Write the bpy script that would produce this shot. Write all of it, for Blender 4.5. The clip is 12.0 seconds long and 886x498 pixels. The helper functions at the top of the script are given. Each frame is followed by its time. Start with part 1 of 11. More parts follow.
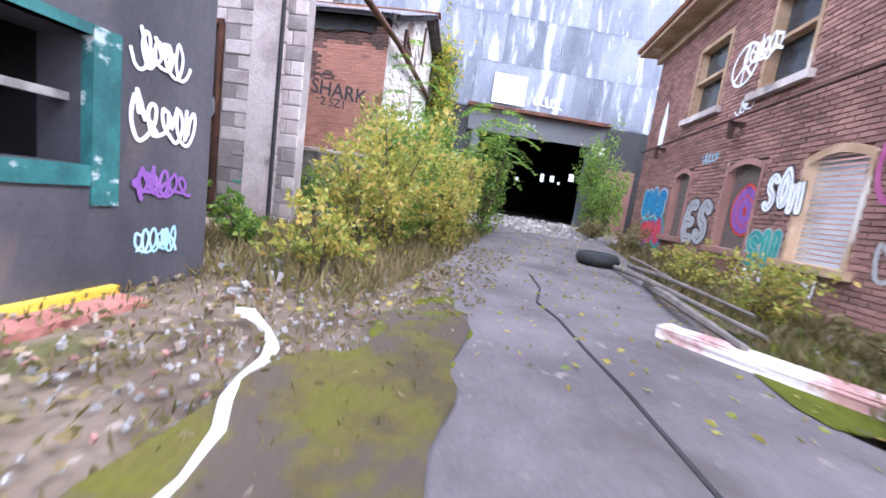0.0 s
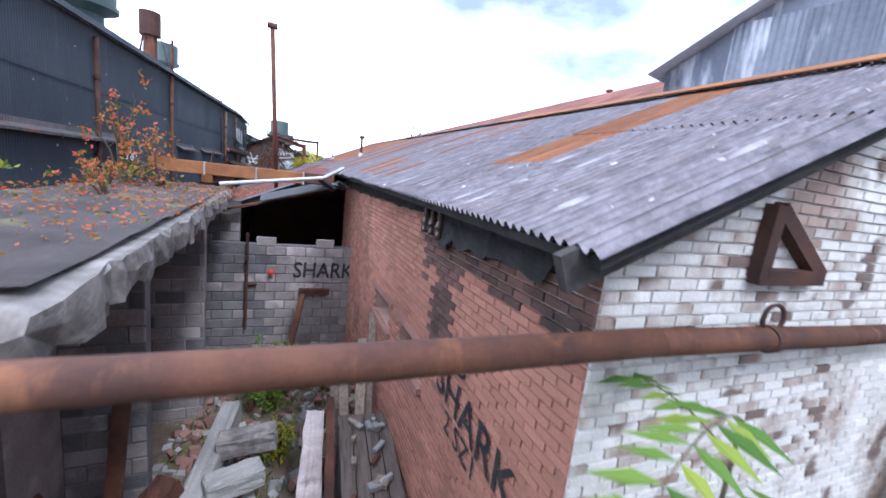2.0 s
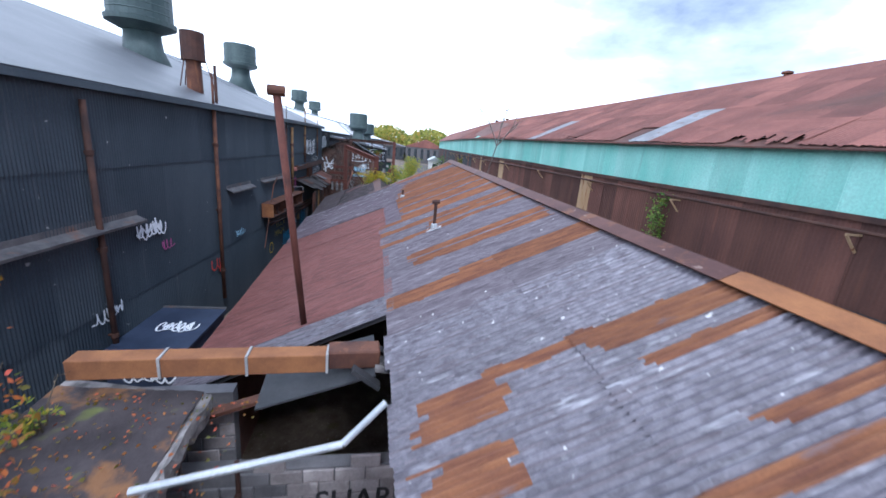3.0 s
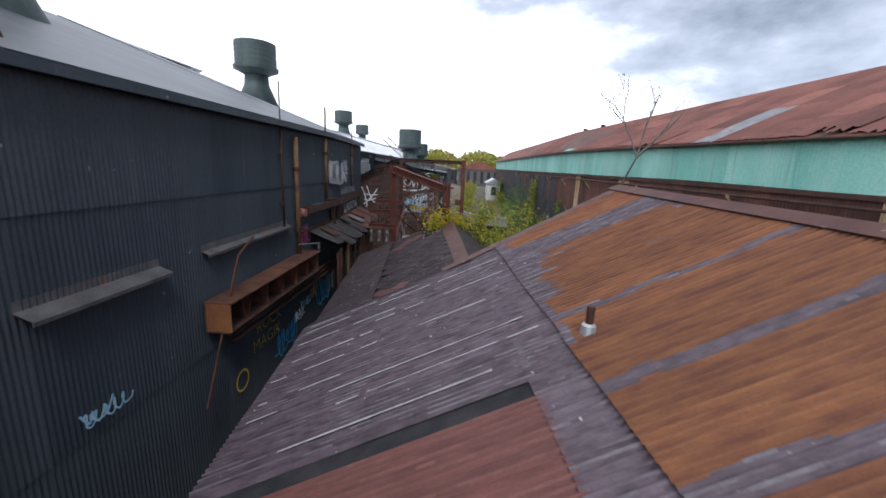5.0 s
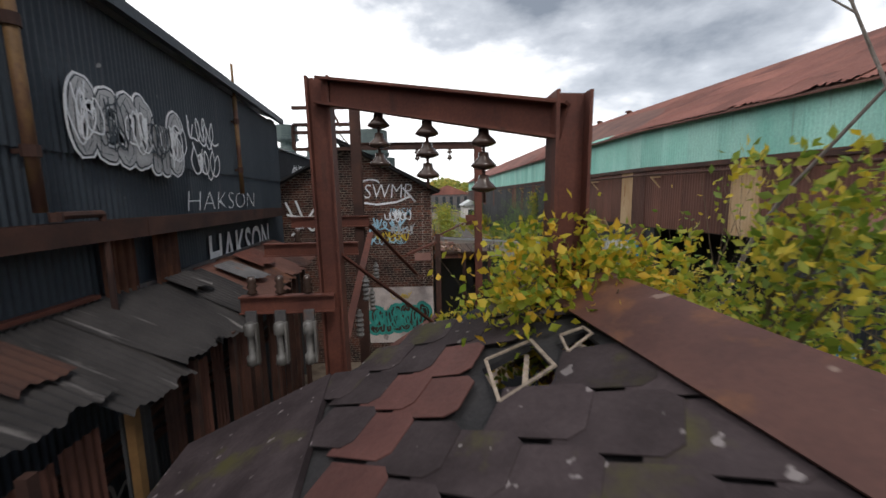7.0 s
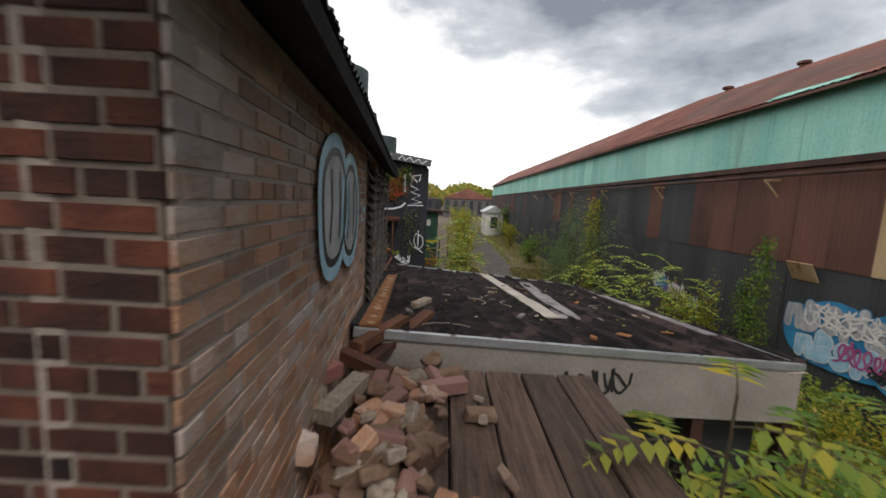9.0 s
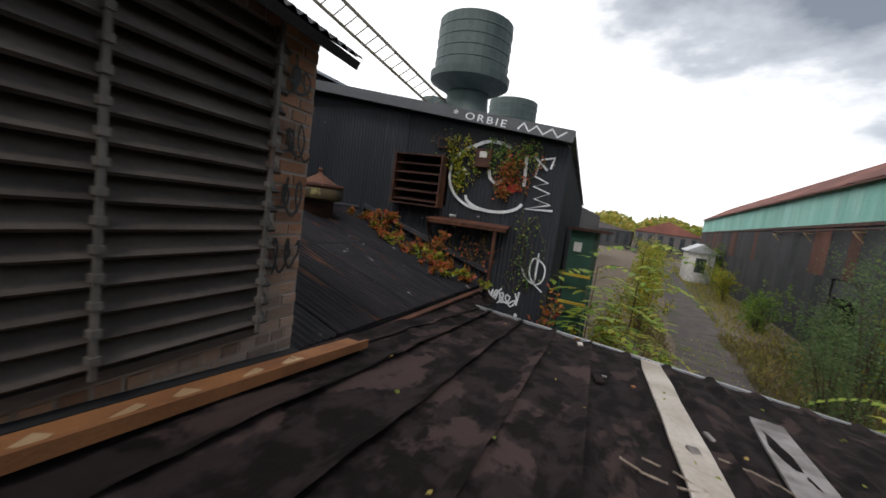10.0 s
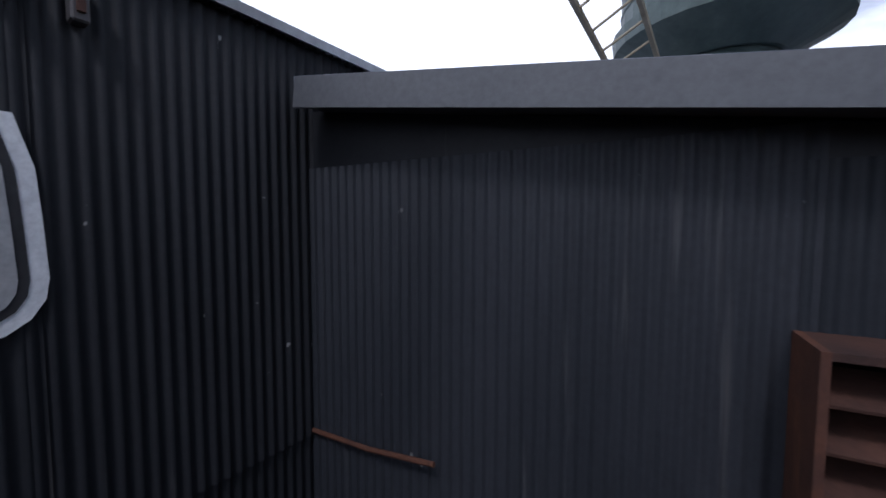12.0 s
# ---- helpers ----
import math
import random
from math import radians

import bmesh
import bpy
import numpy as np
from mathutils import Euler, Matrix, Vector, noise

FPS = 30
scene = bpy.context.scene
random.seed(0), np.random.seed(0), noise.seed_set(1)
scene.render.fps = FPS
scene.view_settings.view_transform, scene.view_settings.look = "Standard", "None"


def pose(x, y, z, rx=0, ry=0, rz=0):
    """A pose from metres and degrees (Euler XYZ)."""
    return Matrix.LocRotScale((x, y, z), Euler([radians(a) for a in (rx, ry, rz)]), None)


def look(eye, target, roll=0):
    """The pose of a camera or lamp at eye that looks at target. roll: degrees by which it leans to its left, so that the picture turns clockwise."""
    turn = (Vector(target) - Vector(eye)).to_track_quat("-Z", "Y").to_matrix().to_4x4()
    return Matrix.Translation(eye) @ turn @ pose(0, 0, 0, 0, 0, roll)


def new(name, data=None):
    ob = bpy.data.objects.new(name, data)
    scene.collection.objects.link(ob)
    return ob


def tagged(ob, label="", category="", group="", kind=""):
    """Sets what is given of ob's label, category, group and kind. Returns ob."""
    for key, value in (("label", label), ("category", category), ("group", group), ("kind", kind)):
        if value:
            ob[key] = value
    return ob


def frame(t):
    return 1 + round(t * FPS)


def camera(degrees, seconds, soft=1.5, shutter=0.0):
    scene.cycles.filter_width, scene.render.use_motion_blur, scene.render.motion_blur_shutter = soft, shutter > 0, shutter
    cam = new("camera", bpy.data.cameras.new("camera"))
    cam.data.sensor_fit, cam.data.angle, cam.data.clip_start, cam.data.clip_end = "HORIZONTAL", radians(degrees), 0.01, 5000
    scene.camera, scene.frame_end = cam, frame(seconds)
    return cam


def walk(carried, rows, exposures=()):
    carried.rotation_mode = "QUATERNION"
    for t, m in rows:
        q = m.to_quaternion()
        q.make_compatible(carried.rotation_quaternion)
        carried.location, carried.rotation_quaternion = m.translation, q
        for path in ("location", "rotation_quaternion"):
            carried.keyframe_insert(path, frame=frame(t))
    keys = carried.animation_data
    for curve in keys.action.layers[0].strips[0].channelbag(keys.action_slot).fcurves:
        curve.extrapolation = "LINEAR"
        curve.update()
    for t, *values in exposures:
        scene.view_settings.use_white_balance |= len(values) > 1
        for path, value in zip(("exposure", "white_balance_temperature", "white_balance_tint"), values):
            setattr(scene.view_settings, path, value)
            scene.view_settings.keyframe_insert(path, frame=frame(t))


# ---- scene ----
cam = camera(97.9, 12.0, soft=1.6, shutter=0.10)
PATH = [
    (0, (-1.579, -2.623, -0.254), (0.348, -2.159, -0.525), 8.1),
    (0.5, (0.797, -1.82, 0.222), (2.57, -0.901, 0.116), 3.0),
    (1, (2.895, -1.584, 1.288), (4.351, -0.215, 1.209), 3.6),
    (1.5, (4.64, -1.244, 2.439), (5.649, 0.475, 2.277), 5.4),
    (2, (5.727, -0.123, 3.619), (6.305, 1.764, 3.294), 6.5),
    (2.5, (6.071, 1.77, 5.005), (6.397, 3.69, 4.553), 6.1),
    (3, (6.06, 4.525, 6.146), (6.242, 6.45, 5.634), 5.3),
    (3.5, (5.998, 7.474, 6.793), (6.059, 9.4, 6.256), 5.3),
    (3.7, (5.985, 8.736, 6.869), (5.996, 10.665, 6.34), 5.4),
    (5.3, (3.931, 16.543, 5.399), (3.841, 18.504, 5.014), 1.9),
    (5.5, (3.68, 17.649, 5.149), (3.608, 19.616, 4.792), 0.9),
    (6, (3.295, 20.209, 4.783), (3.271, 22.186, 4.485), 0.8),
    (6.5, (3.227, 22.643, 4.761), (3.233, 24.622, 4.468), 0.4),
    (7, (2.928, 25.061, 4.577), (3.012, 27.041, 4.305), -1.1),
    (7.2, (2.785, 26.069, 4.527), (2.917, 28.047, 4.261), -1.4),
    (8.8, (3.46, 35.02, 3.967), (3.566, 37.006, 3.755), 0.6),
    (9, (3.664, 36.056, 4.204), (3.661, 38.041, 3.955), 2.9),
    (9.5, (4.233, 38.512, 4.073), (3.841, 40.459, 3.839), 5.4),
    (10, (4.423, 41.046, 3.802), (3.532, 42.825, 3.596), 7.8),
    (10.5, (3.975, 43.275, 3.784), (2.649, 44.764, 3.632), 9.5),
    (11, (2.747, 44.607, 4.157), (1.234, 45.91, 4.043), 8.9),
    (11.5, (1.235, 45.206, 4.705), (-0.216, 46.579, 4.608), 5.0),
    (12, (-0.417, 45.572, 5.231), (-1.562, 47.207, 5.106), 0.1),
]
EXPOSURES = [(0.0, 1.85, 5650, 19), (0.5, 1.85, 5550, 15), (1.0, 1.5, 5450, 11), (1.5, 1.4, 5650, 12), (2.0, 0.97, 5450, 13), (2.5, 0.6, 5450, 12), (3.0, 0.43, 5250, 11), (3.7, 0.25, 5450, 12),
             (5.3, -0.2, 6100, 12), (6.5, -0.25, 6500, 10), (8.8, -0.38, 6850, 10), (10.0, -0.38, 6650, 10), (11.0, -0.55, 5350, 14), (12.0, -0.3, 5700, 17)]
walk(cam, [(t, look(eye, target, roll)) for t, eye, target, roll in PATH], EXPOSURES)

# ---- sky and sun: bright overcast with grey cloud banks ----
world = bpy.data.worlds.new("overcast_sky")
scene.world = world
world.use_nodes = True
wn, wl = world.node_tree.nodes, world.node_tree.links
wn.clear()
sky = wn.new("ShaderNodeTexSky")
sky.sky_type, sky.sun_disc = "NISHITA", False
sky.sun_elevation, sky.sun_rotation = radians(42), radians(200)
sky_bg = wn.new("ShaderNodeBackground")
sky_bg.inputs[1].default_value = 0.10
wl.new(sky.outputs[0], sky_bg.inputs[0])
wtc = wn.new("ShaderNodeTexCoord")
wmap = wn.new("ShaderNodeMapping")
wmap.inputs["Scale"].default_value = (1.0, 1.0, 2.2)
wmap.inputs["Location"].default_value = (0.35, 0.1, 0.2)
wl.new(wtc.outputs["Generated"], wmap.inputs[0])
wnoise = wn.new("ShaderNodeTexNoise")
wnoise.inputs["Scale"].default_value, wnoise.inputs["Detail"].default_value = 2.4, 7
wnoise.inputs["Roughness"].default_value = 0.55
wl.new(wmap.outputs[0], wnoise.inputs["Vector"])
wramp = wn.new("ShaderNodeValToRGB")
wramp.color_ramp.elements[0].position, wramp.color_ramp.elements[0].color = 0.52, (0.97, 0.98, 1.0, 1)
wramp.color_ramp.elements[1].position, wramp.color_ramp.elements[1].color = 0.80, (0.17, 0.195, 0.235, 1)
wmid = wramp.color_ramp.elements.new(0.64)
wmid.color = (0.44, 0.47, 0.52, 1)
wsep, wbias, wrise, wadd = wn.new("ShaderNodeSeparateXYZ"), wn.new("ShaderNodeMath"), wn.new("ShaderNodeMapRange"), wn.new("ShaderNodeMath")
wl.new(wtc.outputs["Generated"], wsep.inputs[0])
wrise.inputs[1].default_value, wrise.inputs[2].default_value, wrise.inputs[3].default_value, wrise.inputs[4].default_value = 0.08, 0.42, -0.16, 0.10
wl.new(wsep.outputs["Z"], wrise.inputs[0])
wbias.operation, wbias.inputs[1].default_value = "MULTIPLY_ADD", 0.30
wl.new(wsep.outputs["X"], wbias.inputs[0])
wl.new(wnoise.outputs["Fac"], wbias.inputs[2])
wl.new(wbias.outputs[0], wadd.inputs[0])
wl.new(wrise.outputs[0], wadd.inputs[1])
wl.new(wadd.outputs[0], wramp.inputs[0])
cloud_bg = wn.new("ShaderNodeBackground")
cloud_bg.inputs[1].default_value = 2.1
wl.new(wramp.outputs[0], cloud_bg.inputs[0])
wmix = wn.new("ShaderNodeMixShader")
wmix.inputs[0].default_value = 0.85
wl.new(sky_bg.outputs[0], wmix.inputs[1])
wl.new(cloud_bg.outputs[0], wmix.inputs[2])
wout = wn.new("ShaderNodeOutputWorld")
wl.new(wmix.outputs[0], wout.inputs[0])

sun = new("sun", bpy.data.lights.new("sun", "SUN"))
sun.data.energy, sun.data.angle, sun.data.color = 1.5, radians(12), (1.0, 0.96, 0.9)
sun.matrix_world = look((0, 0, 30), (-6, 14, 10))


# ---- materials ----
def mat(name, cols, scale=1.5, rough=0.75, metal=0.0, bump=0.25, bscale=30.0, stretch=(1, 1, 1), rnd=0.0, island=0.0,
        streak=None, spots=None, detail=6, ramp=(0.35, 0.65), spec=0.5):
    """Procedural surface: two or three colours by large noise, fine grain, optional streaks and spots."""
    m = bpy.data.materials.new(name)
    m.use_nodes = True
    n, l = m.node_tree.nodes, m.node_tree.links
    bsdf = n["Principled BSDF"]
    tc, info = n.new("ShaderNodeTexCoord"), n.new("ShaderNodeObjectInfo")
    mul = n.new("ShaderNodeMath")
    mul.operation, mul.inputs[1].default_value = "MULTIPLY", 37.0
    l.new(info.outputs["Random"], mul.inputs[0])
    add = n.new("ShaderNodeVectorMath")
    l.new(tc.outputs["Object"], add.inputs[0])
    l.new(mul.outputs[0], add.inputs[1])
    mp = n.new("ShaderNodeMapping")
    mp.inputs["Scale"].default_value = stretch
    l.new(add.outputs[0], mp.inputs[0])

    def noise_fac(sc, det, vec, rg=0.6):
        t = n.new("ShaderNodeTexNoise")
        t.inputs["Scale"].default_value, t.inputs["Detail"].default_value, t.inputs["Roughness"].default_value = sc, det, rg
        l.new(vec, t.inputs["Vector"])
        return t.outputs["Fac"]

    def mix(kind, a, b, fac):
        x = n.new("ShaderNodeMix")
        x.data_type, x.blend_type = "RGBA", kind
        for sock, v in ((x.inputs[0], fac), (x.inputs[6], a), (x.inputs[7], b)):
            if isinstance(v, bpy.types.NodeSocket):
                l.new(v, sock)
            else:
                sock.default_value = v
        return x.outputs[2]

    def window_ramp(v, lo, hi):
        r = n.new("ShaderNodeMapRange")
        r.inputs[1].default_value, r.inputs[2].default_value = lo, hi
        l.new(v, r.inputs[0])
        return r.outputs[0]

    big = noise_fac(scale, detail, mp.outputs[0])
    cr = n.new("ShaderNodeValToRGB")
    el = cr.color_ramp.elements
    el[0].position, el[1].position = ramp
    el[0].color, el[1].color = (*cols[0], 1), (*cols[-1], 1)
    if len(cols) == 3:
        e = el.new((ramp[0] + ramp[1]) / 2)
        e.color = (*cols[1], 1)
    l.new(big, cr.inputs[0])
    col = cr.outputs[0]
    fine = noise_fac(bscale, 4, add.outputs[0])
    grey = n.new("ShaderNodeMapRange")
    grey.inputs[3].default_value, grey.inputs[4].default_value = 0.62, 1.38
    l.new(fine, grey.inputs[0])
    comb = n.new("ShaderNodeCombineColor")
    for i in range(3):
        l.new(grey.outputs[0], comb.inputs[i])
    col = mix("MULTIPLY", col, comb.outputs[0], 0.8)
    if streak:
        sc, st, lo, hi, c = streak
        mp2 = n.new("ShaderNodeMapping")
        mp2.inputs["Scale"].default_value = st
        l.new(add.outputs[0], mp2.inputs[0])
        col = mix("MIX", col, (*c, 1), window_ramp(noise_fac(sc, 5, mp2.outputs[0]), lo, hi))
    if spots:
        sc, lo, hi, c = spots
        col = mix("MIX", col, (*c, 1), window_ramp(noise_fac(sc, 2, add.outputs[0], 0.4), lo, hi))
    for amount, source in ((rnd, info.outputs["Random"]), (island, None)):
        if amount:
            if source is None:
                geo = n.new("ShaderNodeNewGeometry")
                source = geo.outputs["Random Per Island"]
            hs, mr = n.new("ShaderNodeHueSaturation"), n.new("ShaderNodeMapRange")
            mr.inputs[3].default_value, mr.inputs[4].default_value = 1 - amount, 1 + amount
            l.new(source, mr.inputs[0])
            l.new(mr.outputs[0], hs.inputs["Value"])
            l.new(col, hs.inputs["Color"])
            col = hs.outputs[0]
    l.new(col, bsdf.inputs["Base Color"])
    bsdf.inputs["Roughness"].default_value, bsdf.inputs["Metallic"].default_value = rough, metal
    bsdf.inputs["Specular IOR Level"].default_value = spec
    if bump:
        bp = n.new("ShaderNodeBump")
        bp.inputs["Strength"].default_value, bp.inputs["Distance"].default_value = bump, 0.01
        l.new(fine, bp.inputs["Height"])
        l.new(bp.outputs[0], bsdf.inputs["Normal"])
    return m


def leaf_mat(name, cols, rough=0.55):
    """Leaves: colour from leaf to leaf, some light through them."""
    m = bpy.data.materials.new(name)
    m.use_nodes = True
    n, l = m.node_tree.nodes, m.node_tree.links
    bsdf = n["Principled BSDF"]
    geo, cr = n.new("ShaderNodeNewGeometry"), n.new("ShaderNodeValToRGB")
    l.new(geo.outputs["Random Per Island"], cr.inputs[0])
    el = cr.color_ramp.elements
    while len(el) < len(cols):
        el.new(0.5)
    for i, c in enumerate(cols):
        el[i].position, el[i].color = i / (len(cols) - 1), (*c, 1)
    l.new(cr.outputs[0], bsdf.inputs["Base Color"])
    bsdf.inputs["Roughness"].default_value = rough
    tr, mx, out = n.new("ShaderNodeBsdfTranslucent"), n.new("ShaderNodeMixShader"), n["Material Output"]
    l.new(cr.outputs[0], tr.inputs[0])
    mx.inputs[0].default_value = 0.45
    l.new(bsdf.outputs[0], mx.inputs[1])
    l.new(tr.outputs[0], mx.inputs[2])
    l.new(mx.outputs[0], out.inputs[0])
    return m


M = {}
M["dark_paint"] = mat("dark_painted_steel", [(0.035, 0.046, 0.060), (0.063, 0.076, 0.091)], 0.5, 0.6, 0.0, 0.15, 25, (1, 1, 0.25), spec=0.3,
                      streak=(3.0, (3, 3, 0.12), 0.62, 0.8, (0.10, 0.10, 0.11)), spots=(7, 0.76, 0.8, (0.3, 0.3, 0.3)))
M["shed_paint"] = mat("charcoal_painted_steel", [(0.018, 0.021, 0.027), (0.036, 0.039, 0.048)], 0.5, 0.6, 0.0, 0.15, 25, (1, 1, 0.25), spec=0.3,
                      streak=(3.0, (3, 3, 0.12), 0.62, 0.8, (0.09, 0.09, 0.095)), spots=(7, 0.76, 0.8, (0.3, 0.3, 0.3)))
M["dark_wall2"] = mat("black_painted_steel", [(0.012, 0.0135, 0.017), (0.026, 0.0275, 0.033)], 0.6, 0.6, 0.0, 0.15, 25, (1, 1, 0.25), spec=0.3,
                      streak=(4.0, (3, 3, 0.15), 0.66, 0.85, (0.09, 0.085, 0.085)), spots=(8, 0.77, 0.8, (0.35, 0.35, 0.35)))
M["rust"] = mat("rusted_steel", [(0.055, 0.022, 0.016), (0.15, 0.058, 0.030)], 2.0, 0.8, 0.1, 0.4, 45,
                streak=(3, (2, 2, 0.3), 0.58, 0.75, (0.24, 0.10, 0.045)))
M["rust_red"] = mat("red_lead_rusted_steel", [(0.085, 0.026, 0.018), (0.14, 0.044, 0.028)], 2.5, 0.75, 0.1, 0.35, 40, streak=(2, (2, 2, 0.4), 0.60, 0.75, (0.04, 0.018, 0.014)))
M["rust_dark"] = mat("dark_rust", [(0.035, 0.016, 0.013), (0.085, 0.036, 0.024)], 2.0, 0.8, 0.1, 0.35, 45)
M["rust_orange"] = mat("orange_rust", [(0.19, 0.075, 0.030), (0.30, 0.125, 0.045)], 2.5, 0.85, 0.05, 0.35, 60)
M["roof_grey"] = mat("weathered_galvanised_sheet", [(0.068, 0.058, 0.070), (0.172, 0.156, 0.179)], 1.0, 0.45, 0.15, 0.5, 45, (16, 1, 7), rnd=0.10, ramp=(0.34, 0.64),
                     streak=(1.2, (9, 1, 1.2), 0.60, 0.72, (0.34, 0.33, 0.35)), spots=(10, 0.72, 0.78, (0.5, 0.48, 0.47)))
M["roof_mauve"] = mat("mauve_weathered_sheet", [(0.062, 0.046, 0.056), (0.147, 0.122, 0.139)], 1.0, 0.45, 0.15, 0.5, 45, (14, 1, 3), rnd=0.08, ramp=(0.34, 0.66),
                      streak=(1.2, (9, 1, 0.7), 0.64, 0.74, (0.30, 0.28, 0.30)), spots=(10, 0.73, 0.78, (0.45, 0.43, 0.42)))
M["roof_purple"] = mat("rust_stained_sheet", [(0.050, 0.034, 0.043), (0.125, 0.093, 0.112)], 1.0, 0.6, 0.1, 0.5, 42, (16, 1, 4), rnd=0.14, ramp=(0.34, 0.66),
                       streak=(1.5, (12, 1, 0.5), 0.66, 0.72, (0.30, 0.28, 0.29)), spots=(11, 0.73, 0.77, (0.4, 0.38, 0.37)))
M["roof_rust"] = mat("rusted_roof_sheet", [(0.120, 0.044, 0.024), (0.225, 0.092, 0.038)], 1.0, 0.85, 0.05, 0.4, 45, (12, 1, 2.0), rnd=0.14,
                     streak=(1.3, (6, 1, 0.8), 0.66, 0.72, (0.16, 0.10, 0.09)))
M["red_paint"] = mat("faded_red_painted_sheet", [(0.110, 0.038, 0.033), (0.180, 0.067, 0.056)], 1.0, 0.7, 0.05, 0.35, 40, (10, 1, 2.0), rnd=0.06,
                     streak=(2.0, (3, 1, 0.4), 0.66, 0.78, (0.09, 0.04, 0.035)))
# paler crests: patchy paint wear plus light on the ribs put into colour
M["worn_lit_crest"] = mat("worn_lit_rib_crest", [(0.085, 0.068, 0.078), (0.175, 0.152, 0.168)], 2.0, 0.7, 0.1, 0.4, 40, (8, 1, 2))
M["red_crest"] = mat("worn_lit_red_crest", [(0.125, 0.047, 0.041), (0.190, 0.076, 0.064)], 2.0, 0.7, 0.05, 0.4, 40, (8, 1, 2))
M["chalk"] = mat("chalky_lap_stain", [(0.30, 0.28, 0.29), (0.46, 0.44, 0.45)], 3.0, 0.9, 0, 0.4, 40, (8, 1, 2))
M["gb_roof"] = mat("rust_red_roof_sheet", [(0.14, 0.053, 0.042), (0.23, 0.092, 0.070)], 0.35, 0.75, 0.1, 0.2, 12, rnd=0.22,
                   streak=(0.6, (3, 1, 0.5), 0.58, 0.72, (0.12, 0.05, 0.04)))
M["hall_roof"] = mat("pale_galvanised_roof", [(0.58, 0.59, 0.62), (0.82, 0.83, 0.86)], 0.4, 0.45, 0.3, 0.15, 12, (2, 1, 0.4),
                     streak=(0.5, (2, 1, 0.3), 0.58, 0.70, (0.30, 0.17, 0.13)))
M["green"] = mat("faded_sea_green_sheet", [(0.19, 0.48, 0.40), (0.33, 0.60, 0.52)], 0.5, 0.6, 0.0, 0.15, 15, (1, 1, 0.3), rnd=0.1,
                 streak=(1.2, (2.5, 2.5, 0.15), 0.60, 0.82, (0.13, 0.20, 0.17)))
M["gb_wall"] = mat("brown_rusted_wall_sheet", [(0.070, 0.029, 0.022), (0.142, 0.060, 0.042)], 0.7, 0.75, 0.1, 0.2, 18, (1, 1, 0.3), rnd=0.3,
                   streak=(1.5, (2, 2, 0.2), 0.60, 0.75, (0.16, 0.065, 0.04)))
M["gb_dark"] = mat("dark_grey_wall_sheet", [(0.030, 0.032, 0.036), (0.060, 0.060, 0.064)], 0.7, 0.7, 0.1, 0.2, 18, (1, 1, 0.3), rnd=0.2)
M["tan_sheet"] = mat("tan_rust_stained_sheet", [(0.36, 0.22, 0.11), (0.48, 0.34, 0.20)], 1.5, 0.8, 0.0, 0.2, 30, (1, 1, 0.25),
                     streak=(3, (2, 2, 0.3), 0.60, 0.66, (0.20, 0.08, 0.03)))
M["hall_grey"] = mat("blue_grey_corrugated_cladding", [(0.095, 0.11, 0.148), (0.21, 0.228, 0.275)], 0.7, 0.55, 0.15, 0.2, 15, (1, 1, 0.4), rnd=0.2,
                     streak=(1.0, (2.4, 2.4, 0.5), 0.54, 0.70, (0.55, 0.57, 0.62)))
M["fascia"] = mat("dark_grey_fascia_paint", [(0.085, 0.09, 0.10), (0.12, 0.125, 0.135)], 0.6, 0.5, 0.1, 0.1, 25)
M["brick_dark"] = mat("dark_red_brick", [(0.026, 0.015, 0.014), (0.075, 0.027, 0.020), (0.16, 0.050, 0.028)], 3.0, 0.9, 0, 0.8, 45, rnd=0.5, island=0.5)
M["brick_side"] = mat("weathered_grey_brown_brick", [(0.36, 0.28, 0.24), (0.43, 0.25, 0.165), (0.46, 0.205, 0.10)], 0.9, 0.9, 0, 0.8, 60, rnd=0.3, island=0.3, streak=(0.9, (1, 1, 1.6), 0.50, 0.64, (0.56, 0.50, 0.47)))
M["brick_red"] = mat("orange_red_brick", [(0.31, 0.14, 0.10), (0.43, 0.205, 0.15)], 0.8, 0.9, 0, 0.4, 70, island=0.22,
                     streak=(0.9, (1, 1, 0.5), 0.62, 0.75, (0.13, 0.085, 0.075)))
M["brick_white"] = mat("peeling_whitewashed_brick", [(0.55, 0.53, 0.50), (0.72, 0.71, 0.69)], 1.3, 0.85, 0, 0.4, 60, island=0.14,
                       streak=(1.5, (1, 1, 0.6), 0.50, 0.63, (0.30, 0.225, 0.19)), spots=(2.6, 0.62, 0.70, (0.16, 0.115, 0.10)))
M["brick_brown"] = mat("brown_red_brick", [(0.19, 0.10, 0.085), (0.28, 0.15, 0.125)], 1.2, 0.9, 0, 0.35, 60, island=0.3)
M["mortar"] = mat("old_mortar", [(0.16, 0.125, 0.105), (0.27, 0.22, 0.18)], 3, 0.95, 0, 0.4, 60)
M["mortar_red"] = mat("dusty_red_mortar", [(0.30, 0.19, 0.15), (0.40, 0.27, 0.22)], 3, 0.95, 0, 0.4, 60)
M["mortar_white"] = mat("limewashed_mortar", [(0.48, 0.46, 0.44), (0.60, 0.58, 0.56)], 3, 0.95, 0, 0.4, 60)
M["block"] = mat("grey_concrete_block", [(0.215, 0.185, 0.180), (0.34, 0.30, 0.292)], 1.4, 0.95, 0, 0.9, 30, rnd=0.14, streak=(1.3, (1, 1, 1), 0.56, 0.66, (0.44, 0.39, 0.375)))
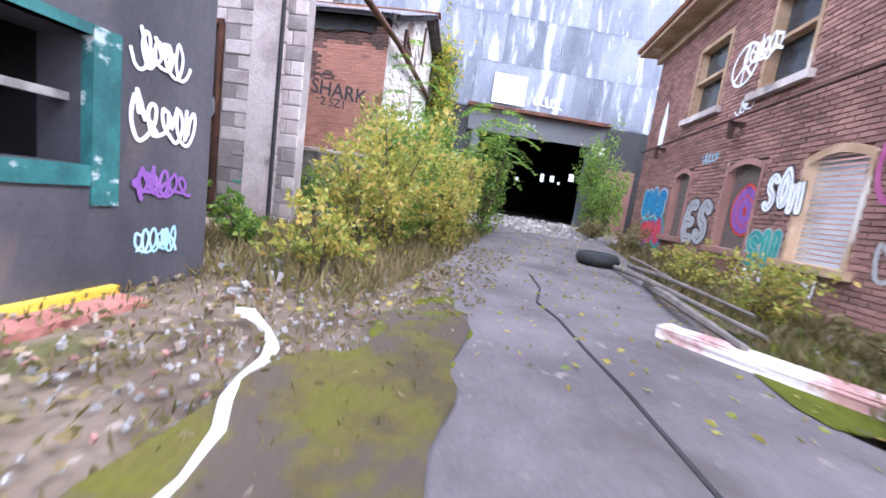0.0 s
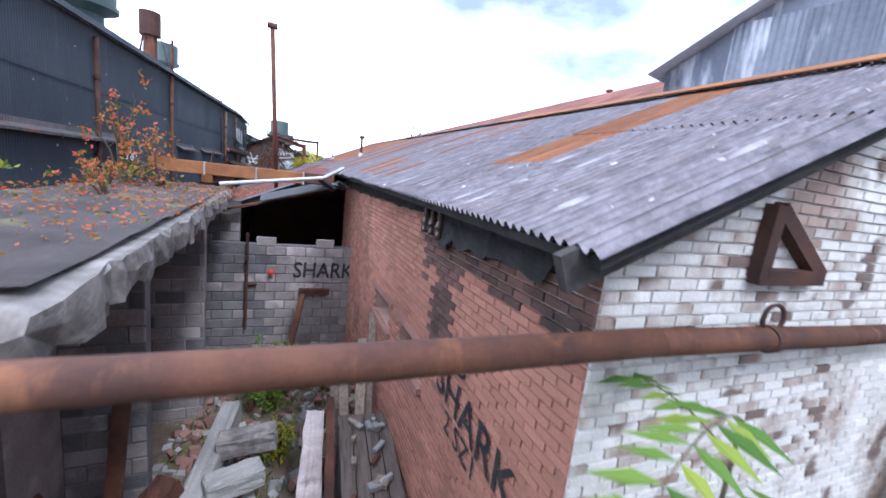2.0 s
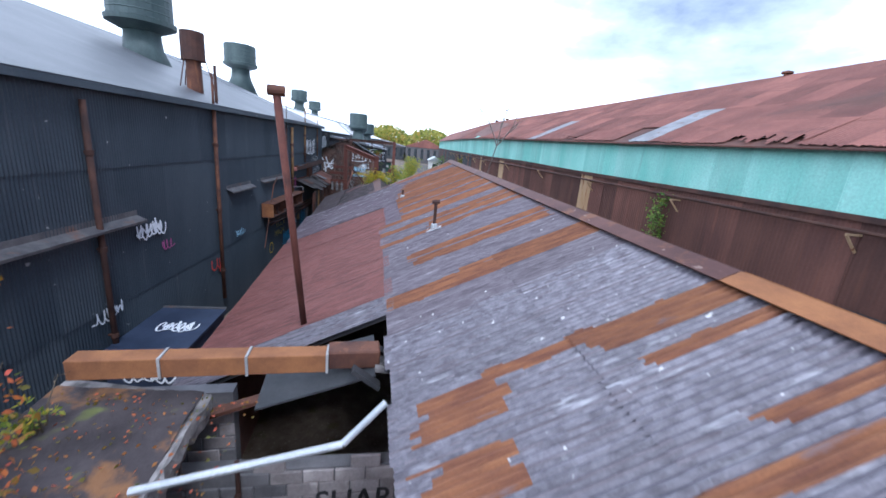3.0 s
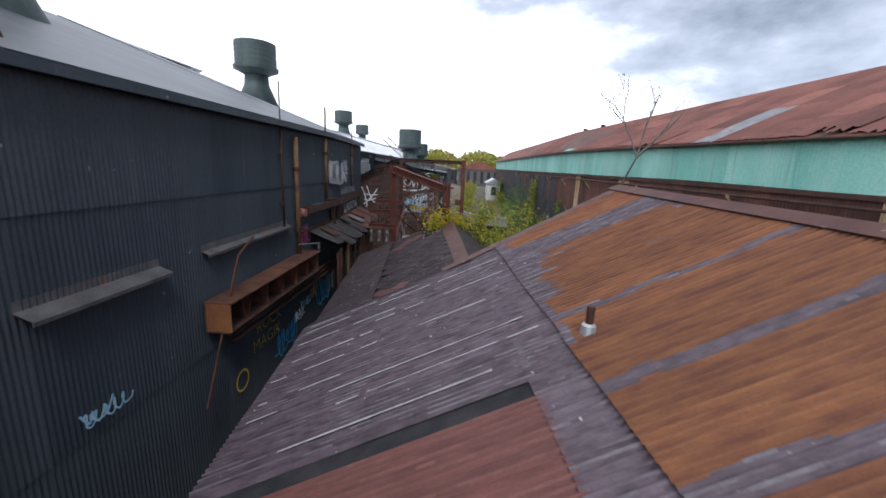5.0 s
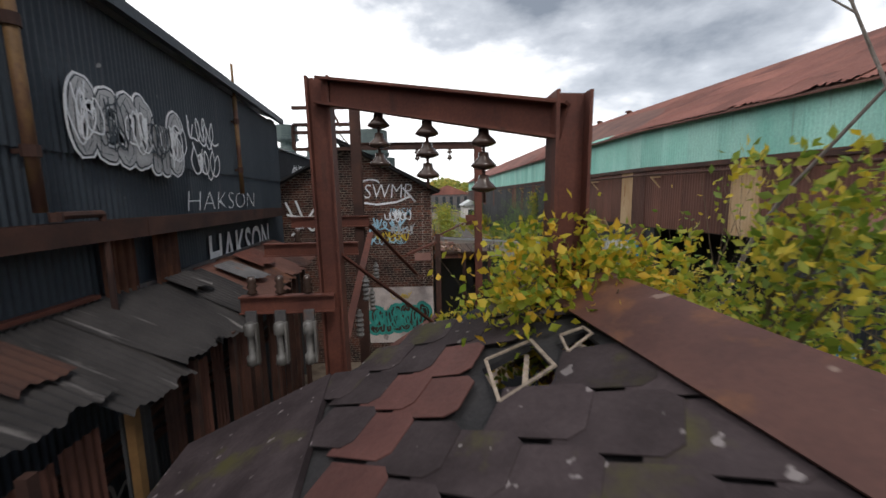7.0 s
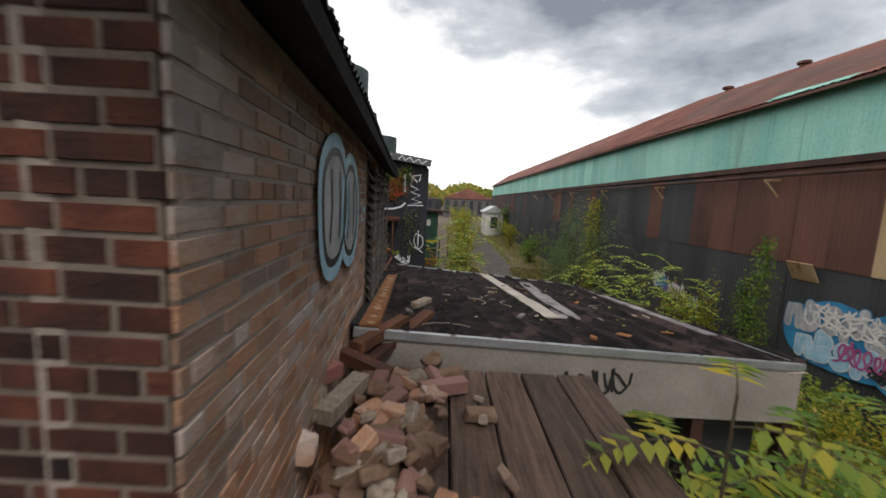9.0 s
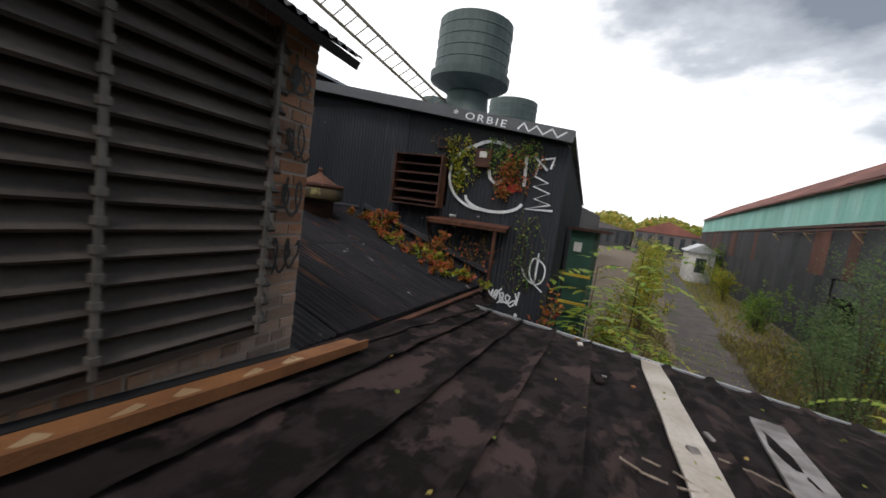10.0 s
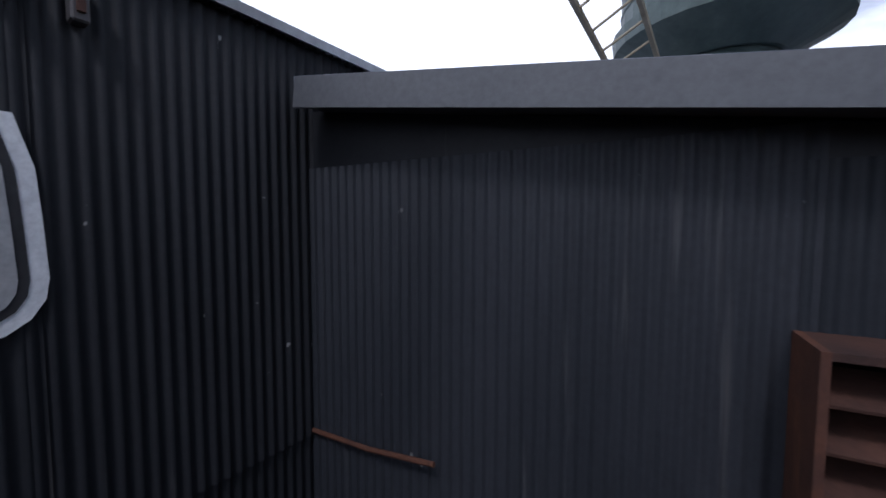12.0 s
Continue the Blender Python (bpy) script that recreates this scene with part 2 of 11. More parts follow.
M["block_white"] = mat("flaking_whitewashed_block", [(0.36, 0.30, 0.288), (0.60, 0.525, 0.505)], 1.4, 0.92, 0, 0.9, 30, rnd=0.10, ramp=(0.36, 0.56), streak=(1.7, (1, 1, 0.7), 0.60, 0.67, (0.24, 0.205, 0.20)),
                       spots=(1.1, 0.66, 0.72, (0.48, 0.33, 0.29)))
M["block_dark"] = mat("sooty_shaded_concrete_block", [(0.10, 0.095, 0.10), (0.21, 0.20, 0.205)], 1.5, 0.95, 0, 0.6, 50, rnd=0.2)
M["concrete"] = mat("stained_concrete", [(0.24, 0.23, 0.225), (0.38, 0.365, 0.35)], 1.3, 0.95, 0, 0.5, 35,
                    streak=(1.5, (1, 1, 0.4), 0.60, 0.75, (0.13, 0.12, 0.115)))
M["slab_edge"] = mat("crumbling_concrete_slab", [(0.10, 0.09, 0.085), (0.30, 0.27, 0.255)], 5.0, 0.95, 0, 1.0, 25)
M["slab_top"] = mat("mossy_tar_roof", [(0.030, 0.023, 0.024), (0.068, 0.054, 0.055)], 2.2, 0.95, 0, 1.0, 30,
                    streak=(1.3, (1, 1, 1), 0.58, 0.66, (0.20, 0.095, 0.040)), spots=(2.2, 0.66, 0.72, (0.12, 0.13, 0.04)))
M["asphalt"] = mat("pale_worn_asphalt", [(0.118, 0.100, 0.104), (0.195, 0.172, 0.176)], 1.4, 0.95, 0, 0.7, 50,
                   streak=(0.9, (1, 1, 1), 0.56, 0.68, (0.09, 0.075, 0.07)), spots=(9, 0.68, 0.73, (0.24, 0.21, 0.19)))
M["dirt"] = mat("rubble_strewn_dirt", [(0.105, 0.076, 0.054), (0.20, 0.155, 0.118)], 2.6, 0.98, 0, 1.0, 30,
                streak=(1.1, (1, 1, 1), 0.58, 0.68, (0.10, 0.098, 0.03)), spots=(16, 0.68, 0.74, (0.32, 0.27, 0.23)))
M["moss"] = mat("wet_moss", [(0.055, 0.070, 0.006), (0.13, 0.14, 0.012)], 3, 0.95, 0, 1.0, 60, spec=0.2, streak=(2.2, (1, 1, 1), 0.53, 0.58, (0.11, 0.085, 0.07)))
M["tar"] = mat("cracked_bitumen_felt", [(0.0075, 0.0050, 0.0052), (0.0165, 0.0115, 0.0118), (0.022, 0.0155, 0.0158)], 5.5, 0.95, 0, 1.0, 16, (1, 0.6, 1), rnd=0.2, spec=0.15, ramp=(0.45, 0.56),
               streak=(2.6, (1.0, 0.6, 1), 0.55, 0.60, (0.050, 0.033, 0.031)))
M["slate"] = mat("purple_brown_slate", [(0.026, 0.0180, 0.0195), (0.054, 0.040, 0.0425)], 2.6, 0.85, 0, 0.5, 30, rnd=0.22, spec=0.3,
                 spots=(11.0, 0.69, 0.72, (0.20, 0.175, 0.175)), streak=(1.4, (1, 1, 1), 0.60, 0.70, (0.060, 0.054, 0.020)))
M["slate_red"] = mat("red_roof_slate", [(0.080, 0.028, 0.024), (0.12, 0.045, 0.037)], 2.6, 0.75, 0, 0.4, 30, rnd=0.15)
M["flashing"] = mat("dull_red_ridge_flashing", [(0.064, 0.024, 0.019), (0.108, 0.044, 0.033)], 1.6, 0.65, 0.1, 0.2, 30, streak=(2.2, (1, 1, 1), 0.57, 0.68, (0.16, 0.065, 0.03)), spots=(7, 0.70, 0.73, (0.22, 0.15, 0.12)))
M["wood"] = mat("weathered_grey_plank", [(0.085, 0.066, 0.055), (0.18, 0.145, 0.125)], 4, 0.9, 0, 0.5, 40, (6, 0.5, 6), rnd=0.2)
M["timber"] = mat("bare_timber", [(0.22, 0.17, 0.13), (0.38, 0.31, 0.25)], 4, 0.9, 0, 0.4, 40, (6, 6, 0.6), rnd=0.2)
M["charred"] = mat("charred_timber", [(0.010, 0.010, 0.012), (0.035, 0.032, 0.034)], 3, 0.9, 0, 0.6, 30)
# near-black: the missing light of rooms and openings put into the colour
M["void"] = mat("unlit_black", [(0.006, 0.006, 0.008), (0.016, 0.016, 0.018)], 1, 0.95, 0, 0.2, 15)
M["white_paint"] = mat("white_spray_paint", [(0.66, 0.68, 0.72), (0.85, 0.86, 0.88)], 4, 0.6, 0, 0, 40)
M["grey_spray"] = mat("silver_spray_paint", [(0.33, 0.335, 0.35), (0.47, 0.475, 0.49)], 2.5, 0.5, 0.2, 0.05, 30)
M["black_spray"] = mat("black_spray_paint", [(0.012, 0.012, 0.014), (0.03, 0.03, 0.034)], 5, 0.6, 0, 0, 40)
M["blue_spray"] = mat("pale_blue_spray_paint", [(0.24, 0.47, 0.62), (0.42, 0.62, 0.74)], 4, 0.6, 0, 0, 40)
M["silver_spray"] = mat("silver_spray_paint", [(0.34, 0.33, 0.34), (0.52, 0.51, 0.52)], 3, 0.7, 0.1, 0.3, 40)
M["deep_blue"] = mat("blue_spray_paint", [(0.015, 0.16, 0.36), (0.03, 0.28, 0.50)], 3, 0.6, 0, 0, 40)
M["teal_spray"] = mat("teal_spray_paint", [(0.02, 0.22, 0.20), (0.05, 0.36, 0.31)], 3, 0.6, 0, 0, 40)
M["yellow_spray"] = mat("yellow_spray_paint", [(0.50, 0.34, 0.02), (0.66, 0.47, 0.06)], 3, 0.6, 0, 0, 40)
M["red_spray"] = mat("red_spray_paint", [(0.45, 0.03, 0.025), (0.58, 0.07, 0.05)], 3, 0.6, 0, 0, 40)
M["pink_spray"] = mat("magenta_spray_paint", [(0.30, 0.05, 0.17), (0.42, 0.10, 0.26)], 3, 0.6, 0, 0, 40)
M["purple_spray"] = mat("purple_spray_paint", [(0.16, 0.06, 0.26), (0.24, 0.10, 0.36)], 3, 0.6, 0, 0, 40)
M["galv"] = mat("galvanised_steel", [(0.36, 0.375, 0.39), (0.50, 0.51, 0.52)], 3, 0.4, 0.5, 0.1, 40)
M["vent_green"] = mat("grey_green_painted_vent", [(0.040, 0.062, 0.062), (0.085, 0.115, 0.11)], 1.2, 0.55, 0.1, 0.15, 15, (1, 1, 0.4))
M["glass_dark"] = mat("grimy_window_glass", [(0.02, 0.025, 0.03), (0.06, 0.07, 0.075)], 2, 0.15, 0, 0, 20)
M["bark"] = mat("grey_bark", [(0.13, 0.11, 0.095), (0.23, 0.20, 0.18)], 6, 0.9, 0, 0.5, 60)
M["stem"] = mat("brown_stem", [(0.075, 0.055, 0.035), (0.13, 0.10, 0.065)], 6, 0.9, 0, 0.3, 60)
M["rubber"] = mat("worn_black_rubber", [(0.012, 0.012, 0.013), (0.03, 0.03, 0.032)], 6, 0.8, 0, 0.3, 60)
M["ceramic"] = mat("brown_glazed_porcelain", [(0.045, 0.028, 0.022), (0.08, 0.05, 0.04)], 4, 0.25, 0, 0, 40)
M["ceramic_grey"] = mat("grey_glazed_porcelain", [(0.10, 0.095, 0.09), (0.20, 0.19, 0.18)], 4, 0.3, 0, 0, 40)
M["galv_dull_roof"] = mat("dull_grey_roof_sheet", [(0.19, 0.19, 0.20), (0.31, 0.31, 0.32)], 1.5, 0.6, 0.2, 0.2, 30, streak=(2, (1, 1, 1), 0.58, 0.70, (0.16, 0.08, 0.05)))
M["yellow_pipe"] = mat("faded_yellow_pipe_paint", [(0.14, 0.075, 0.028), (0.21, 0.115, 0.042)], 3, 0.7, 0, 0.2, 40, streak=(2, (1, 1, 0.6), 0.52, 0.62, (0.10, 0.045, 0.03)))
M["white_cloth"] = mat("dirty_white", [(0.55, 0.53, 0.50), (0.75, 0.73, 0.70)], 3, 0.9, 0, 0.3, 40)
LEAF = {
    "green": leaf_mat("green_leaves", [(0.07, 0.15, 0.025), (0.12, 0.23, 0.036), (0.19, 0.31, 0.055), (0.32, 0.38, 0.055)]),
    "yellow": leaf_mat("yellowing_leaves", [(0.11, 0.18, 0.022), (0.21, 0.29, 0.035), (0.40, 0.38, 0.045), (0.62, 0.44, 0.035)]),
    "olive": leaf_mat("olive_leaves", [(0.17, 0.21, 0.045), (0.28, 0.32, 0.06), (0.45, 0.41, 0.08), (0.56, 0.38, 0.11)]),
    "autumn": leaf_mat("autumn_vine_leaves", [(0.08, 0.12, 0.018), (0.32, 0.17, 0.025), (0.52, 0.15, 0.045), (0.56, 0.11, 0.075)]),
    "dim": leaf_mat("blue_green_leaves", [(0.085, 0.15, 0.055), (0.13, 0.20, 0.075), (0.18, 0.25, 0.09)]),
    "lime": leaf_mat("lime_green_leaves", [(0.14, 0.26, 0.03), (0.24, 0.37, 0.045), (0.36, 0.45, 0.06), (0.48, 0.46, 0.06)]),
    "gold": leaf_mat("golden_vine_leaves", [(0.15, 0.25, 0.025), (0.33, 0.37, 0.035), (0.58, 0.46, 0.04), (0.68, 0.40, 0.03)]),
    "grass": leaf_mat("dry_grass", [(0.12, 0.11, 0.035), (0.21, 0.18, 0.07), (0.32, 0.24, 0.12)]),
}


# ---- mesh helpers ----
def mesh_ob(name, verts, faces, material, parent=None, label="", smooth=False):
    me = bpy.data.meshes.new(name)
    me.from_pydata([tuple(v) for v in verts], [], [tuple(f) for f in faces])
    me.materials.append(material)
    if smooth:
        me.polygons.foreach_set("use_smooth", [True] * len(me.polygons))
    me.update()
    ob = new(name, me)
    if parent:
        ob.parent = parent
    return tagged(ob, label)


def part(name, bm, material, parent=None, label="", smooth=False):
    me = bpy.data.meshes.new(name)
    bmesh.ops.recalc_face_normals(bm, faces=bm.faces)
    bm.to_mesh(me)
    bm.free()
    me.materials.append(material)
    if smooth:
        me.polygons.foreach_set("use_smooth", [True] * len(me.polygons))
    ob = new(name, me)
    if parent:
        ob.parent = parent
    return tagged(ob, label)


def empty(name, label, category, kind="", group="", at=(0, 0, 0)):
    ob = new(name)
    ob.empty_display_size = 0.2
    ob.location = at
    return tagged(ob, label, category, group, kind)


BOXF = ((0, 3, 2, 1), (4, 5, 6, 7), (0, 1, 5, 4), (1, 2, 6, 5), (2, 3, 7, 6), (3, 0, 4, 7))


def box(bm, size, m=None, bevel=0.0):
    """A box of that size round the origin of m."""
    r = bmesh.ops.create_cube(bm, size=1.0, matrix=(m or Matrix()) @ Matrix.Diagonal((*size, 1)))
    if bevel:
        es = list({e for v in r["verts"] for e in v.link_edges})
        bmesh.ops.bevel(bm, geom=es, offset=bevel, segments=1, affect="EDGES")


def box2(bm, x0, x1, y0, y1, z0, z1, m=None, bevel=0.0):
    box(bm, (x1 - x0, y1 - y0, z1 - z0), (m or Matrix()) @ Matrix.Translation(((x0 + x1) / 2, (y0 + y1) / 2, (z0 + z1) / 2)), bevel)


def bar(bm, a, b, w, h=None, roll=0.0):
    """A square bar from a to b."""
    a, b = Vector(a), Vector(b)
    d = b - a
    m = Matrix.Translation((a + b) / 2) @ d.to_track_quat("Z", "Y").to_matrix().to_4x4() @ Matrix.Rotation(roll, 4, "Z")
    box(bm, (w, h or w, d.length), m)


def rod(bm, a, b, r, r2=None, seg=10, caps=True):
    a, b = Vector(a), Vector(b)
    d = b - a
    m = Matrix.Translation((a + b) / 2) @ d.to_track_quat("Z", "Y").to_matrix().to_4x4()
    bmesh.ops.create_cone(bm, cap_ends=caps, segments=seg, radius1=r, radius2=r if r2 is None else r2, depth=d.length, matrix=m)


def ibeam(bm, a, b, w, h, t=0.02, roll=0.0):
    """An I-section from a to b."""
    a, b = Vector(a), Vector(b)
    d = b - a
    m = Matrix.Translation((a + b) / 2) @ d.to_track_quat("Z", "Y").to_matrix().to_4x4() @ Matrix.Rotation(roll, 4, "Z")
    L, e, k = d.length, w / 2, h / 2 + t / 2
    prof = [(-e, -k), (e, -k), (e, -k + t), (t / 2, -k + t), (t / 2, k - t), (e, k - t), (e, k), (-e, k), (-e, k - t), (-t / 2, k - t), (-t / 2, -k + t), (-e, -k + t)]
    lo = [bm.verts.new(m @ Vector((x, y, -L / 2))) for x, y in prof]
    hi = [bm.verts.new(m @ Vector((x, y, L / 2))) for x, y in prof]
    bm.faces.new(lo)
    bm.faces.new(list(reversed(hi)))
    for i in range(12):
        bm.faces.new((lo[i], hi[i], hi[(i + 1) % 12], lo[(i + 1) % 12]))


def lathe(bm, profile, m=None, seg=20):
    """Turned shape from (radius, height) pairs."""
    m = m or Matrix()
    rings = []
    for r, z in profile:
        rings.append([bm.verts.new(m @ Vector((r * math.cos(2 * math.pi * i / seg), r * math.sin(2 * math.pi * i / seg), z))) for i in range(seg)])
    for a, b in zip(rings, rings[1:]):
        for i in range(seg):
            bm.faces.new((a[i], a[(i + 1) % seg], b[(i + 1) % seg], b[i]))
    bm.faces.new(list(reversed(rings[0])))
    bm.faces.new(rings[-1])


def frame_at(o, u, n=None, z=0.0):
    """Local axes: x along u in plan, y outward, z up."""
    u = Vector((u[0], u[1], 0)).normalized()
    n = Vector((u.y, -u.x, 0)) if n is None else Vector((n[0], n[1], 0)).normalized()
    m = Matrix((u, n, Vector((0, 0, 1)))).transposed().to_4x4()
    m.translation = Vector((o[0], o[1], z))
    return m


def sheet(name, m, w, h, material, parent, pitch=0.0762, amp=0.009, rows=1, seg=6, label="", sag=0.0, ragged=0.0, thick=0.0):
    """A corrugated sheet in the local x-z plane of m, ribs along z, facing +y."""
    n = max(2, int(w / pitch * seg))
    xs = np.linspace(0, w, n + 1)
    prof = amp * np.sin(2 * np.pi * xs / pitch)
    rg = ragged * np.abs(np.sin(xs * 7.3) + np.sin(xs * 17.1) * 0.6)
    verts, faces = [], []
    for j in range(rows + 1):
        z = h * j / rows
        for i in range(n + 1):
            bot = rg[i] if j == 0 else 0.0
            y = prof[i] + sag * math.sin(xs[i] * 1.9 + j) * (1 if j == 0 else 0.3)
            verts.append(m @ Vector((xs[i], y, z + bot)))
    for j in range(rows):
        for i in range(n):
            a = j * (n + 1) + i
            faces.append((a, a + 1, a + n + 2, a + n + 1))
    return mesh_ob(name, verts, faces, material, parent, label, smooth=True)


def bricks(name, m, cells, material, size=(0.215, 0.062), gap=0.01, depth=0.02, jitter=0.002, rng=None):
    """Joined brick faces: cells are (x, z, w) in m's local plane, y outward."""
    rng = rng or random.Random(3)
    verts, faces = [], []
    for x, z, w in cells:
        d = depth + rng.uniform(-jitter, jitter) * 2
        a = rng.uniform(-jitter, jitter) * 0.5
        b = len(verts)
        h = size[1]
        for yy in (-0.01, d):
            s = 0.0 if yy < 0 else 0.003
            for px, pz in ((x + s, z + s), (x + w - s, z + s), (x + w - s, z + h - s), (x + s, z + h - s)):
                verts.append(m @ Vector((px, yy, pz + a)))
        faces += [(b + 4, b + 5, b + 6, b + 7), (b, b + 1, b + 5, b + 4), (b + 1, b + 2, b + 6, b + 5), (b + 2, b + 3, b + 7, b + 6), (b + 3, b, b + 4, b + 7)]
    return verts, faces


def brick_cells(x0, x1, z0, z1, inside=None, size=(0.205, 0.058), gap=0.01, head=0):
    """Running bond; every head-th course in headers."""
    out, row = [], 0
    z = z0
    while z + size[1] <= z1 + 1e-6:
        header = head and row % head == head - 1
        w = (size[0] - gap) / 2 if header else size[0]
        x = x0 - (w / 2 + gap / 2 if row % 2 else 0)
        while x < x1:
            a, b = max(x, x0), min(x + w, x1)
            if b - a > 0.03 and (inside is None or inside((a + b) / 2, z + size[1] / 2)):
                out.append((a, z, b - a))
            x += w + gap
        z += size[1] + gap
        row += 1
    return out


def ribbon(bm, pts, w, m, lift=0.004):
    """A flat painted stroke along points (x, z) in m's local plane."""
    pts = [Vector((p[0], 0, p[1])) for p in pts]
    vs = []
    for i, p in enumerate(pts):
        d = pts[min(i + 1, len(pts) - 1)] - pts[max(i - 1, 0)]
        if d.length < 1e-6:
            d = Vector((1, 0, 0))
        d.normalize()
        nrm = Vector((-d.z, 0, d.x)) * w / 2
        vs.append((bm.verts.new(m @ (p + nrm + Vector((0, lift, 0)))), bm.verts.new(m @ (p - nrm + Vector((0, lift, 0))))))
    for (a, b), (c, d) in zip(vs, vs[1:]):
        bm.faces.new((a, b, d, c))


def blob(bm, cx, cz, rx, rz, m, lift, wob=0.12, seed=0, n=28):
    """A filled rounded patch of paint."""
    vs = []
    for i in range(n):
        a = 2 * math.pi * i / n
        k = 1 + wob * math.sin(3 * a + seed) + wob * 0.6 * math.sin(5 * a + 2 * seed)
        vs.append(bm.verts.new(m @ Vector((cx + rx * k * math.cos(a), lift, cz + rz * k * math.sin(a)))))
    bm.faces.new(vs)


def loop_pts(cx, cz, rx, rz, a0=0.0, a1=360.0, n=20, wob=0.0, seed=0.0):
    return [(cx + rx * (1 + wob * math.sin(3 * t + seed)) * math.cos(t), cz + rz * (1 + wob * math.sin(2 * t + seed)) * math.sin(t))
            for t in (radians(a0 + (a1 - a0) * i / n) for i in range(n + 1))]


def words(text, m, height, material, name="graffiti", parent=None, lift=0.012, slant=0.0, stretch=1.0, bold=0.0, label="", spacing=1.0):
    """Lettering in the built-in font, as a mesh in m's local plane."""
    cu = bpy.data.curves.new(name, "FONT")
    cu.body, cu.size, cu.shear, cu.offset, cu.space_character = text, height * 1.38, slant, bold, spacing
    cu.fill_mode = "FRONT"
    cu.resolution_u = 3
    tmp = bpy.data.objects.new("tmp", cu)
    scene.collection.objects.link(tmp)
    bpy.context.view_layer.update()
    me = bpy.data.meshes.new_from_object(tmp.evaluated_get(bpy.context.evaluated_depsgraph_get()))
    bpy.data.objects.remove(tmp)
    me.transform(m @ Matrix.Translation((0, lift, 0)) @ Matrix(((stretch, 0, 0, 0), (0, 0, -1, 0), (0, 1, 0, 0), (0, 0, 0, 1))))
    me.materials.clear()
    me.materials.append(material)
    ob = new(name, me)
    if parent:
        ob.parent = parent
    return tagged(ob, label)


def tag_scrawl(name, m, w, h, material, parent, seed=1, stroke=0.035, letters=5, lift=0.012, label=""):
    """An unreadable tag: one looping line with quick strokes thrown across it."""
    rng = random.Random(seed)
    stroke = min(stroke, 0.10 * h, 0.22 * w / letters)
    turns = letters * rng.uniform(1.0, 1.5)
    ph, sq = rng.uniform(0, 6.28), rng.uniform(0.10, 0.2)
    pts = []
    for k in range(int(turns * 7) + 1):
        f = k / (turns * 7)
        a = ph + 6.28 * turns * f
        amp = 0.34 + 0.13 * math.sin(2.3 * a + seed)
        pts.append((w * (0.08 + 0.84 * f) + sq * h * math.cos(a) * 1.2 + 0.02 * w * rng.uniform(-1, 1), h * (0.5 + amp * math.sin(a) + 0.05 * rng.uniform(-1, 1))))
    bm = bmesh.new()
    stroke_shape(bm, pts, stroke * rng.uniform(0.8, 1.0), m, lift)
    last = part("graffiti_stroke", bm, material, parent, label)
    for i in range(max(1, letters - 1)):
        x = w * rng.uniform(0.05, 0.8)
        pts = [(x, h * rng.uniform(0.6, 1.0))]
        for _ in range(rng.randrange(2, 5)):
            pts.append((min(w, max(0, pts[-1][0] + w * rng.uniform(-0.12, 0.24))), h * (rng.uniform(0, 0.35) if pts[-1][1] > h * 0.5 else rng.uniform(0.65, 1.05))))
        bm = bmesh.new()
        stroke_shape(bm, pts, stroke * rng.uniform(0.7, 1.25), m, lift + 0.004 + i * 0.0012)
        last = part("graffiti_stroke", bm, material, parent, label)
    return last


def stroke_part(parent, material, pts, w, m, lift):
    bm = bmesh.new()
    ribbon(bm, pts, w, m, lift)
    return part("graffiti_stroke", bm, material, parent)


GLYPHS = (
    [[(0.9, 0.85), (0.55, 1.0), (0.15, 0.82), (0.3, 0.55), (0.75, 0.45), (0.85, 0.18), (0.45, 0.0), (0.1, 0.15)]],
    [[(0.1, 1.0), (0.1, 0.3), (0.35, 0.0), (0.7, 0.05), (0.9, 0.35), (0.9, 1.0)]],
    [[(0.5, 1.0), (0.15, 0.75), (0.12, 0.3), (0.5, 0.0), (0.88, 0.3), (0.85, 0.75), (0.5, 1.0)]],
    [[(0.05, 0.0), (0.15, 0.95), (0.45, 0.45), (0.78, 1.0), (0.95, 0.0)]],
    [[(0.85, 0.95), (0.2, 0.95), (0.12, 0.05), (0.9, 0.05)], [(0.2, 0.5), (0.75, 0.5)]],
    [[(0.1, 0.0), (0.15, 1.0)], [(0.12, 0.95), (0.75, 0.9), (0.8, 0.6), (0.2, 0.5), (0.85, 0.35), (0.75, 0.05), (0.1, 0.03)]],
    [[(0.9, 0.85), (0.5, 1.0), (0.12, 0.7), (0.12, 0.3), (0.5, 0.0), (0.9, 0.2), (0.9, 0.48), (0.55, 0.5)]],
    [[(0.1, 0.0), (0.12, 1.0), (0.85, 0.0), (0.9, 1.0)]],
)


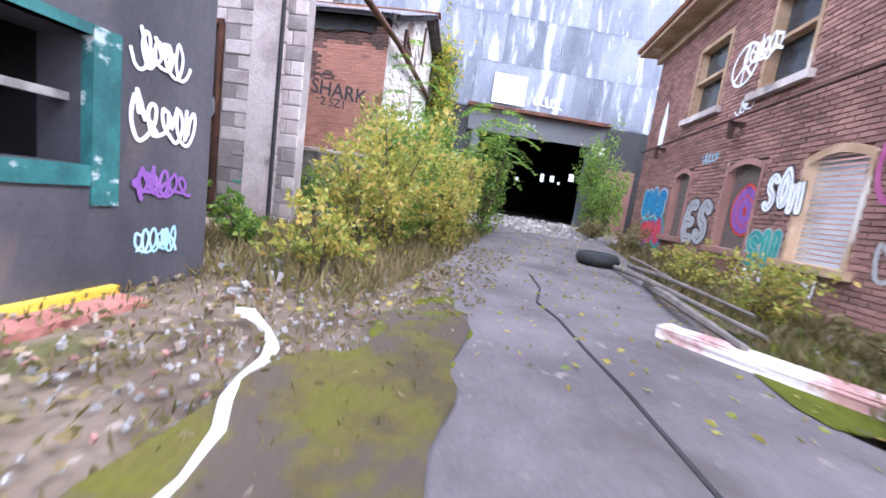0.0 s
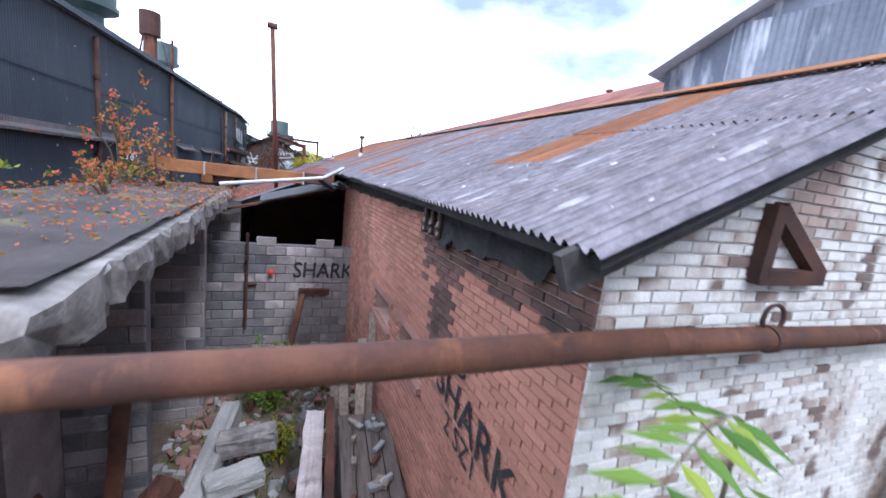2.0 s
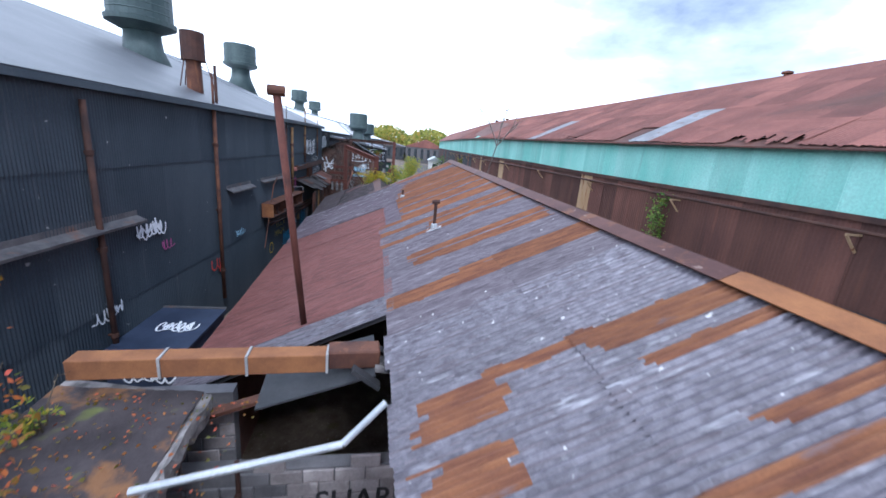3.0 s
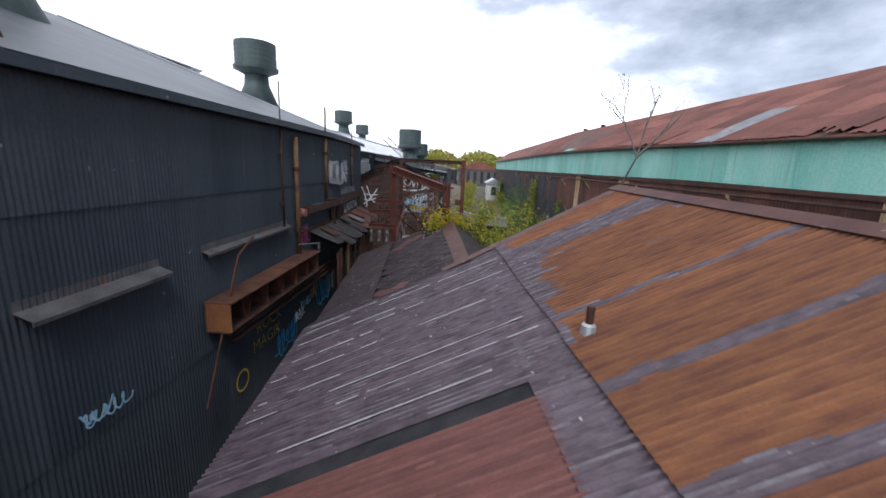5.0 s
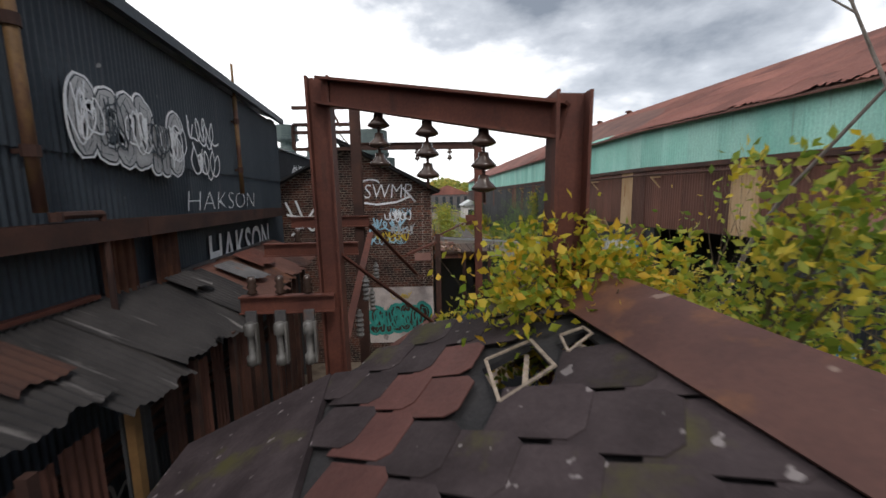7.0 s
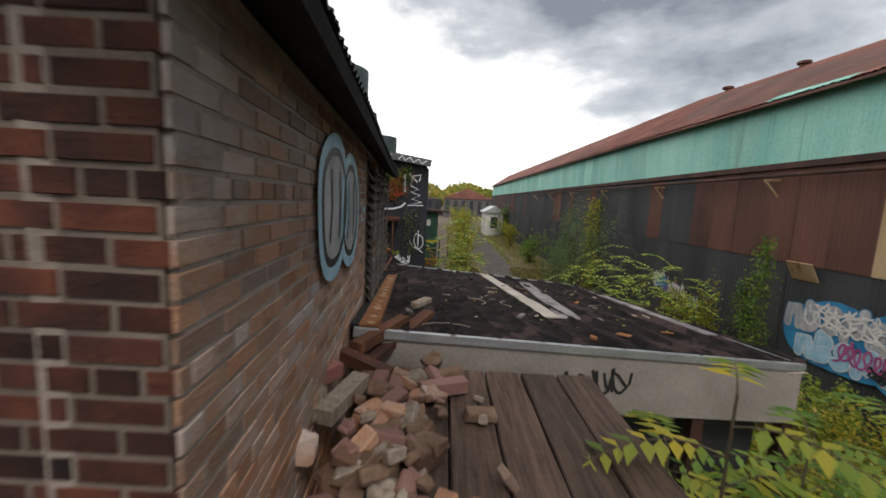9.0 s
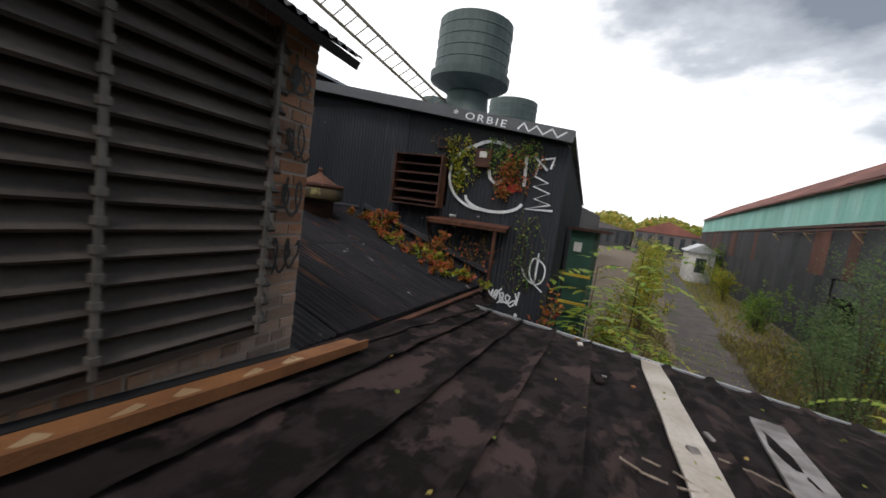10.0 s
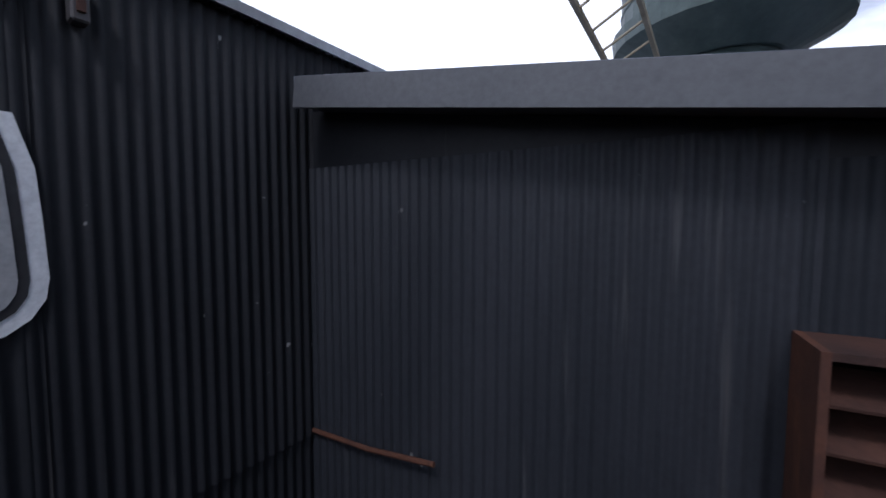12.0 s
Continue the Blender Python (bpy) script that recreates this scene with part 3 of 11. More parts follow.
def stroke_shape(bm, pts, w, m, lift):
    """A fat rounded stroke: ribbon and round joints."""
    fine = []
    for p, q in zip(pts, pts[1:]):
        fine += [(p[0] + (q[0] - p[0]) * k / 3, p[1] + (q[1] - p[1]) * k / 3) for k in range(3)]
    fine.append(pts[-1])
    for _ in range(2):
        fine = [fine[0]] + [((a[0] + 2 * b[0] + c[0]) / 4, (a[1] + 2 * b[1] + c[1]) / 4) for a, b, c in zip(fine, fine[1:], fine[2:])] + [fine[-1]]
    pv = [Vector((p[0], 0, p[1])) for p in fine]
    left, right = [], []
    for k, p in enumerate(pv):
        d = (pv[min(k + 1, len(pv) - 1)] - pv[max(k - 1, 0)]).normalized()
        nrm = Vector((-d.z, 0, d.x)) * w / 2
        up = Vector((0, lift + 0.00004 * k, 0))
        left.append(bm.verts.new(m @ (p + nrm + up)))
        right.append(bm.verts.new(m @ (p - nrm + up)))
    for k in range(len(pv) - 1):
        bm.faces.new((left[k], right[k], right[k + 1], left[k + 1]))
    for e, s in ((0, -1), (-1, 1)):
        d = (pv[1] - pv[0] if e == 0 else pv[-1] - pv[-2]).normalized() * s
        sd = (m.inverted() @ left[e].co) - (m.inverted() @ right[e].co)
        c = pv[e] + Vector((0, lift, 0))
        arc = [bm.verts.new(m @ (c + sd * 0.5 * math.cos(a) + d * w / 2 * math.sin(a))) for a in (math.pi * q / 8 for q in range(1, 8))]
        bm.faces.new([left[e]] + arc + [right[e]])


def throw_up(name, m, w, h, parent, fill, line, halo=None, letters=5, seed=1, stroke=0.05, lift=0.014, label="", order=()):
    """Fat rounded graffiti forms: halo, dark outline and fill over the same strokes."""
    rng = random.Random(seed)
    cw = w / letters
    fat = min(cw * 0.46, h * 0.34)
    forms, last = [], -1
    for i in range(letters):
        g = rng.choice([k for k in range(6) if k != last])
        g = order[i] if order else g
        last = g
        dz, sl, big = rng.uniform(-0.05, 0.05) * h, rng.uniform(-0.12, 0.12), rng.uniform(0.9, 1.08)
        for st in GLYPHS[g]:
            forms.append((i, [(cw * (i + 0.14 + 0.72 * px * big) + sl * (pz - 0.5) * cw, dz + fat * 0.55 + (h - fat * 1.1) * pz * big) for px, pz in st]))
    for i in range(letters):
        bf, bl, bh = bmesh.new(), bmesh.new(), bmesh.new()
        up = lift + 0.0006 * i
        for k, pts in enumerate(p for j, p in forms if j == i):
            stroke_shape(bf, pts, fat, m, up + 0.006 + 0.0003 * k)
            stroke_shape(bl, pts, fat + stroke * 1.5, m, up + 0.002 + 0.0003 * k)
            stroke_shape(bh, pts, fat + stroke * 4.0, m, lift - 0.001 + 0.0003 * i + 0.0001 * k)
            ribbon(bl, pts, stroke * 0.45, m, up + 0.0068)
        if halo:
            part("graffiti_halo", bh, halo, parent)
        else:
            bh.free()
        part("graffiti_letter", bf, fill, parent, label)
        last = part("graffiti_outline", bl, line, parent)
    return last


# ---- plants ----
def leaves_mesh(name, centres, dirs, size, material, parent, rng, aspect=0.55, label="", droop=0.3):
    """Many small bent leaves, each of four triangles."""
    n = len(centres)
    c = np.asarray(centres, float)
    d = np.asarray(dirs, float) + rng.normal(0, 0.55, (n, 3))
    d[:, 2] -= droop
    d /= np.linalg.norm(d, axis=1)[:, None] + 1e-9
    side = np.cross(d, rng.normal(0, 1, (n, 3)))
    side /= np.linalg.norm(side, axis=1)[:, None] + 1e-9
    up = np.cross(side, d)
    s = size * rng.uniform(0.6, 1.25, (n, 1))
    base, tip = c, c + d * s
    mid = c + d * s * 0.45
    lft, rgt = mid + side * s * aspect * 0.5 + up * s * 0.1, mid - side * s * aspect * 0.5 + up * s * 0.1
    verts = np.stack([base, lft, tip, rgt], 1).reshape(-1, 3)
    k = np.arange(n) * 4
    faces = np.concatenate([np.stack([k, k + 1, k + 2], 1), np.stack([k, k + 2, k + 3], 1)])
    me = bpy.data.meshes.new(name)
    me.vertices.add(len(verts))
    me.vertices.foreach_set("co", verts.ravel())
    me.loops.add(len(faces) * 3)
    me.loops.foreach_set("vertex_index", faces.ravel())
    me.polygons.add(len(faces))
    me.polygons.foreach_set("loop_start", np.arange(len(faces)) * 3)
    me.materials.append(material)
    me.update(calc_edges=True)
    ob = new(name, me)
    ob.parent = parent
    return tagged(ob, label)


def bush(base, radii, leaf, n=1600, size=0.09, seed=1, stems=9, label="leafy wild bush growing from rubble", name="bush", category="bush", lift=0.15, clump=14, group="", aspect=0.55):
    """A wild shrub: bent stems from the ground and an uneven crown of leaf clumps."""
    rng, rr = np.random.default_rng(seed), random.Random(seed)
    ob = empty(name, label, category, group=group, at=base)
    bm = bmesh.new()
    tips = []
    for i in range(stems):
        a, k = rr.uniform(0, 2 * math.pi), rr.uniform(0.25, 1.0)
        tip = Vector((radii[0] * k * math.cos(a), radii[1] * k * math.sin(a), radii[2] * (2 * rr.uniform(0.55, 1.0) - 0.35 * k)))
        p0, mid = Vector((tip.x * 0.08, tip.y * 0.08, -0.05)), Vector((tip.x * 0.35, tip.y * 0.35, tip.z * 0.55))
        r = 0.012 + 0.012 * radii[2]
        rod(bm, p0, mid, r, r * 0.6, 6)
        rod(bm, mid, tip, r * 0.6, r * 0.2, 5)
        tips += [p0.lerp(mid, 0.6), mid, mid.lerp(tip, 0.5), tip, tip]
        for _ in range(2):
            q = mid.lerp(tip, rr.random())
            e = q + Vector((rr.uniform(-1, 1) * radii[0], rr.uniform(-1, 1) * radii[1], rr.uniform(0, 1) * radii[2])) * 0.35
            rod(bm, q, e, r * 0.3, r * 0.12, 4)
            tips.append(e)
    part("trunk", bm, M["stem"], ob)
    m = max(6, n // clump)
    src = np.array([tips[i] for i in rng.integers(0, len(tips), m)], float)
    src += rng.normal(0, 0.2, (m, 3)) * np.array(radii)
    src[:, 2] = np.maximum(src[:, 2], lift)
    cs = np.repeat(src, clump, 0) + rng.normal(0, 0.07, (m * clump, 3)) * np.array(radii)
    cs[:, 2] = np.maximum(cs[:, 2], 0.02)
    dirs = cs / (np.linalg.norm(cs, axis=1)[:, None] + 1e-6) * 0.6
    leaves_mesh("crown", cs, dirs, size, LEAF[leaf], ob, rng, aspect)
    return ob


def fern_plant(base, height, fronds, leaf, seed=1, length=0.9, label="tree-of-heaven sapling with long feathery leaves", name="sapling", group="", pairs=11, leaflet=0.12):
    """A sapling with long pinnate leaves."""
    rr = random.Random(seed)
    rng = np.random.default_rng(seed)
    ob = empty(name, label, "plant", group=group, at=base)
    bm = bmesh.new()
    rod(bm, (0, 0, -0.05), (0.05, 0.03, height), 0.016, 0.008, 7)
    cs, ds = [], []
    for i in range(fronds):
        a = i * 2.4 + rr.uniform(-0.3, 0.3)
        z = height * (0.45 + 0.55 * (i + 1) / fronds)
        L = length * rr.uniform(0.75, 1.1)
        out = Vector((math.cos(a), math.sin(a), 0))
        prev = Vector((0.05 * z / height, 0.03 * z / height, z))
        for k in range(1, pairs + 1):
            f = k / pairs
            p = Vector((0.05, 0.03, z)) + out * L * f + Vector((0, 0, L * (0.55 * f - 0.75 * f * f)))
            rod(bm, prev, p, 0.006 * (1.2 - f), 0.005 * (1.1 - f), 4, False)
            side = out.cross(Vector((0, 0, 1)))
            for s in (-1, 1):
                if k > 1:
                    cs.append(p), ds.append(side * s * 1.6 + out * 0.5 - Vector((0, 0, 0.15)))
            prev = p
        cs.append(prev), ds.append(out * 1.6)
    part("stalk", bm, M["stem"], ob)
    d = np.array(ds, float)
    n = len(cs)
    c = np.array(cs, float)
    d += rng.normal(0, 0.12, (n, 3))
    d /= np.linalg.norm(d, axis=1)[:, None]
    side = np.cross(d, np.array([[0, 0, 1.0]]))
    side /= np.linalg.norm(side, axis=1)[:, None] + 1e-9
    s = leaflet * rng.uniform(0.8, 1.2, (n, 1))
    verts = np.stack([c, c + d * s * 0.4 + side * s * 0.21, c + d * s + [[0, 0, -0.02]], c + d * s * 0.4 - side * s * 0.21], 1).reshape(-1, 3)
    faces = [f for k in range(n) for f in ((4 * k, 4 * k + 1, 4 * k + 2), (4 * k, 4 * k + 2, 4 * k + 3))]
    mesh_ob("fronds", verts, faces, LEAF[leaf], ob)
    return ob


# ---- building helpers ----
def prism(bm, m, poly, d0, d1):
    """A polygon (x, z) in m's local plane, thick from depth d0 to d1."""
    a = [bm.verts.new(m @ Vector((x, d0, z))) for x, z in poly]
    b = [bm.verts.new(m @ Vector((x, d1, z))) for x, z in poly]
    bm.faces.new(a)
    bm.faces.new(list(reversed(b)))
    for i in range(len(poly)):
        j = (i + 1) % len(poly)
        bm.faces.new((a[j], a[i], b[i], b[j]))


def holed(bm, m, x0, x1, z0, z1, holes, d0, d1):
    """A wall with rectangular openings (hx0, hx1, hz0, hz1) that go through it."""
    xs = sorted({x0, x1, *[v for h in holes for v in h[:2]]})
    zs = sorted({z0, z1, *[v for h in holes for v in h[2:]]})
    for a, b in zip(xs, xs[1:]):
        for c, d in zip(zs, zs[1:]):
            cx, cz = (a + b) / 2, (c + d) / 2
            if not any(h[0] < cx < h[1] and h[2] < cz < h[3] for h in holes):
                box2(bm, a, b, min(d0, d1), max(d0, d1), c, d, m)
    bmesh.ops.remove_doubles(bm, verts=bm.verts, dist=0.0005)


def slope_frame(o, along, up):
    """Axes on a slope: x along the eave, z up the slope, y outward."""
    x, z = Vector(along).normalized(), Vector(up).normalized()
    y = z.cross(x).normalized()
    z = x.cross(y).normalized()
    m = Matrix((x, y, z)).transposed().to_4x4()
    m.translation = Vector(o)
    return m


def sheet_field(name, parent, m, length, height, sw, sh, pick, pitch=0.0762, amp=0.009, overlap=0.06, rng=None, ragged=0.0, seg=6, tilt=0.0):
    """Rows of corrugated sheets over a field; pick(i, j, rng) gives the material, or None for a missing sheet."""
    rng = rng or random.Random(7)
    cache = {}
    nx, nz = max(1, round(length / sw)), max(1, round(height / sh))
    w, h = length / nx, height / nz
    for j in range(nz):
        for i in range(nx):
            mt = pick(i, j, rng)
            if mt is None:
                continue
            low = ragged if j == 0 else 0.0
            key = (mt.name, bool(low))
            if key not in cache:
                ob = sheet(name, Matrix(), w + overlap, h + (overlap * 1.5 if j < nz - 1 else 0), mt, parent, pitch, amp, 1, seg, ragged=low)
                cache[key] = ob.data
            else:
                ob = new(name, cache[key])
                ob.parent = parent
            ob.matrix_basis = m @ Matrix.Translation((i * w, (i % 2) * 0.004 + (nz - 1 - j) * -0.0 + j * 0.006, j * h)) @ Matrix.Rotation(rng.uniform(-tilt, tilt), 4, "Y")


def brick_wall(parent, m, cells, material, near=None, name="brick", size=(0.205, 0.058), depth=0.02):
    """Bricks proud of a mortar bed. near(x, z): those become objects of their own; the rest is joined."""
    mine = [c for c in cells if near and near(c[0], c[1])][:300]
    picked = set(mine)
    rest = [c for c in cells if c not in picked]
    if rest:
        v, f = bricks(name, m, rest, material, size, depth=depth)
        tagged(mesh_ob("brickwork", v, f, material, parent), kind="stuff")
    cache, rng = {}, random.Random(5)
    for x, z, w in mine:
        k = round(w, 2)
        if k not in cache:
            v, f = bricks(name, Matrix(), [(0, 0, w)], material, size, depth=depth)
            ob = mesh_ob(name, v, f, material, parent)
            cache[k] = ob.data
        else:
            ob = new(name, cache[k])
            ob.parent = parent
        ob.matrix_basis = m @ Matrix.Translation((x, rng.uniform(-0.003, 0.004), z)) @ Matrix.Rotation(rng.uniform(-0.006, 0.006), 4, "Y")


def patch_sheet(name, parent, p00, p10, p01, p11, material, pitch=0.115, amp=0.014, ragged=0.0, rng=None, lift=0.0):
    """A corrugated sheet over a four-cornered patch: x from p00 to p10, z from p00 to p01."""
    p00, p10, p01, p11 = (Vector(p) for p in (p00, p10, p01, p11))
    nrm = (p10 - p00).cross(p01 - p00).normalized()
    n = max(4, int((p10 - p00).length / pitch * 4))
    verts, faces = [], []
    for i in range(n + 1):
        f = i / n
        a, b = p00.lerp(p10, f), p01.lerp(p11, f)
        off = nrm * (amp * math.sin(2 * math.pi * i / 4 + 0.7) + lift)
        low = rng.uniform(0, ragged) if ragged and i % 4 == 0 else (verts and ragged and prev_low or 0.0)
        prev_low = low
        verts += [a.lerp(b, low) + off + nrm * (low * 0.15), b + off]
    for i in range(n):
        faces.append((2 * i, 2 * i + 2, 2 * i + 3, 2 * i + 1))
    return mesh_ob(name, verts, faces, material, parent, smooth=True)


# ---- ground ----
def ground_z(x, y):
    yard = -1.05 + 0.30 * min(1.0, max(0.0, (x - 4.0) / 9.0))
    k = min(1.0, max(0.0, (y - 1.0) / 8.0))
    return yard * (1 - k) + -0.60 * k


def build_ground():
    xs = sorted({*np.arange(-6, 17, 0.5).tolist(), *np.arange(-30, 41, 5.0).tolist(), -900.0, -200.0, -60.0, 60.0, 200.0, 900.0})
    ys = sorted({*np.arange(-9, 14, 0.5).tolist(), *np.arange(14, 140, 3.0).tolist(), -900.0, -200.0, -40.0, -20.0, 200.0, 400.0, 1500.0})
    verts = [(x, y, ground_z(x, y) + (0.04 * noise.noise((x * 0.8, y * 0.8, 0)) if abs(x) < 40 else 0)) for y in ys for x in xs]
    n = len(xs)
    faces = [(j * n + i, j * n + i + 1, (j + 1) * n + i + 1, (j + 1) * n + i) for j in range(len(ys) - 1) for i in range(n - 1)]
    ob = mesh_ob("ground", verts, faces, M["dirt"], smooth=True)
    tagged(ob, "rubble-strewn dirt ground with moss and weeds", "ground", kind="structure")


build_ground()


def strip_on_ground(name, pts, widths, material, label, lift=0.05):
    """A paved or mossy strip that follows the ground along points."""
    verts, faces = [], []
    n = len(pts) * 7
    tt = np.linspace(0, len(pts) - 1, n)
    widths = np.interp(tt, range(len(pts)), widths).tolist()
    pts = list(zip(np.interp(tt, range(len(pts)), [p[0] for p in pts]).tolist(), np.interp(tt, range(len(pts)), [p[1] for p in pts]).tolist()))
    for i, (p, w) in enumerate(zip(pts, widths)):
        a, b = Vector(pts[max(i - 1, 0)]), Vector(pts[min(i + 1, len(pts) - 1)])
        d = (b - a).normalized()
        nrm = Vector((-d.y, d.x))
        for k in np.linspace(-1, 1, 9):
            wob = 0.22 * noise.noise((p[0] * 1.7, p[1] * 1.7, k * 5)) + 0.10 * noise.noise((p[0] * 6, p[1] * 6, k * 5)) if abs(k) == 1 else 0
            q = Vector(p) + nrm * (k * w / 2 + wob)
            verts.append((q.x, q.y, ground_z(q.x, q.y) + lift))
    for i in range(len(pts) - 1):
        for k in range(8):
            a = i * 9 + k
            faces.append((a, a + 1, a + 10, a + 9))
    return tagged(mesh_ob(name, verts, faces, material), label, name.replace("_", " "), kind="structure")


strip_on_ground("road", [(-3.0, -4.2), (-1.5, -3.75), (0, -3.3), (1.5, -2.95), (3, -2.8), (5, -2.85), (7, -2.8), (9.5, -2.6), (12, -2.2), (14, -1.9)],
                [1.6, 1.75, 1.8, 2.0, 2.3, 2.8, 3.4, 3.8, 4.0, 4.2], M["asphalt"], "pale worn asphalt lane with a long crack")
M["alley_dirt"] = mat("dirty_old_asphalt", [(0.06, 0.052, 0.05), (0.12, 0.10, 0.095)], 1.5, 0.95, 0, 0.8, 40, streak=(0.8, (1, 1, 1), 0.55, 0.66, (0.07, 0.08, 0.025)))
strip_on_ground("alley_road", [(7.0, 36), (7.2, 42), (7.4, 48), (7.6, 56), (7.9, 66), (8.3, 80), (8.8, 100), (9.5, 140)],
                [2.2, 2.2, 2.4, 2.6, 2.8, 3, 3.5, 4], M["alley_dirt"], "overgrown asphalt alley between the sheds", 0.03)

# ---- long dark hall ----
def roof_plate(name, parent, m, length, height, material, thick=0.06, lift=-0.02):
    bm = bmesh.new()
    box2(bm, 0, length, lift - thick, lift, 0, height, m)
    return part(name, bm, material, parent)


HALL_X, HALL_Y0, HALL_Y1, HALL_EAVE, HALL_END = -0.5, 6.5, 29.5, 6.70, 36.2
BEND = Vector((-0.1, 1.0)).normalized()


def hall_x(y):
    """The hall's wall draws back a little towards its far end."""
    return HALL_X - 0.1 * max(0.0, y - HALL_Y1)


def long_hall():
    ob = empty("dark_corrugated_hall", "long dark blue-grey corrugated steel hall with a pale roof", "industrial hall")
    bm = bmesh.new()
    box2(bm, HALL_X - 0.35, HALL_X - 0.03, HALL_Y0, HALL_Y1, -1.2, HALL_EAVE - 0.05)
    part("wall_core", bm, M["dark_paint"], ob)
    m = frame_at((HALL_X, HALL_Y0), (0, 1), (1, 0))
    m.translation.z = -0.9
    sheet_field("wall_sheet", ob, m, HALL_Y1 - HALL_Y0, 2.9, 1.75, 2.9, lambda i, j, r: M["dark_paint"])
    bent = frame_at((HALL_X, HALL_Y1), BEND, (BEND.y, -BEND.x))
    ln = (HALL_END - HALL_Y1) * math.hypot(1, 0.1)
    bm = bmesh.new()
    box2(bm, 0, ln, -0.35, -0.03, -1.2, HALL_EAVE - 0.05, bent)
    part("wall_core", bm, M["dark_paint"], ob)
    for z, h, out in ((-0.9, 2.9, 0.0), (1.95, 3.15, 0.02), (5.05, 1.55, 0.04)):
        sheet_field("wall_sheet", ob, bent @ Matrix.Translation((0, out, z)), ln, h, 1.75, h, lambda i, j, r: M["dark_paint"])
    m2 = m @ Matrix.Translation((0, 0.02, 2.85))
    sheet_field("wall_sheet", ob, m2, HALL_Y1 - HALL_Y0, 3.15, 1.75, 3.15, lambda i, j, r: M["dark_paint"])
    m3 = m @ Matrix.Translation((0, 0.04, 5.95))
    sheet_field("wall_sheet", ob, m3, HALL_Y1 - HALL_Y0, 1.55, 1.75, 1.55, lambda i, j, r: M["dark_paint"])
    bm = bmesh.new()
    box2(bm, -18.5, hall_x(HALL_END), HALL_END - 0.3, HALL_END, -1.2, HALL_EAVE)
    part("end_wall", bm, M["dark_paint"], ob)
    bm = bmesh.new()
    box2(bm, -18.5, HALL_X, HALL_Y0, HALL_Y0 + 0.3, -1.2, HALL_EAVE)
    part("end_wall", bm, M["dark_paint"], ob)
    bm = bmesh.new()
    box2(bm, -18.6, -18.3, HALL_Y0, 119, -1.2, HALL_EAVE - 0.2)
    part("west_wall", bm, M["dark_paint"], ob)
    bm = bmesh.new()
    bar(bm, (HALL_X + 0.21, HALL_Y0 - 0.2, HALL_EAVE - 0.03), (HALL_X + 0.21, HALL_Y1, HALL_EAVE - 0.03), 0.09, 0.13)
    bar(bm, (HALL_X + 0.21, HALL_Y1, HALL_EAVE - 0.03), (hall_x(HALL_END) + 0.21, HALL_END, HALL_EAVE - 0.03), 0.09, 0.13)
    part("eave_gutter", bm, M["dark_paint"], ob)
    up = Vector((-9.0, 0, 3.35))
    rm = slope_frame((HALL_X + 0.16, HALL_Y0 - 0.2, HALL_EAVE), (0, 1, 0), up)
    L = up.length + 0.1
    roof_plate("roof_deck", ob, rm, HALL_Y1 - HALL_Y0 + 0.3, L, M["fascia"])
    sheet_field("roof_sheet", ob, rm, HALL_Y1 - HALL_Y0 + 0.3, L, 2.2, L / 3, lambda i, j, r: M["hall_roof"], pitch=0.18, amp=0.014, seg=5)
    rb = slope_frame((HALL_X + 0.16, HALL_Y1, HALL_EAVE), (BEND.x, BEND.y, 0), up)
    roof_plate("roof_deck", ob, rb, ln + 0.1, L, M["fascia"])
    sheet_field("roof_sheet", ob, rb, ln + 0.1, L, 2.2, L / 3, lambda i, j, r: M["hall_roof"], pitch=0.18, amp=0.014, seg=5)
    rm2 = slope_frame((-18.6, HALL_END, HALL_EAVE), (0, -1, 0), (9.0, 0, 3.35))
    roof_plate("roof_deck", ob, rm2, HALL_END - HALL_Y0, L, M["hall_roof"])
    # second stretch, set back
    bm = bmesh.new()
    box2(bm, -3.3, -2.97, HALL_END + 0.02, 120, -1.2, 6.5)
    part("wall_core", bm, M["dark_wall2"], ob)
    m = frame_at((-2.94, HALL_END + 0.02), (0, 1), (1, 0))
    m.translation.z = -0.9
    sheet_field("wall_sheet", ob, m, 11.6, 4.6, 1.8, 4.6, lambda i, j, r: M["dark_wall2"], pitch=0.0762, amp=0.011)
    sheet_field("wall_sheet", ob, m @ Matrix.Translation((0, 0.02, 4.5)), 11.6, 2.92, 1.8, 2.92, lambda i, j, r: M["dark_wall2"], pitch=0.0762, amp=0.011)
    rm = slope_frame((-2.94 + 0.08, HALL_END + 0.02, 6.56), (0, 1, -0.004), (-8.0, 0, 2.7))
    roof_plate("roof_deck", ob, rm, 86, 8.4, M["hall_roof"])
    sheet_field("roof_sheet", ob, rm, 13, 2.2, 1.8, 2.2, lambda i, j, r: M["dark_wall2"], pitch=0.0762, amp=0.012)
    rm2 = slope_frame((-18.5, 119, 6.52), (0, -1, 0), (8.0, 0, 2.7))
    roof_plate("roof_deck", ob, rm2, 86, 8.4, M["hall_roof"])
    return ob


HALL = long_hall()


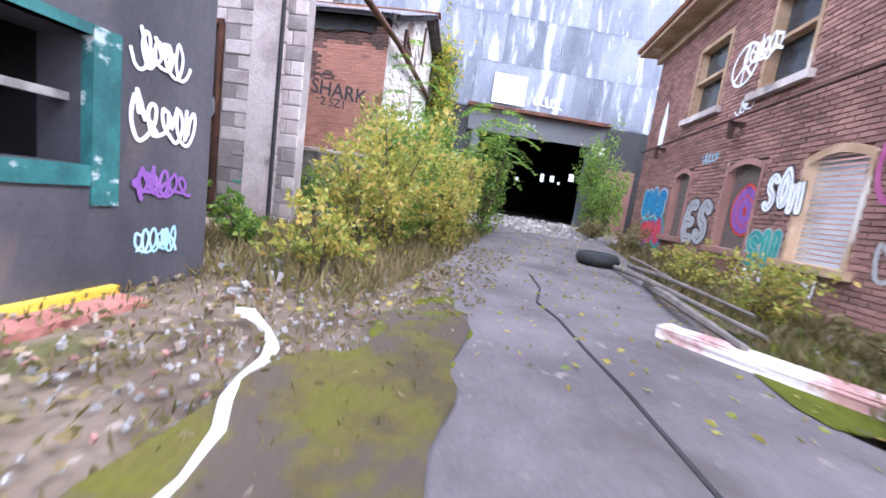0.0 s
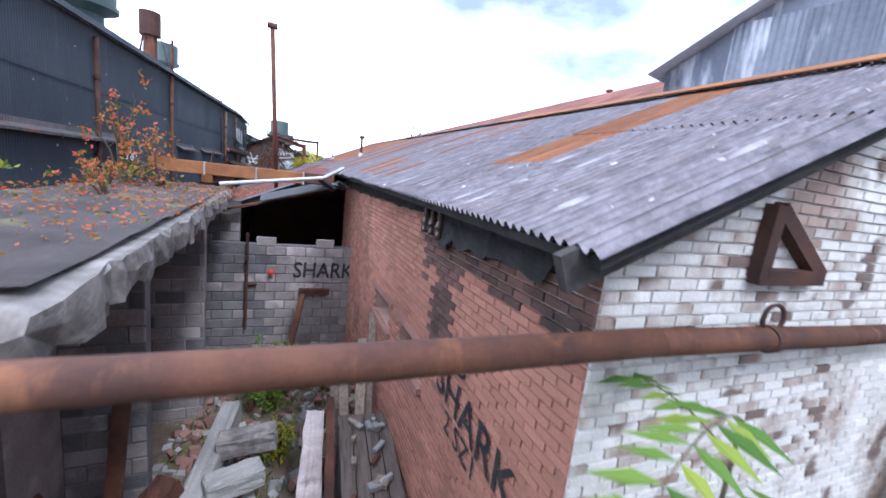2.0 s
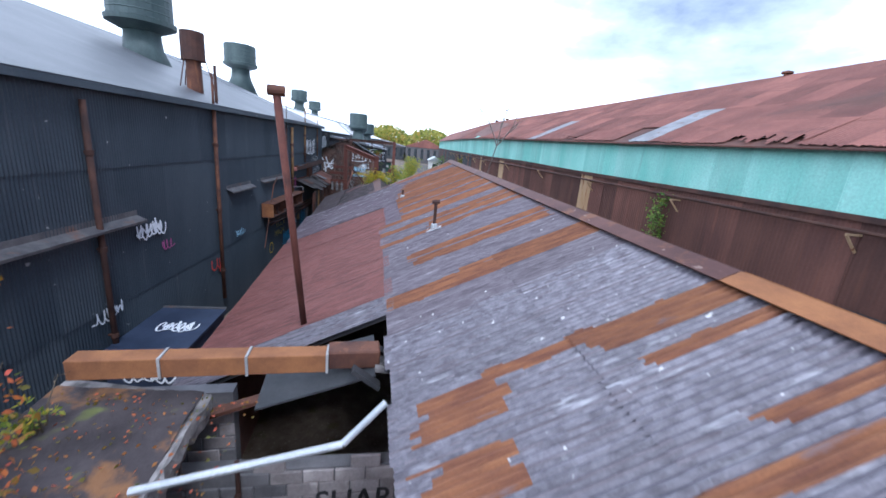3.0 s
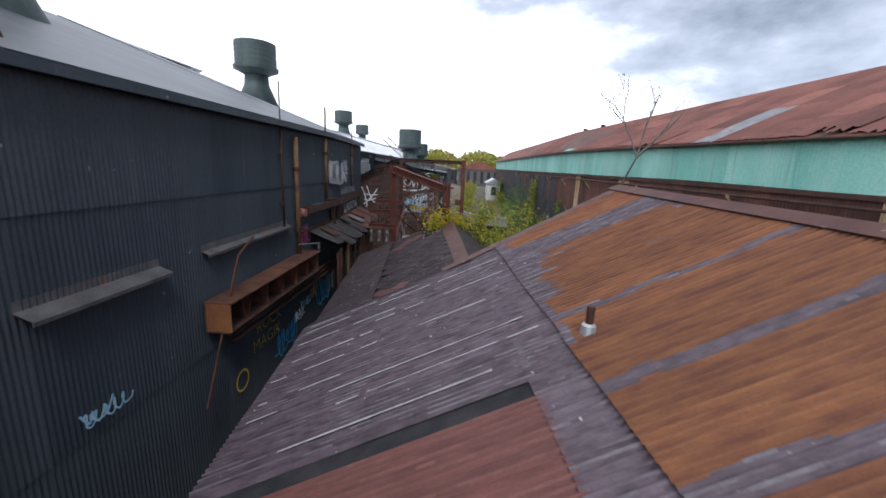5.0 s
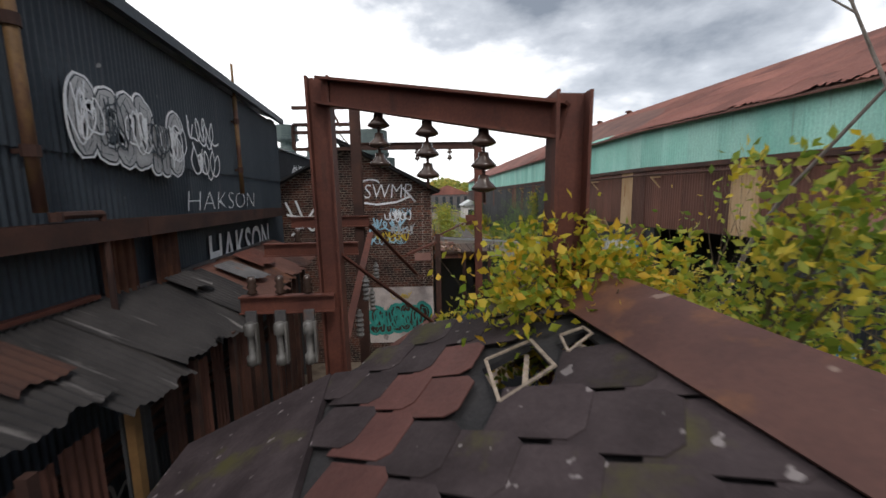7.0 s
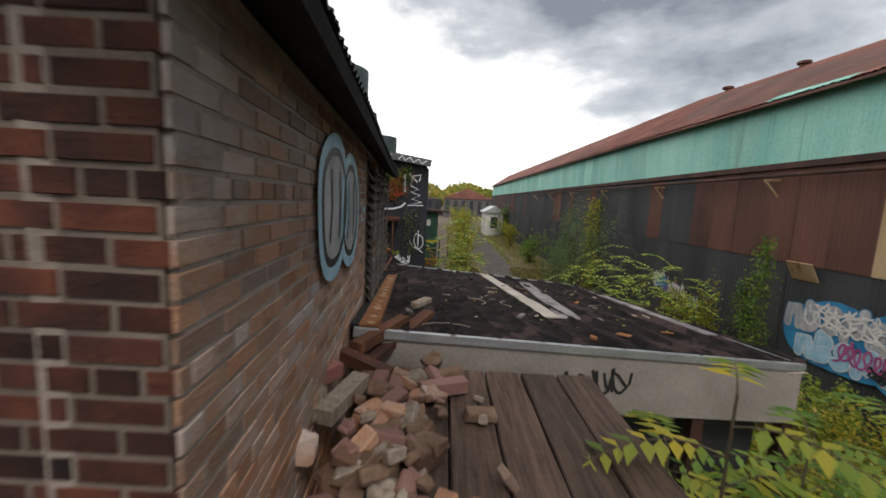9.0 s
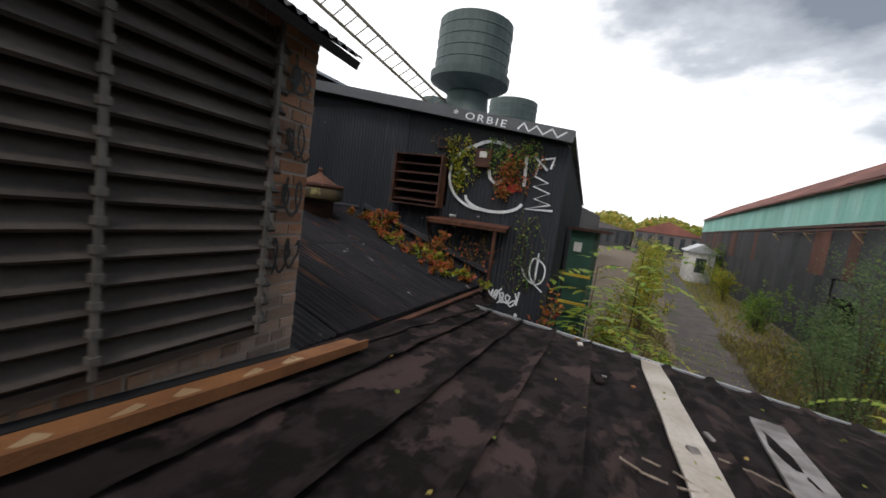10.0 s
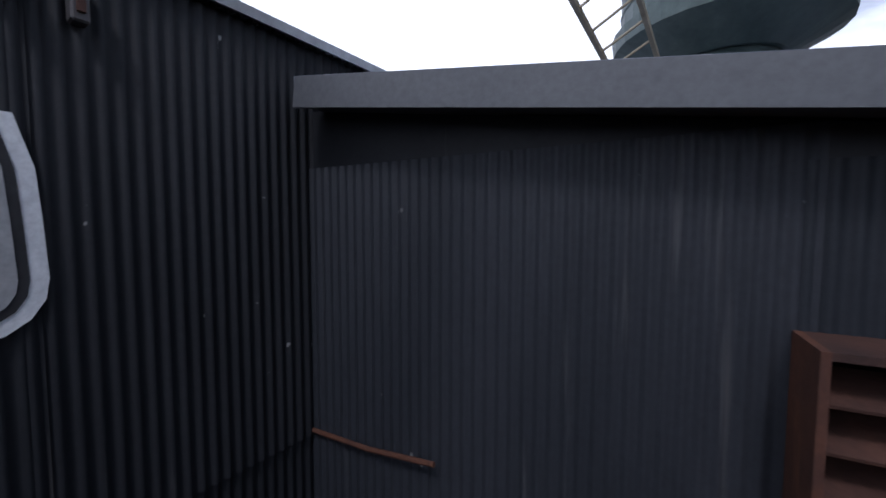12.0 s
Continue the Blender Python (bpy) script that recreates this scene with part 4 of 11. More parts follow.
def roof_vent(x, y, z0, r, h, label="grey-green round roof ventilator"):
    """Turned roof ventilator: flared base, neck, drum cap."""
    ob = empty("roof_ventilator", label, "ventilator", group="roof ventilators", at=(x, y, z0))
    bm = bmesh.new()
    lathe(bm, [(r * 1.15, -0.8), (r * 0.62, h * 0.22), (r * 0.55, h * 0.5)], seg=20)
    part("base", bm, M["vent_green"], ob, smooth=True)
    bm = bmesh.new()
    lathe(bm, [(r * 0.62, h * 0.42), (r * 1.08, h * 0.5), (r * 1.1, h * 0.56), (r * 1.0, h * 0.57), (r * 1.0, h), (r * 0.9, h + 0.03)], seg=28)
    part("drum", bm, M["vent_green"], ob, smooth=False)
    bm = bmesh.new()
    for k in range(4):
        z = h * (0.64 + 0.09 * k)
        lathe(bm, [(r * 1.0, z), (r * 1.012, z + 0.015), (r * 1.012, z + 0.035), (r * 1.0, z + 0.05)], seg=28)
    part("band", bm, M["vent_green"], ob)
    return ob


for vx, vy, vz in ((-5.7, 23.5, 8.4), (-8.3, 39.4, 9.4), (-12.0, 69.0, 9.4), (-14.2, 87.5, 9.4)):
    roof_vent(vx, vy, vz, 1.15, 3.0)


# ---- green and rust building ----
GB_X, GB_STRIP, GB_EAVE = 12.74, 5.64, 7.35


def gb_x(y):
    """West wall: straight beyond y = 42, swinging out to the south of it."""
    return GB_X + 0.16 * max(0.0, 42.0 - y)


def gb_eave(y):
    return float(np.interp(y, [6, 20, 30, 45, 55, 114], [7.0, 7.08, 7.15, 7.3, 7.38, 7.4]))


def gb_strip(y):
    return float(np.interp(y, [8, 20, 33, 45, 114], [5.34, 5.4, 5.66, 5.64, 5.6]))


def gb_ridge(y):
    return Vector((float(np.interp(y, [8, 55], [25.1, 15.7])), y, float(np.interp(y, [8, 55], [10.93, 9.63]))))


def green_building():
    ob = empty("green_rust_shed", "long shed with sea-green upper cladding and rusted sheet walls", "industrial shed")
    rng = random.Random(11)
    un = Vector((-0.16, 1.0)).normalized()
    near = frame_at((gb_x(6.0) + 0.08, 6.0), un, (-un.y, un.x))
    far = frame_at((GB_X + 0.08, 42.0), (0, 1), (-1, 0))
    k = math.hypot(1, 0.16)
    openings = [(17.5, 22.5, -1.0, 3.3), (36.5, 41.5, -1.0, 3.0), (63.0, 65.5, -1.0, 2.2)]
    bm = bmesh.new()
    holed(bm, near, 0, 36 * k, -1.3, 6.9, [((h[0] - 6) * k, (h[1] - 6) * k, h[2], h[3]) for h in openings[:2]], -0.3, -0.02)
    part("wall_core", bm, M["gb_dark"], ob)
    bm = bmesh.new()
    holed(bm, far, 0, 71, -1.3, 6.9, [(openings[2][0] - 42, openings[2][1] - 42, *openings[2][2:])], -0.3, -0.02)
    part("wall_core", bm, M["gb_dark"], ob)
    # near-black backing behind the openings, unlit depth carried by its colour
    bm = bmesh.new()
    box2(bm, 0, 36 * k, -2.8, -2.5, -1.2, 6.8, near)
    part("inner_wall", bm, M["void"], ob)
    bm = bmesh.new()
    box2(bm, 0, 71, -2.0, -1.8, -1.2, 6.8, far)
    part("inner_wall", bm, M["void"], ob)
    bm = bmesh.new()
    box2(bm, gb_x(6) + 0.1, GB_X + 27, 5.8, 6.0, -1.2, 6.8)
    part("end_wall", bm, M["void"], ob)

    def clad(name, y0, w, n, z0, z1, out, pick, pitch=0.12, amp=0.011):
        for i in range(n):
            a, c = y0 + i * w, y0 + (i + 1) * w + 0.05
            mt = pick(i, (a + c) / 2)
            if mt is None:
                continue
            patch_sheet(name, ob, (gb_x(c) - out, c, z0(c)), (gb_x(a) - out, a, z0(a)), (gb_x(c) - out, c, z1(c)), (gb_x(a) - out, a, z1(a)), mt, pitch, amp, 0, rng, 0.004 * (i % 2))
    clad("green_sheet", 6.0, 1.3, 82, gb_strip, lambda y: gb_eave(y) + 0.06, 0.04, lambda i, y: M["green"])

    def low(i, y):
        if any(lo < y < hi for lo, hi in ((42.9, 44.0), (37.0, 38.1), (25.0, 25.9))):
            return M["tan_sheet"]
        if y > 50 and rng.random() < 0.75:
            return M["gb_dark"]
        return M["gb_wall"]
    clad("wall_sheet", 6.0, 1.03, 104, lambda y: 3.05, lambda y: gb_strip(y) + 0.04, 0.0, low)

    def bottom(i, y):
        if any(h[0] - 0.1 < y < h[1] + 0.1 for h in openings):
            return None
        return M["gb_dark"] if y > 43 or rng.random() < 0.35 else M["gb_wall"]
    clad("wall_sheet", 6.0, 1.03, 104, lambda y: -1.0, lambda y: 3.15, -0.03, bottom)
    for y0, y1 in ((6, 42), (42, 113)):
        bm = bmesh.new()
        bar(bm, (gb_x(y0) - 0.05, y0, gb_strip(y0) - 0.06), (gb_x(y1) - 0.05, y1, gb_strip(y1) - 0.06), 0.1, 0.16)
        part("sill_beam", bm, M["rust_dark"], ob)
    for y0, y1 in ((10, 42), (42, 75)):
        bm = bmesh.new()
        rod(bm, (gb_x(y0) - 0.3, y0, gb_strip(y0) - 0.34), (gb_x(y1) - 0.3, y1, gb_strip(y1) - 0.34), 0.05, seg=8)
        part("pipe", bm, M["rust_dark"], ob, "long dark pipe on brackets")
    for k in range(12):
        y = 13.2 + k * 5.6
        x, z = gb_x(y), gb_strip(y) - 0.44
        bm = bmesh.new()
        bar(bm, (x, y, z), (x - 0.42, y, z), 0.06)
        bar(bm, (x, y, z - 0.45), (x - 0.4, y, z - 0.02), 0.05)
        part("bracket", bm, M["tan_sheet"], ob)
    # roof: straight eave, ridge line drawing in towards the far end
    ex = lambda y: gb_x(y) - 0.42
    east = GB_X + 27.0
    for y0, y1 in ((5.8, 24.0), (24.0, 42.0), (42.0, 55.0), (55.0, 113.2)):
        bm = bmesh.new()
        c = [(ex(y0), y0, gb_eave(y0)), (ex(y1), y1, gb_eave(y1)), (gb_ridge(y1).x, y1, gb_ridge(y1).z), (gb_ridge(y0).x, y0, gb_ridge(y0).z), (east, y0, 6.9), (east, y1, 6.9)]
        tp = [bm.verts.new((x, y, z - 0.05)) for x, y, z in c]
        bt = [bm.verts.new((x, y, z - 0.10)) for x, y, z in c]
        for q in ((0, 1, 2, 3), (3, 2, 5, 4)):
            bm.faces.new([tp[k] for k in q])
            bm.faces.new([bt[k] for k in reversed(q)])
        bm.faces.new((tp[0], bt[0], bt[1], tp[1]))
        part("roof_deck", bm, M["gb_wall"], ob)
    y, k = 5.8, 0
    while y < 113:
        y1 = min(y + (1.15 if y < 60 else 2.6), 113.2)
        rows = 4 if y < 60 else 2
        for j in range(rows):
            mt = M["gb_roof"]
            if j < 2 and any(lo < y < hi for lo, hi in ((20.2, 21.3), (31.0, 32.0))):
                mt = M["galv_dull_roof"]
            if j == 0 and 44.5 < y < 46.5:
                mt = M["green"]
            if j == 0 and y < 40 and mt.name == M["gb_roof"].name and rng.random() < 0.10:
                continue
            f0, f1 = max(0, j / rows - (0.03 if j else 0)), (j + 1) / rows
            e = lambda yy, f: Vector((ex(yy), yy, gb_eave(yy))).lerp(gb_ridge(yy), f)
            torn = rng.uniform(0.05, 0.45) if j == 0 and y < 42 and rng.random() < 0.45 and mt.name == M["gb_roof"].name else (0.06 if j == 0 else 0)
            patch_sheet("roof_sheet", ob, e(y1 + 0.05, f0), e(y, f0), e(y1 + 0.05, f1), e(y, f1), mt, 0.115 if y < 60 else 0.3, 0.014, torn, rng, 0.004 * (k % 2) + 0.006 * j + (rng.uniform(0, 0.06) if torn > 0.1 else 0))
        y, k = y1, k + 1
    for y in (22.0, 51.0, 54.0):
        bm = bmesh.new()
        lathe(bm, [(0.12, -0.3), (0.12, 0.15), (0.22, 0.18), (0.22, 0.26), (0.08, 0.3)], Matrix.Translation(gb_ridge(y) + Vector((0, 0, -0.1))), 12)
        part("ridge_cap", bm, M["rust"], ob)
    bm = bmesh.new()
    g = gb_ridge(13.0)
    box2(bm, g.x - 0.45, g.x + 0.45, 12.55, 13.45, g.z - 0.8, g.z + 0.85)
    part("chimney", bm, M["rust_dark"], ob)
    return ob


GREEN = green_building()


# ---- brick shed with the long corrugated roof ----
SHED = Matrix.Translation((6.87, 1.27, 0)) @ Matrix.Rotation(radians(5.5), 4, "Z")
SX, SY = SHED.to_3x3() @ Vector((1, 0, 0)), SHED.to_3x3() @ Vector((0, 1, 0))
SLOPE = 0.447
RIDGE = 3.2


def shed_roof_z(x, y):
    return 3.56 + SLOPE * x + 0.022 * y


def shed_pt(x, y, dz=0.0):
    return SHED @ Vector((x, y, shed_roof_z(x, y) + dz))


RAKE_END = 21.35


def rake_y(x):
    """The roof's north edge runs askew, further out at the ridge."""
    return RAKE_END + 0.22 * max(0.0, x + 0.7)


# bare rust on the sheets: up-slope from, to, along the eave from, to
RUST_STREAKS = (
    (0.6, 3.1, 1.5, 2.18), (2.1, 3.2, 5.0, 5.16), (1.0, 2.6, 4.66, 4.84), (0.0, 0.5, 4.1, 4.34), (0.0, 0.3, 4.6, 4.8), (0.0, 0.62, 5.3, 5.75), (0.0, 0.78, 6.0, 6.5),
    (1.85, 3.2, 5.84, 6.02), (0.7, 3.15, 6.42, 6.62), (1.55, 3.1, 6.22, 6.5), (-0.3, 3.1, 8.72, 9.2), (0.9, 3.0, 9.2, 9.34), (0.3, 2.85, 10.2, 10.55), (0.25, 2.95, 10.62, 10.95),
    (-0.3, 3.1, 12.05, 12.3), (0.9, 3.1, 12.5, 12.95), (-0.3, 3.0, 13.0, 13.35), (-0.3, 3.2, 13.9, 14.5), (0.35, 3.2, 14.75, 15.5), (0.3, 3.2, 15.7, 16.6), (0.35, 3.2, 16.75, 17.9),
    (0.42, 3.3, 18.0, 18.5), (0.62, 3.3, 18.5, 19.3), (0.75, 3.3, 19.3, 19.9), (0.95, 2.9, 19.95, 20.25), (0.55, 3.3, 21.0, 21.5), (0.7, 3.3, 21.5, 22.5))


def rusty(x, y, rib):
    jag = 0.16 * noise.noise((rib * 0.9, 3.1, 0.0)) + 0.10 * noise.noise((rib * 2.3, 7.7, 0.0))
    side = 0.035 * noise.noise((x * 2.2, y * 0.3, 5.0))
    return any(a + jag < x < b + jag * 0.7 and c < y + side < d for a, b, c, d in RUST_STREAKS)


def roof_field(parent, x0, x1, y0, y1, field, rows, lift=0.0, rust=True, sw=0.6858, pitch=0.0762, amp=0.019, name="roof_sheet"):
    """Lapped corrugated sheets; the rust follows the ribs, the north edge is cut along the rake."""
    o = shed_pt(x0, y0, lift)
    m = slope_frame(o, shed_pt(x0, y1, lift) - o, shed_pt(x1, y0, lift) - o)
    k = math.sqrt(1 + SLOPE**2)
    n = max(1, round((y1 - y0) / sw))
    rng = random.Random(int(y0 * 10) + 3)
    for i in range(n):
        for j in range(rows):
            ya, h = y0 + i * sw, (x1 - x0) / rows
            xa, xb = x0 + j * h, x0 + (j + 1) * h + (0.08 if j < rows - 1 else 0.0)
            cols, steps = 54 + 4, max(3, int((xb - xa) / (0.09 if rust else 0.14)))
            dy, grid = sw / 54, []
            for q in range(cols + 1):
                y = ya + q * dy
                lo = xa if y <= RAKE_END else max(xa, (y - RAKE_END) / 0.22 - 0.7)
                if lo >= xb - 0.02 or (y > y1 + 0.2 and y > rake_y(xb)):
                    break
                wave = amp * math.sin(2 * math.pi * y / pitch) + 0.004 * (i % 2) + 0.008 * j + 0.006 * noise.noise((y * 1.3, j * 3.0, i))
                grid.append([(y - y0, wave, (lo + (xb - lo) * s / steps - x0) * k) for s in range(steps + 1)])
            if len(grid) < 3:
                continue
            verts = [v for col in grid for v in col]
            faces, mats = [], []
            tilt = rng.uniform(-0.004, 0.004)
            for q in range(len(grid) - 1):
                for s in range(steps):
                    e = q * (steps + 1) + s
                    faces.append((e, e + steps + 1, e + steps + 2, e + 1))
                    y, x = ya + (q + 0.5) * dy, x0 + (grid[q][s][2] + grid[q][s + 1][2]) / 2 / k
                    rib = int(y / pitch)
                    # crest faces turn paler in patches: wear, and the ribs' weak shading strengthened
                    crest = math.sin(2 * math.pi * y / pitch) > 0.4
                    crest_tone = noise.noise((x * 0.8, rib * 3.7, 1.0)) + 0.6 * noise.noise((x * 4.5, rib * 1.9, 4.0))
                    mats.append(1 if rust and rusty(x, y, rib) else (2 if crest and crest_tone > 0.16 else 0))
            ob = mesh_ob(name, verts, faces, field(i, j, ya), parent, smooth=True)
            ob.data.materials.append(M["roof_rust"])
            ob.data.materials.append(M["red_crest"] if field(i, j, ya).name == M["red_paint"].name else M["worn_lit_crest"])
            ob.data.polygons.foreach_set("material_index", mats)
            ob.matrix_basis = m @ Matrix.Rotation(tilt, 4, "Y")


def brick_shed():
    ob = empty("brick_shed", "brick shed with a whitewashed gable and a long rusted corrugated roof", "shed")
    rng = random.Random(21)
    # west wall with two small openings
    mw = SHED @ frame_at((0.15, 9.2), (0, -1), (-1, 0))
    holes = [(4.38, 5.45, 1.5, 1.88), (5.92, 6.85, 1.46, 1.88)]
    bm = bmesh.new()
    holed(bm, mw, 0, 9.1, -1.3, 3.5, holes, -0.3, 0)
    part("wall", bm, M["mortar_red"], ob, "orange-red brick wall, scorched under the eave")
    wall = ob.children[-1]
    ok = lambda x, z: not any(h[0] - 0.02 < x < h[1] + 0.02 and h[2] - 0.02 < z < h[3] + 0.02 for h in holes)
    cells = brick_cells(0, 9.1, -1.0, 3.34, ok)

    def sooty(c):
        x, z = c[0], c[1]
        k = 0.35 * noise.noise((x * 3, z * 3, 2))
        return ((x - 7.1) / 0.30) ** 2 + ((z - 2.35) / 0.42) ** 2 < 0.9 + k or (6.5 < x < 7.5 and z > 2.75 + k) or (x > 7.4 and z > 2.9 + 0.4 * k)
    burnt = [c for c in cells if sooty(c)]
    gone = set(burnt)
    brick_wall(wall, mw, [c for c in cells if c not in gone], M["brick_red"], near=lambda x, z: x > 6.2 and z > 1.1)
    v, f = bricks("brick", mw, burnt, M["brick_soot"], (0.205, 0.058), depth=0.02)
    tagged(mesh_ob("sooty_brickwork", v, f, M["brick_soot"], wall, "soot-blackened bricks"), kind="stuff")
    bm = bmesh.new()
    box2(bm, 0, 9.15, 0.021, 0.06, 3.30, 3.46, mw)
    part("eave_board", bm, M["charred"], ob, "charred eave board")
    # hanging scraps of burnt tar paper, deepest towards the corner
    verts, faces, nx, nz = [], [], 96, 7
    for i in range(nx + 1):
        x = 0.1 + 8.9 * i / nx
        deep = 0.06 + 0.05 * noise.noise((x * 2.1, 0, 1)) + (0.24 if 6.6 < x < 8.75 else 0.0) * (0.55 + 0.9 * abs(noise.noise((x * 2.7, 4, 1)))) + 0.03 * noise.noise((x * 9, 2, 2))
        for j in range(nz + 1):
            z = 3.36 - max(0.02, deep) * j / nz
            verts.append(mw @ Vector((x, 0.035 + 0.05 * abs(noise.noise((x * 5, z * 6, 3))) + 0.012 * j * (0.5 if 6.6 < x < 8.75 else 0.15), z)))
    for i in range(nx):
        for j in range(nz):
            e = i * (nz + 1) + j
            faces.append((e, e + 1, e + nz + 2, e + nz + 1))
    mesh_ob("burnt_tar_paper", verts, faces, M["charred"], ob, "burnt tar paper hanging under the eave")
    for x in (6.72, 6.92, 7.12):
        bm = bmesh.new()
        lathe(bm, [(0.035, 0), (0.045, 0.03), (0.03, 0.07), (0.05, 0.11), (0.03, 0.16), (0.03, 0.26)], mw @ Matrix.Translation((x, 0.09, 3.12)), 10)
        part("wall_insulator", bm, M["ceramic"], ob, "small brown wall insulator")
    for h in holes:
        bm = bmesh.new()
        box2(bm, h[0] - 0.1, h[1] + 0.1, 0.0, 0.05, h[3], h[3] + 0.07, mw)
        part("lintel", bm, M["brick_brown"], ob)
        bm = bmesh.new()
        box2(bm, h[0] - 0.08, h[1] + 0.08, 0.0, 0.07, h[2] - 0.07, h[2], mw)
        part("window_sill", bm, M["brick_brown"], ob)
        bm = bmesh.new()
        box2(bm, h[0] - 0.1, h[1] + 0.1, -0.6, -0.32, h[2] - 0.2, h[3] + 0.2, mw)
        part("window_void", bm, M["void"], ob, "near-black backing behind the empty window opening")
    # south gable, whitewashed
    ms = SHED @ frame_at((0.15, 0.1), (1, 0), (0, -1))
    GW_END = 4.32
    top = lambda x: 3.5 + SLOPE * min(x, 2 * RIDGE - 0.3 - x)
    bm = bmesh.new()
    prism(bm, ms, [(0, -1.3), (GW_END, -1.3), (GW_END, top(GW_END)), (RIDGE - 0.15, top(RIDGE - 0.15)), (0, top(0))], -0.3, 0)
    part("gable_wall", bm, M["mortar_white"], ob, "whitewashed brick gable, peeling")
    gable = ob.children[-1]
    cells = brick_cells(0, GW_END, -1.0, 5.0, lambda x, z: z < top(x) - 0.12)
    brick_wall(gable, ms, cells, M["brick_white"], near=lambda x, z: x < 2.2 and 1.8 < z < 3.6)
    # triangular iron on the gable, and a leaning pipe
    bm = bmesh.new()
    for q, r in (((1.10, 3.72), (1.08, 3.30)), ((1.05, 3.31), (1.70, 3.31)), ((1.68, 3.32), (1.11, 3.70))):
        bar(bm, ms @ Vector((q[0], 0.05, q[1])), ms @ Vector((r[0], 0.05, r[1])), 0.075, 0.09)
    part("triangle_bracket", bm, M["rust_dark"], ob, "rusted triangular iron bracket")
    bm = bmesh.new()
    rod(bm, ms @ Vector((2.98, 0.06, 4.55)), ms @ Vector((2.86, 0.06, 3.48)), 0.035, seg=8)
    part("wall_pipe", bm, M["rust_dark"], ob)
    bm = bmesh.new()
    box2(bm, 1.8, 4.0, 0.02, 0.05, 0.55, 0.75, ms)
    part("timber_rail", bm, M["timber"], ob, "weathered timber rail let into the gable")
    # verge boards
    bm = bmesh.new()
    for q, r in ((-0.3, RIDGE), (RIDGE, 4.85)):
        s = SHED @ Vector((q, -0.12, shed_roof_z(min(q, 2 * RIDGE - q), 0) - 0.09))
        e = SHED @ Vector((r, -0.12, shed_roof_z(min(r, 2 * RIDGE - r), 0) - 0.09))
        bar(bm, s, e, 0.05, 0.16)
    part("verge_board", bm, M["verge"], ob, "dark weathered verge board")

    # roof
    for x0, x1, y0, y1 in ((-0.22, RIDGE, -0.2, 8.75), (-3.4, RIDGE, 8.75, 21.25), (0.5, RIDGE, 21.25, 21.65), (2.0, RIDGE, 21.65, 22.05)):
        o = shed_pt(x0, y0)
        roof_plate("roof_deck", ob, slope_frame(o, shed_pt(x0, y1) - o, shed_pt(x1, y0) - o), (shed_pt(x0, y1) - o).length, (shed_pt(x1, y0) - o).length, M["charred"], 0.06, -0.035)
    roof_field(ob, -0.25, RIDGE, -0.25, 14.15, lambda i, j, y: M["roof_grey"] if y < 7.4 else M["roof_mauve"], 2)
    roof_field(ob, 0.32, RIDGE, 14.15, 22.45, lambda i, j, y: M["roof_purple"], 1, lift=0.035)
    roof_field(ob, -3.45, -0.1, 8.7, 17.2, lambda i, j, y: M["roof_grey"] if i == 0 else M["red_paint"], 2, lift=-0.02, rust=False)
    roof_field(ob, -0.12, 0.45, 14.1, 21.5, lambda i, j, y: M["roof_purple"], 1, lift=-0.008, rust=False)
    roof_field(ob, -3.45, -0.05, 17.2, 21.4, lambda i, j, y: M["roof_purple"], 2, lift=-0.012, rust=False)
    # chalky lap stains on the north-west sheets
    for xa, xb, y, w in ((-3.3, -1.6, 20.4, 0.05), (-3.35, -0.2, 19.28, 0.05), (-3.3, -2.2, 18.7, 0.04), (-2.1, 0.2, 18.0, 0.035), (-3.2, -1.9, 19.75, 0.05), (-3.3, 0.25, 20.9, 0.05), (-1.9, 0.2, 20.15, 0.04), (-3.3, 0.1, 18.35, 0.04), (-2.6, -0.4, 17.5, 0.035), (-3.3, -1.2, 21.15, 0.04)):
        bm = bmesh.new()
        steps = 26
        prev = None
        for s in range(steps + 1):
            x = xa + (xb - xa) * s / steps
            ww = w * (0.55 + 0.9 * abs(noise.noise((x * 4, y, 2))))
            row = [bm.verts.new(shed_pt(x, y + c * ww, 0.016)) for c in (-0.5, 0.5)]
            if prev and noise.noise((x * 3.1, y * 5, 9)) > -0.22:
                bm.faces.new((prev[0], prev[1], row[1], row[0]))
            prev = row
        bmesh.ops.delete(bm, geom=[v for v in bm.verts if not v.link_faces], context="VERTS")
        part("lap_stain", bm, M["chalk"], ob, "chalky white stain along a lap")
    # east slope
    e0 = SHED @ Vector((4.85, 22.4, shed_roof_z(2 * RIDGE - 4.85, 22.4)))
    em = slope_frame(e0, SHED @ Vector((4.85, -0.25, shed_roof_z(2 * RIDGE - 4.85, -0.25))) - e0, SHED @ Vector((RIDGE, 22.4, shed_roof_z(RIDGE, 22.4))) - e0)
    roof_plate("roof_deck", ob, em, 22.65, 1.81, M["roof_purple"])
    for y0, y1, mt in ((-0.3, 6.45, "rust_orange"), (6.46, 22.5, "flashing")):
        bm = bmesh.new()
        for s in (-1, 1):
            q = SHED @ Vector((RIDGE + s * 0.115, y0, shed_roof_z(RIDGE, y0) - 0.03))
            r = SHED @ Vector((RIDGE + s * 0.115, y1, shed_roof_z(RIDGE, y1) - 0.03))
            d = r - q
            mm = slope_frame(q, d, Vector(SX) * 1.0 + Vector((0, 0, -s * SLOPE)))
            box(bm, (d.length, 0.012, 0.25), mm @ Matrix.Translation((d.length / 2, 0.05, 0)))
        part("ridge_cap", bm, M[mt], ob)
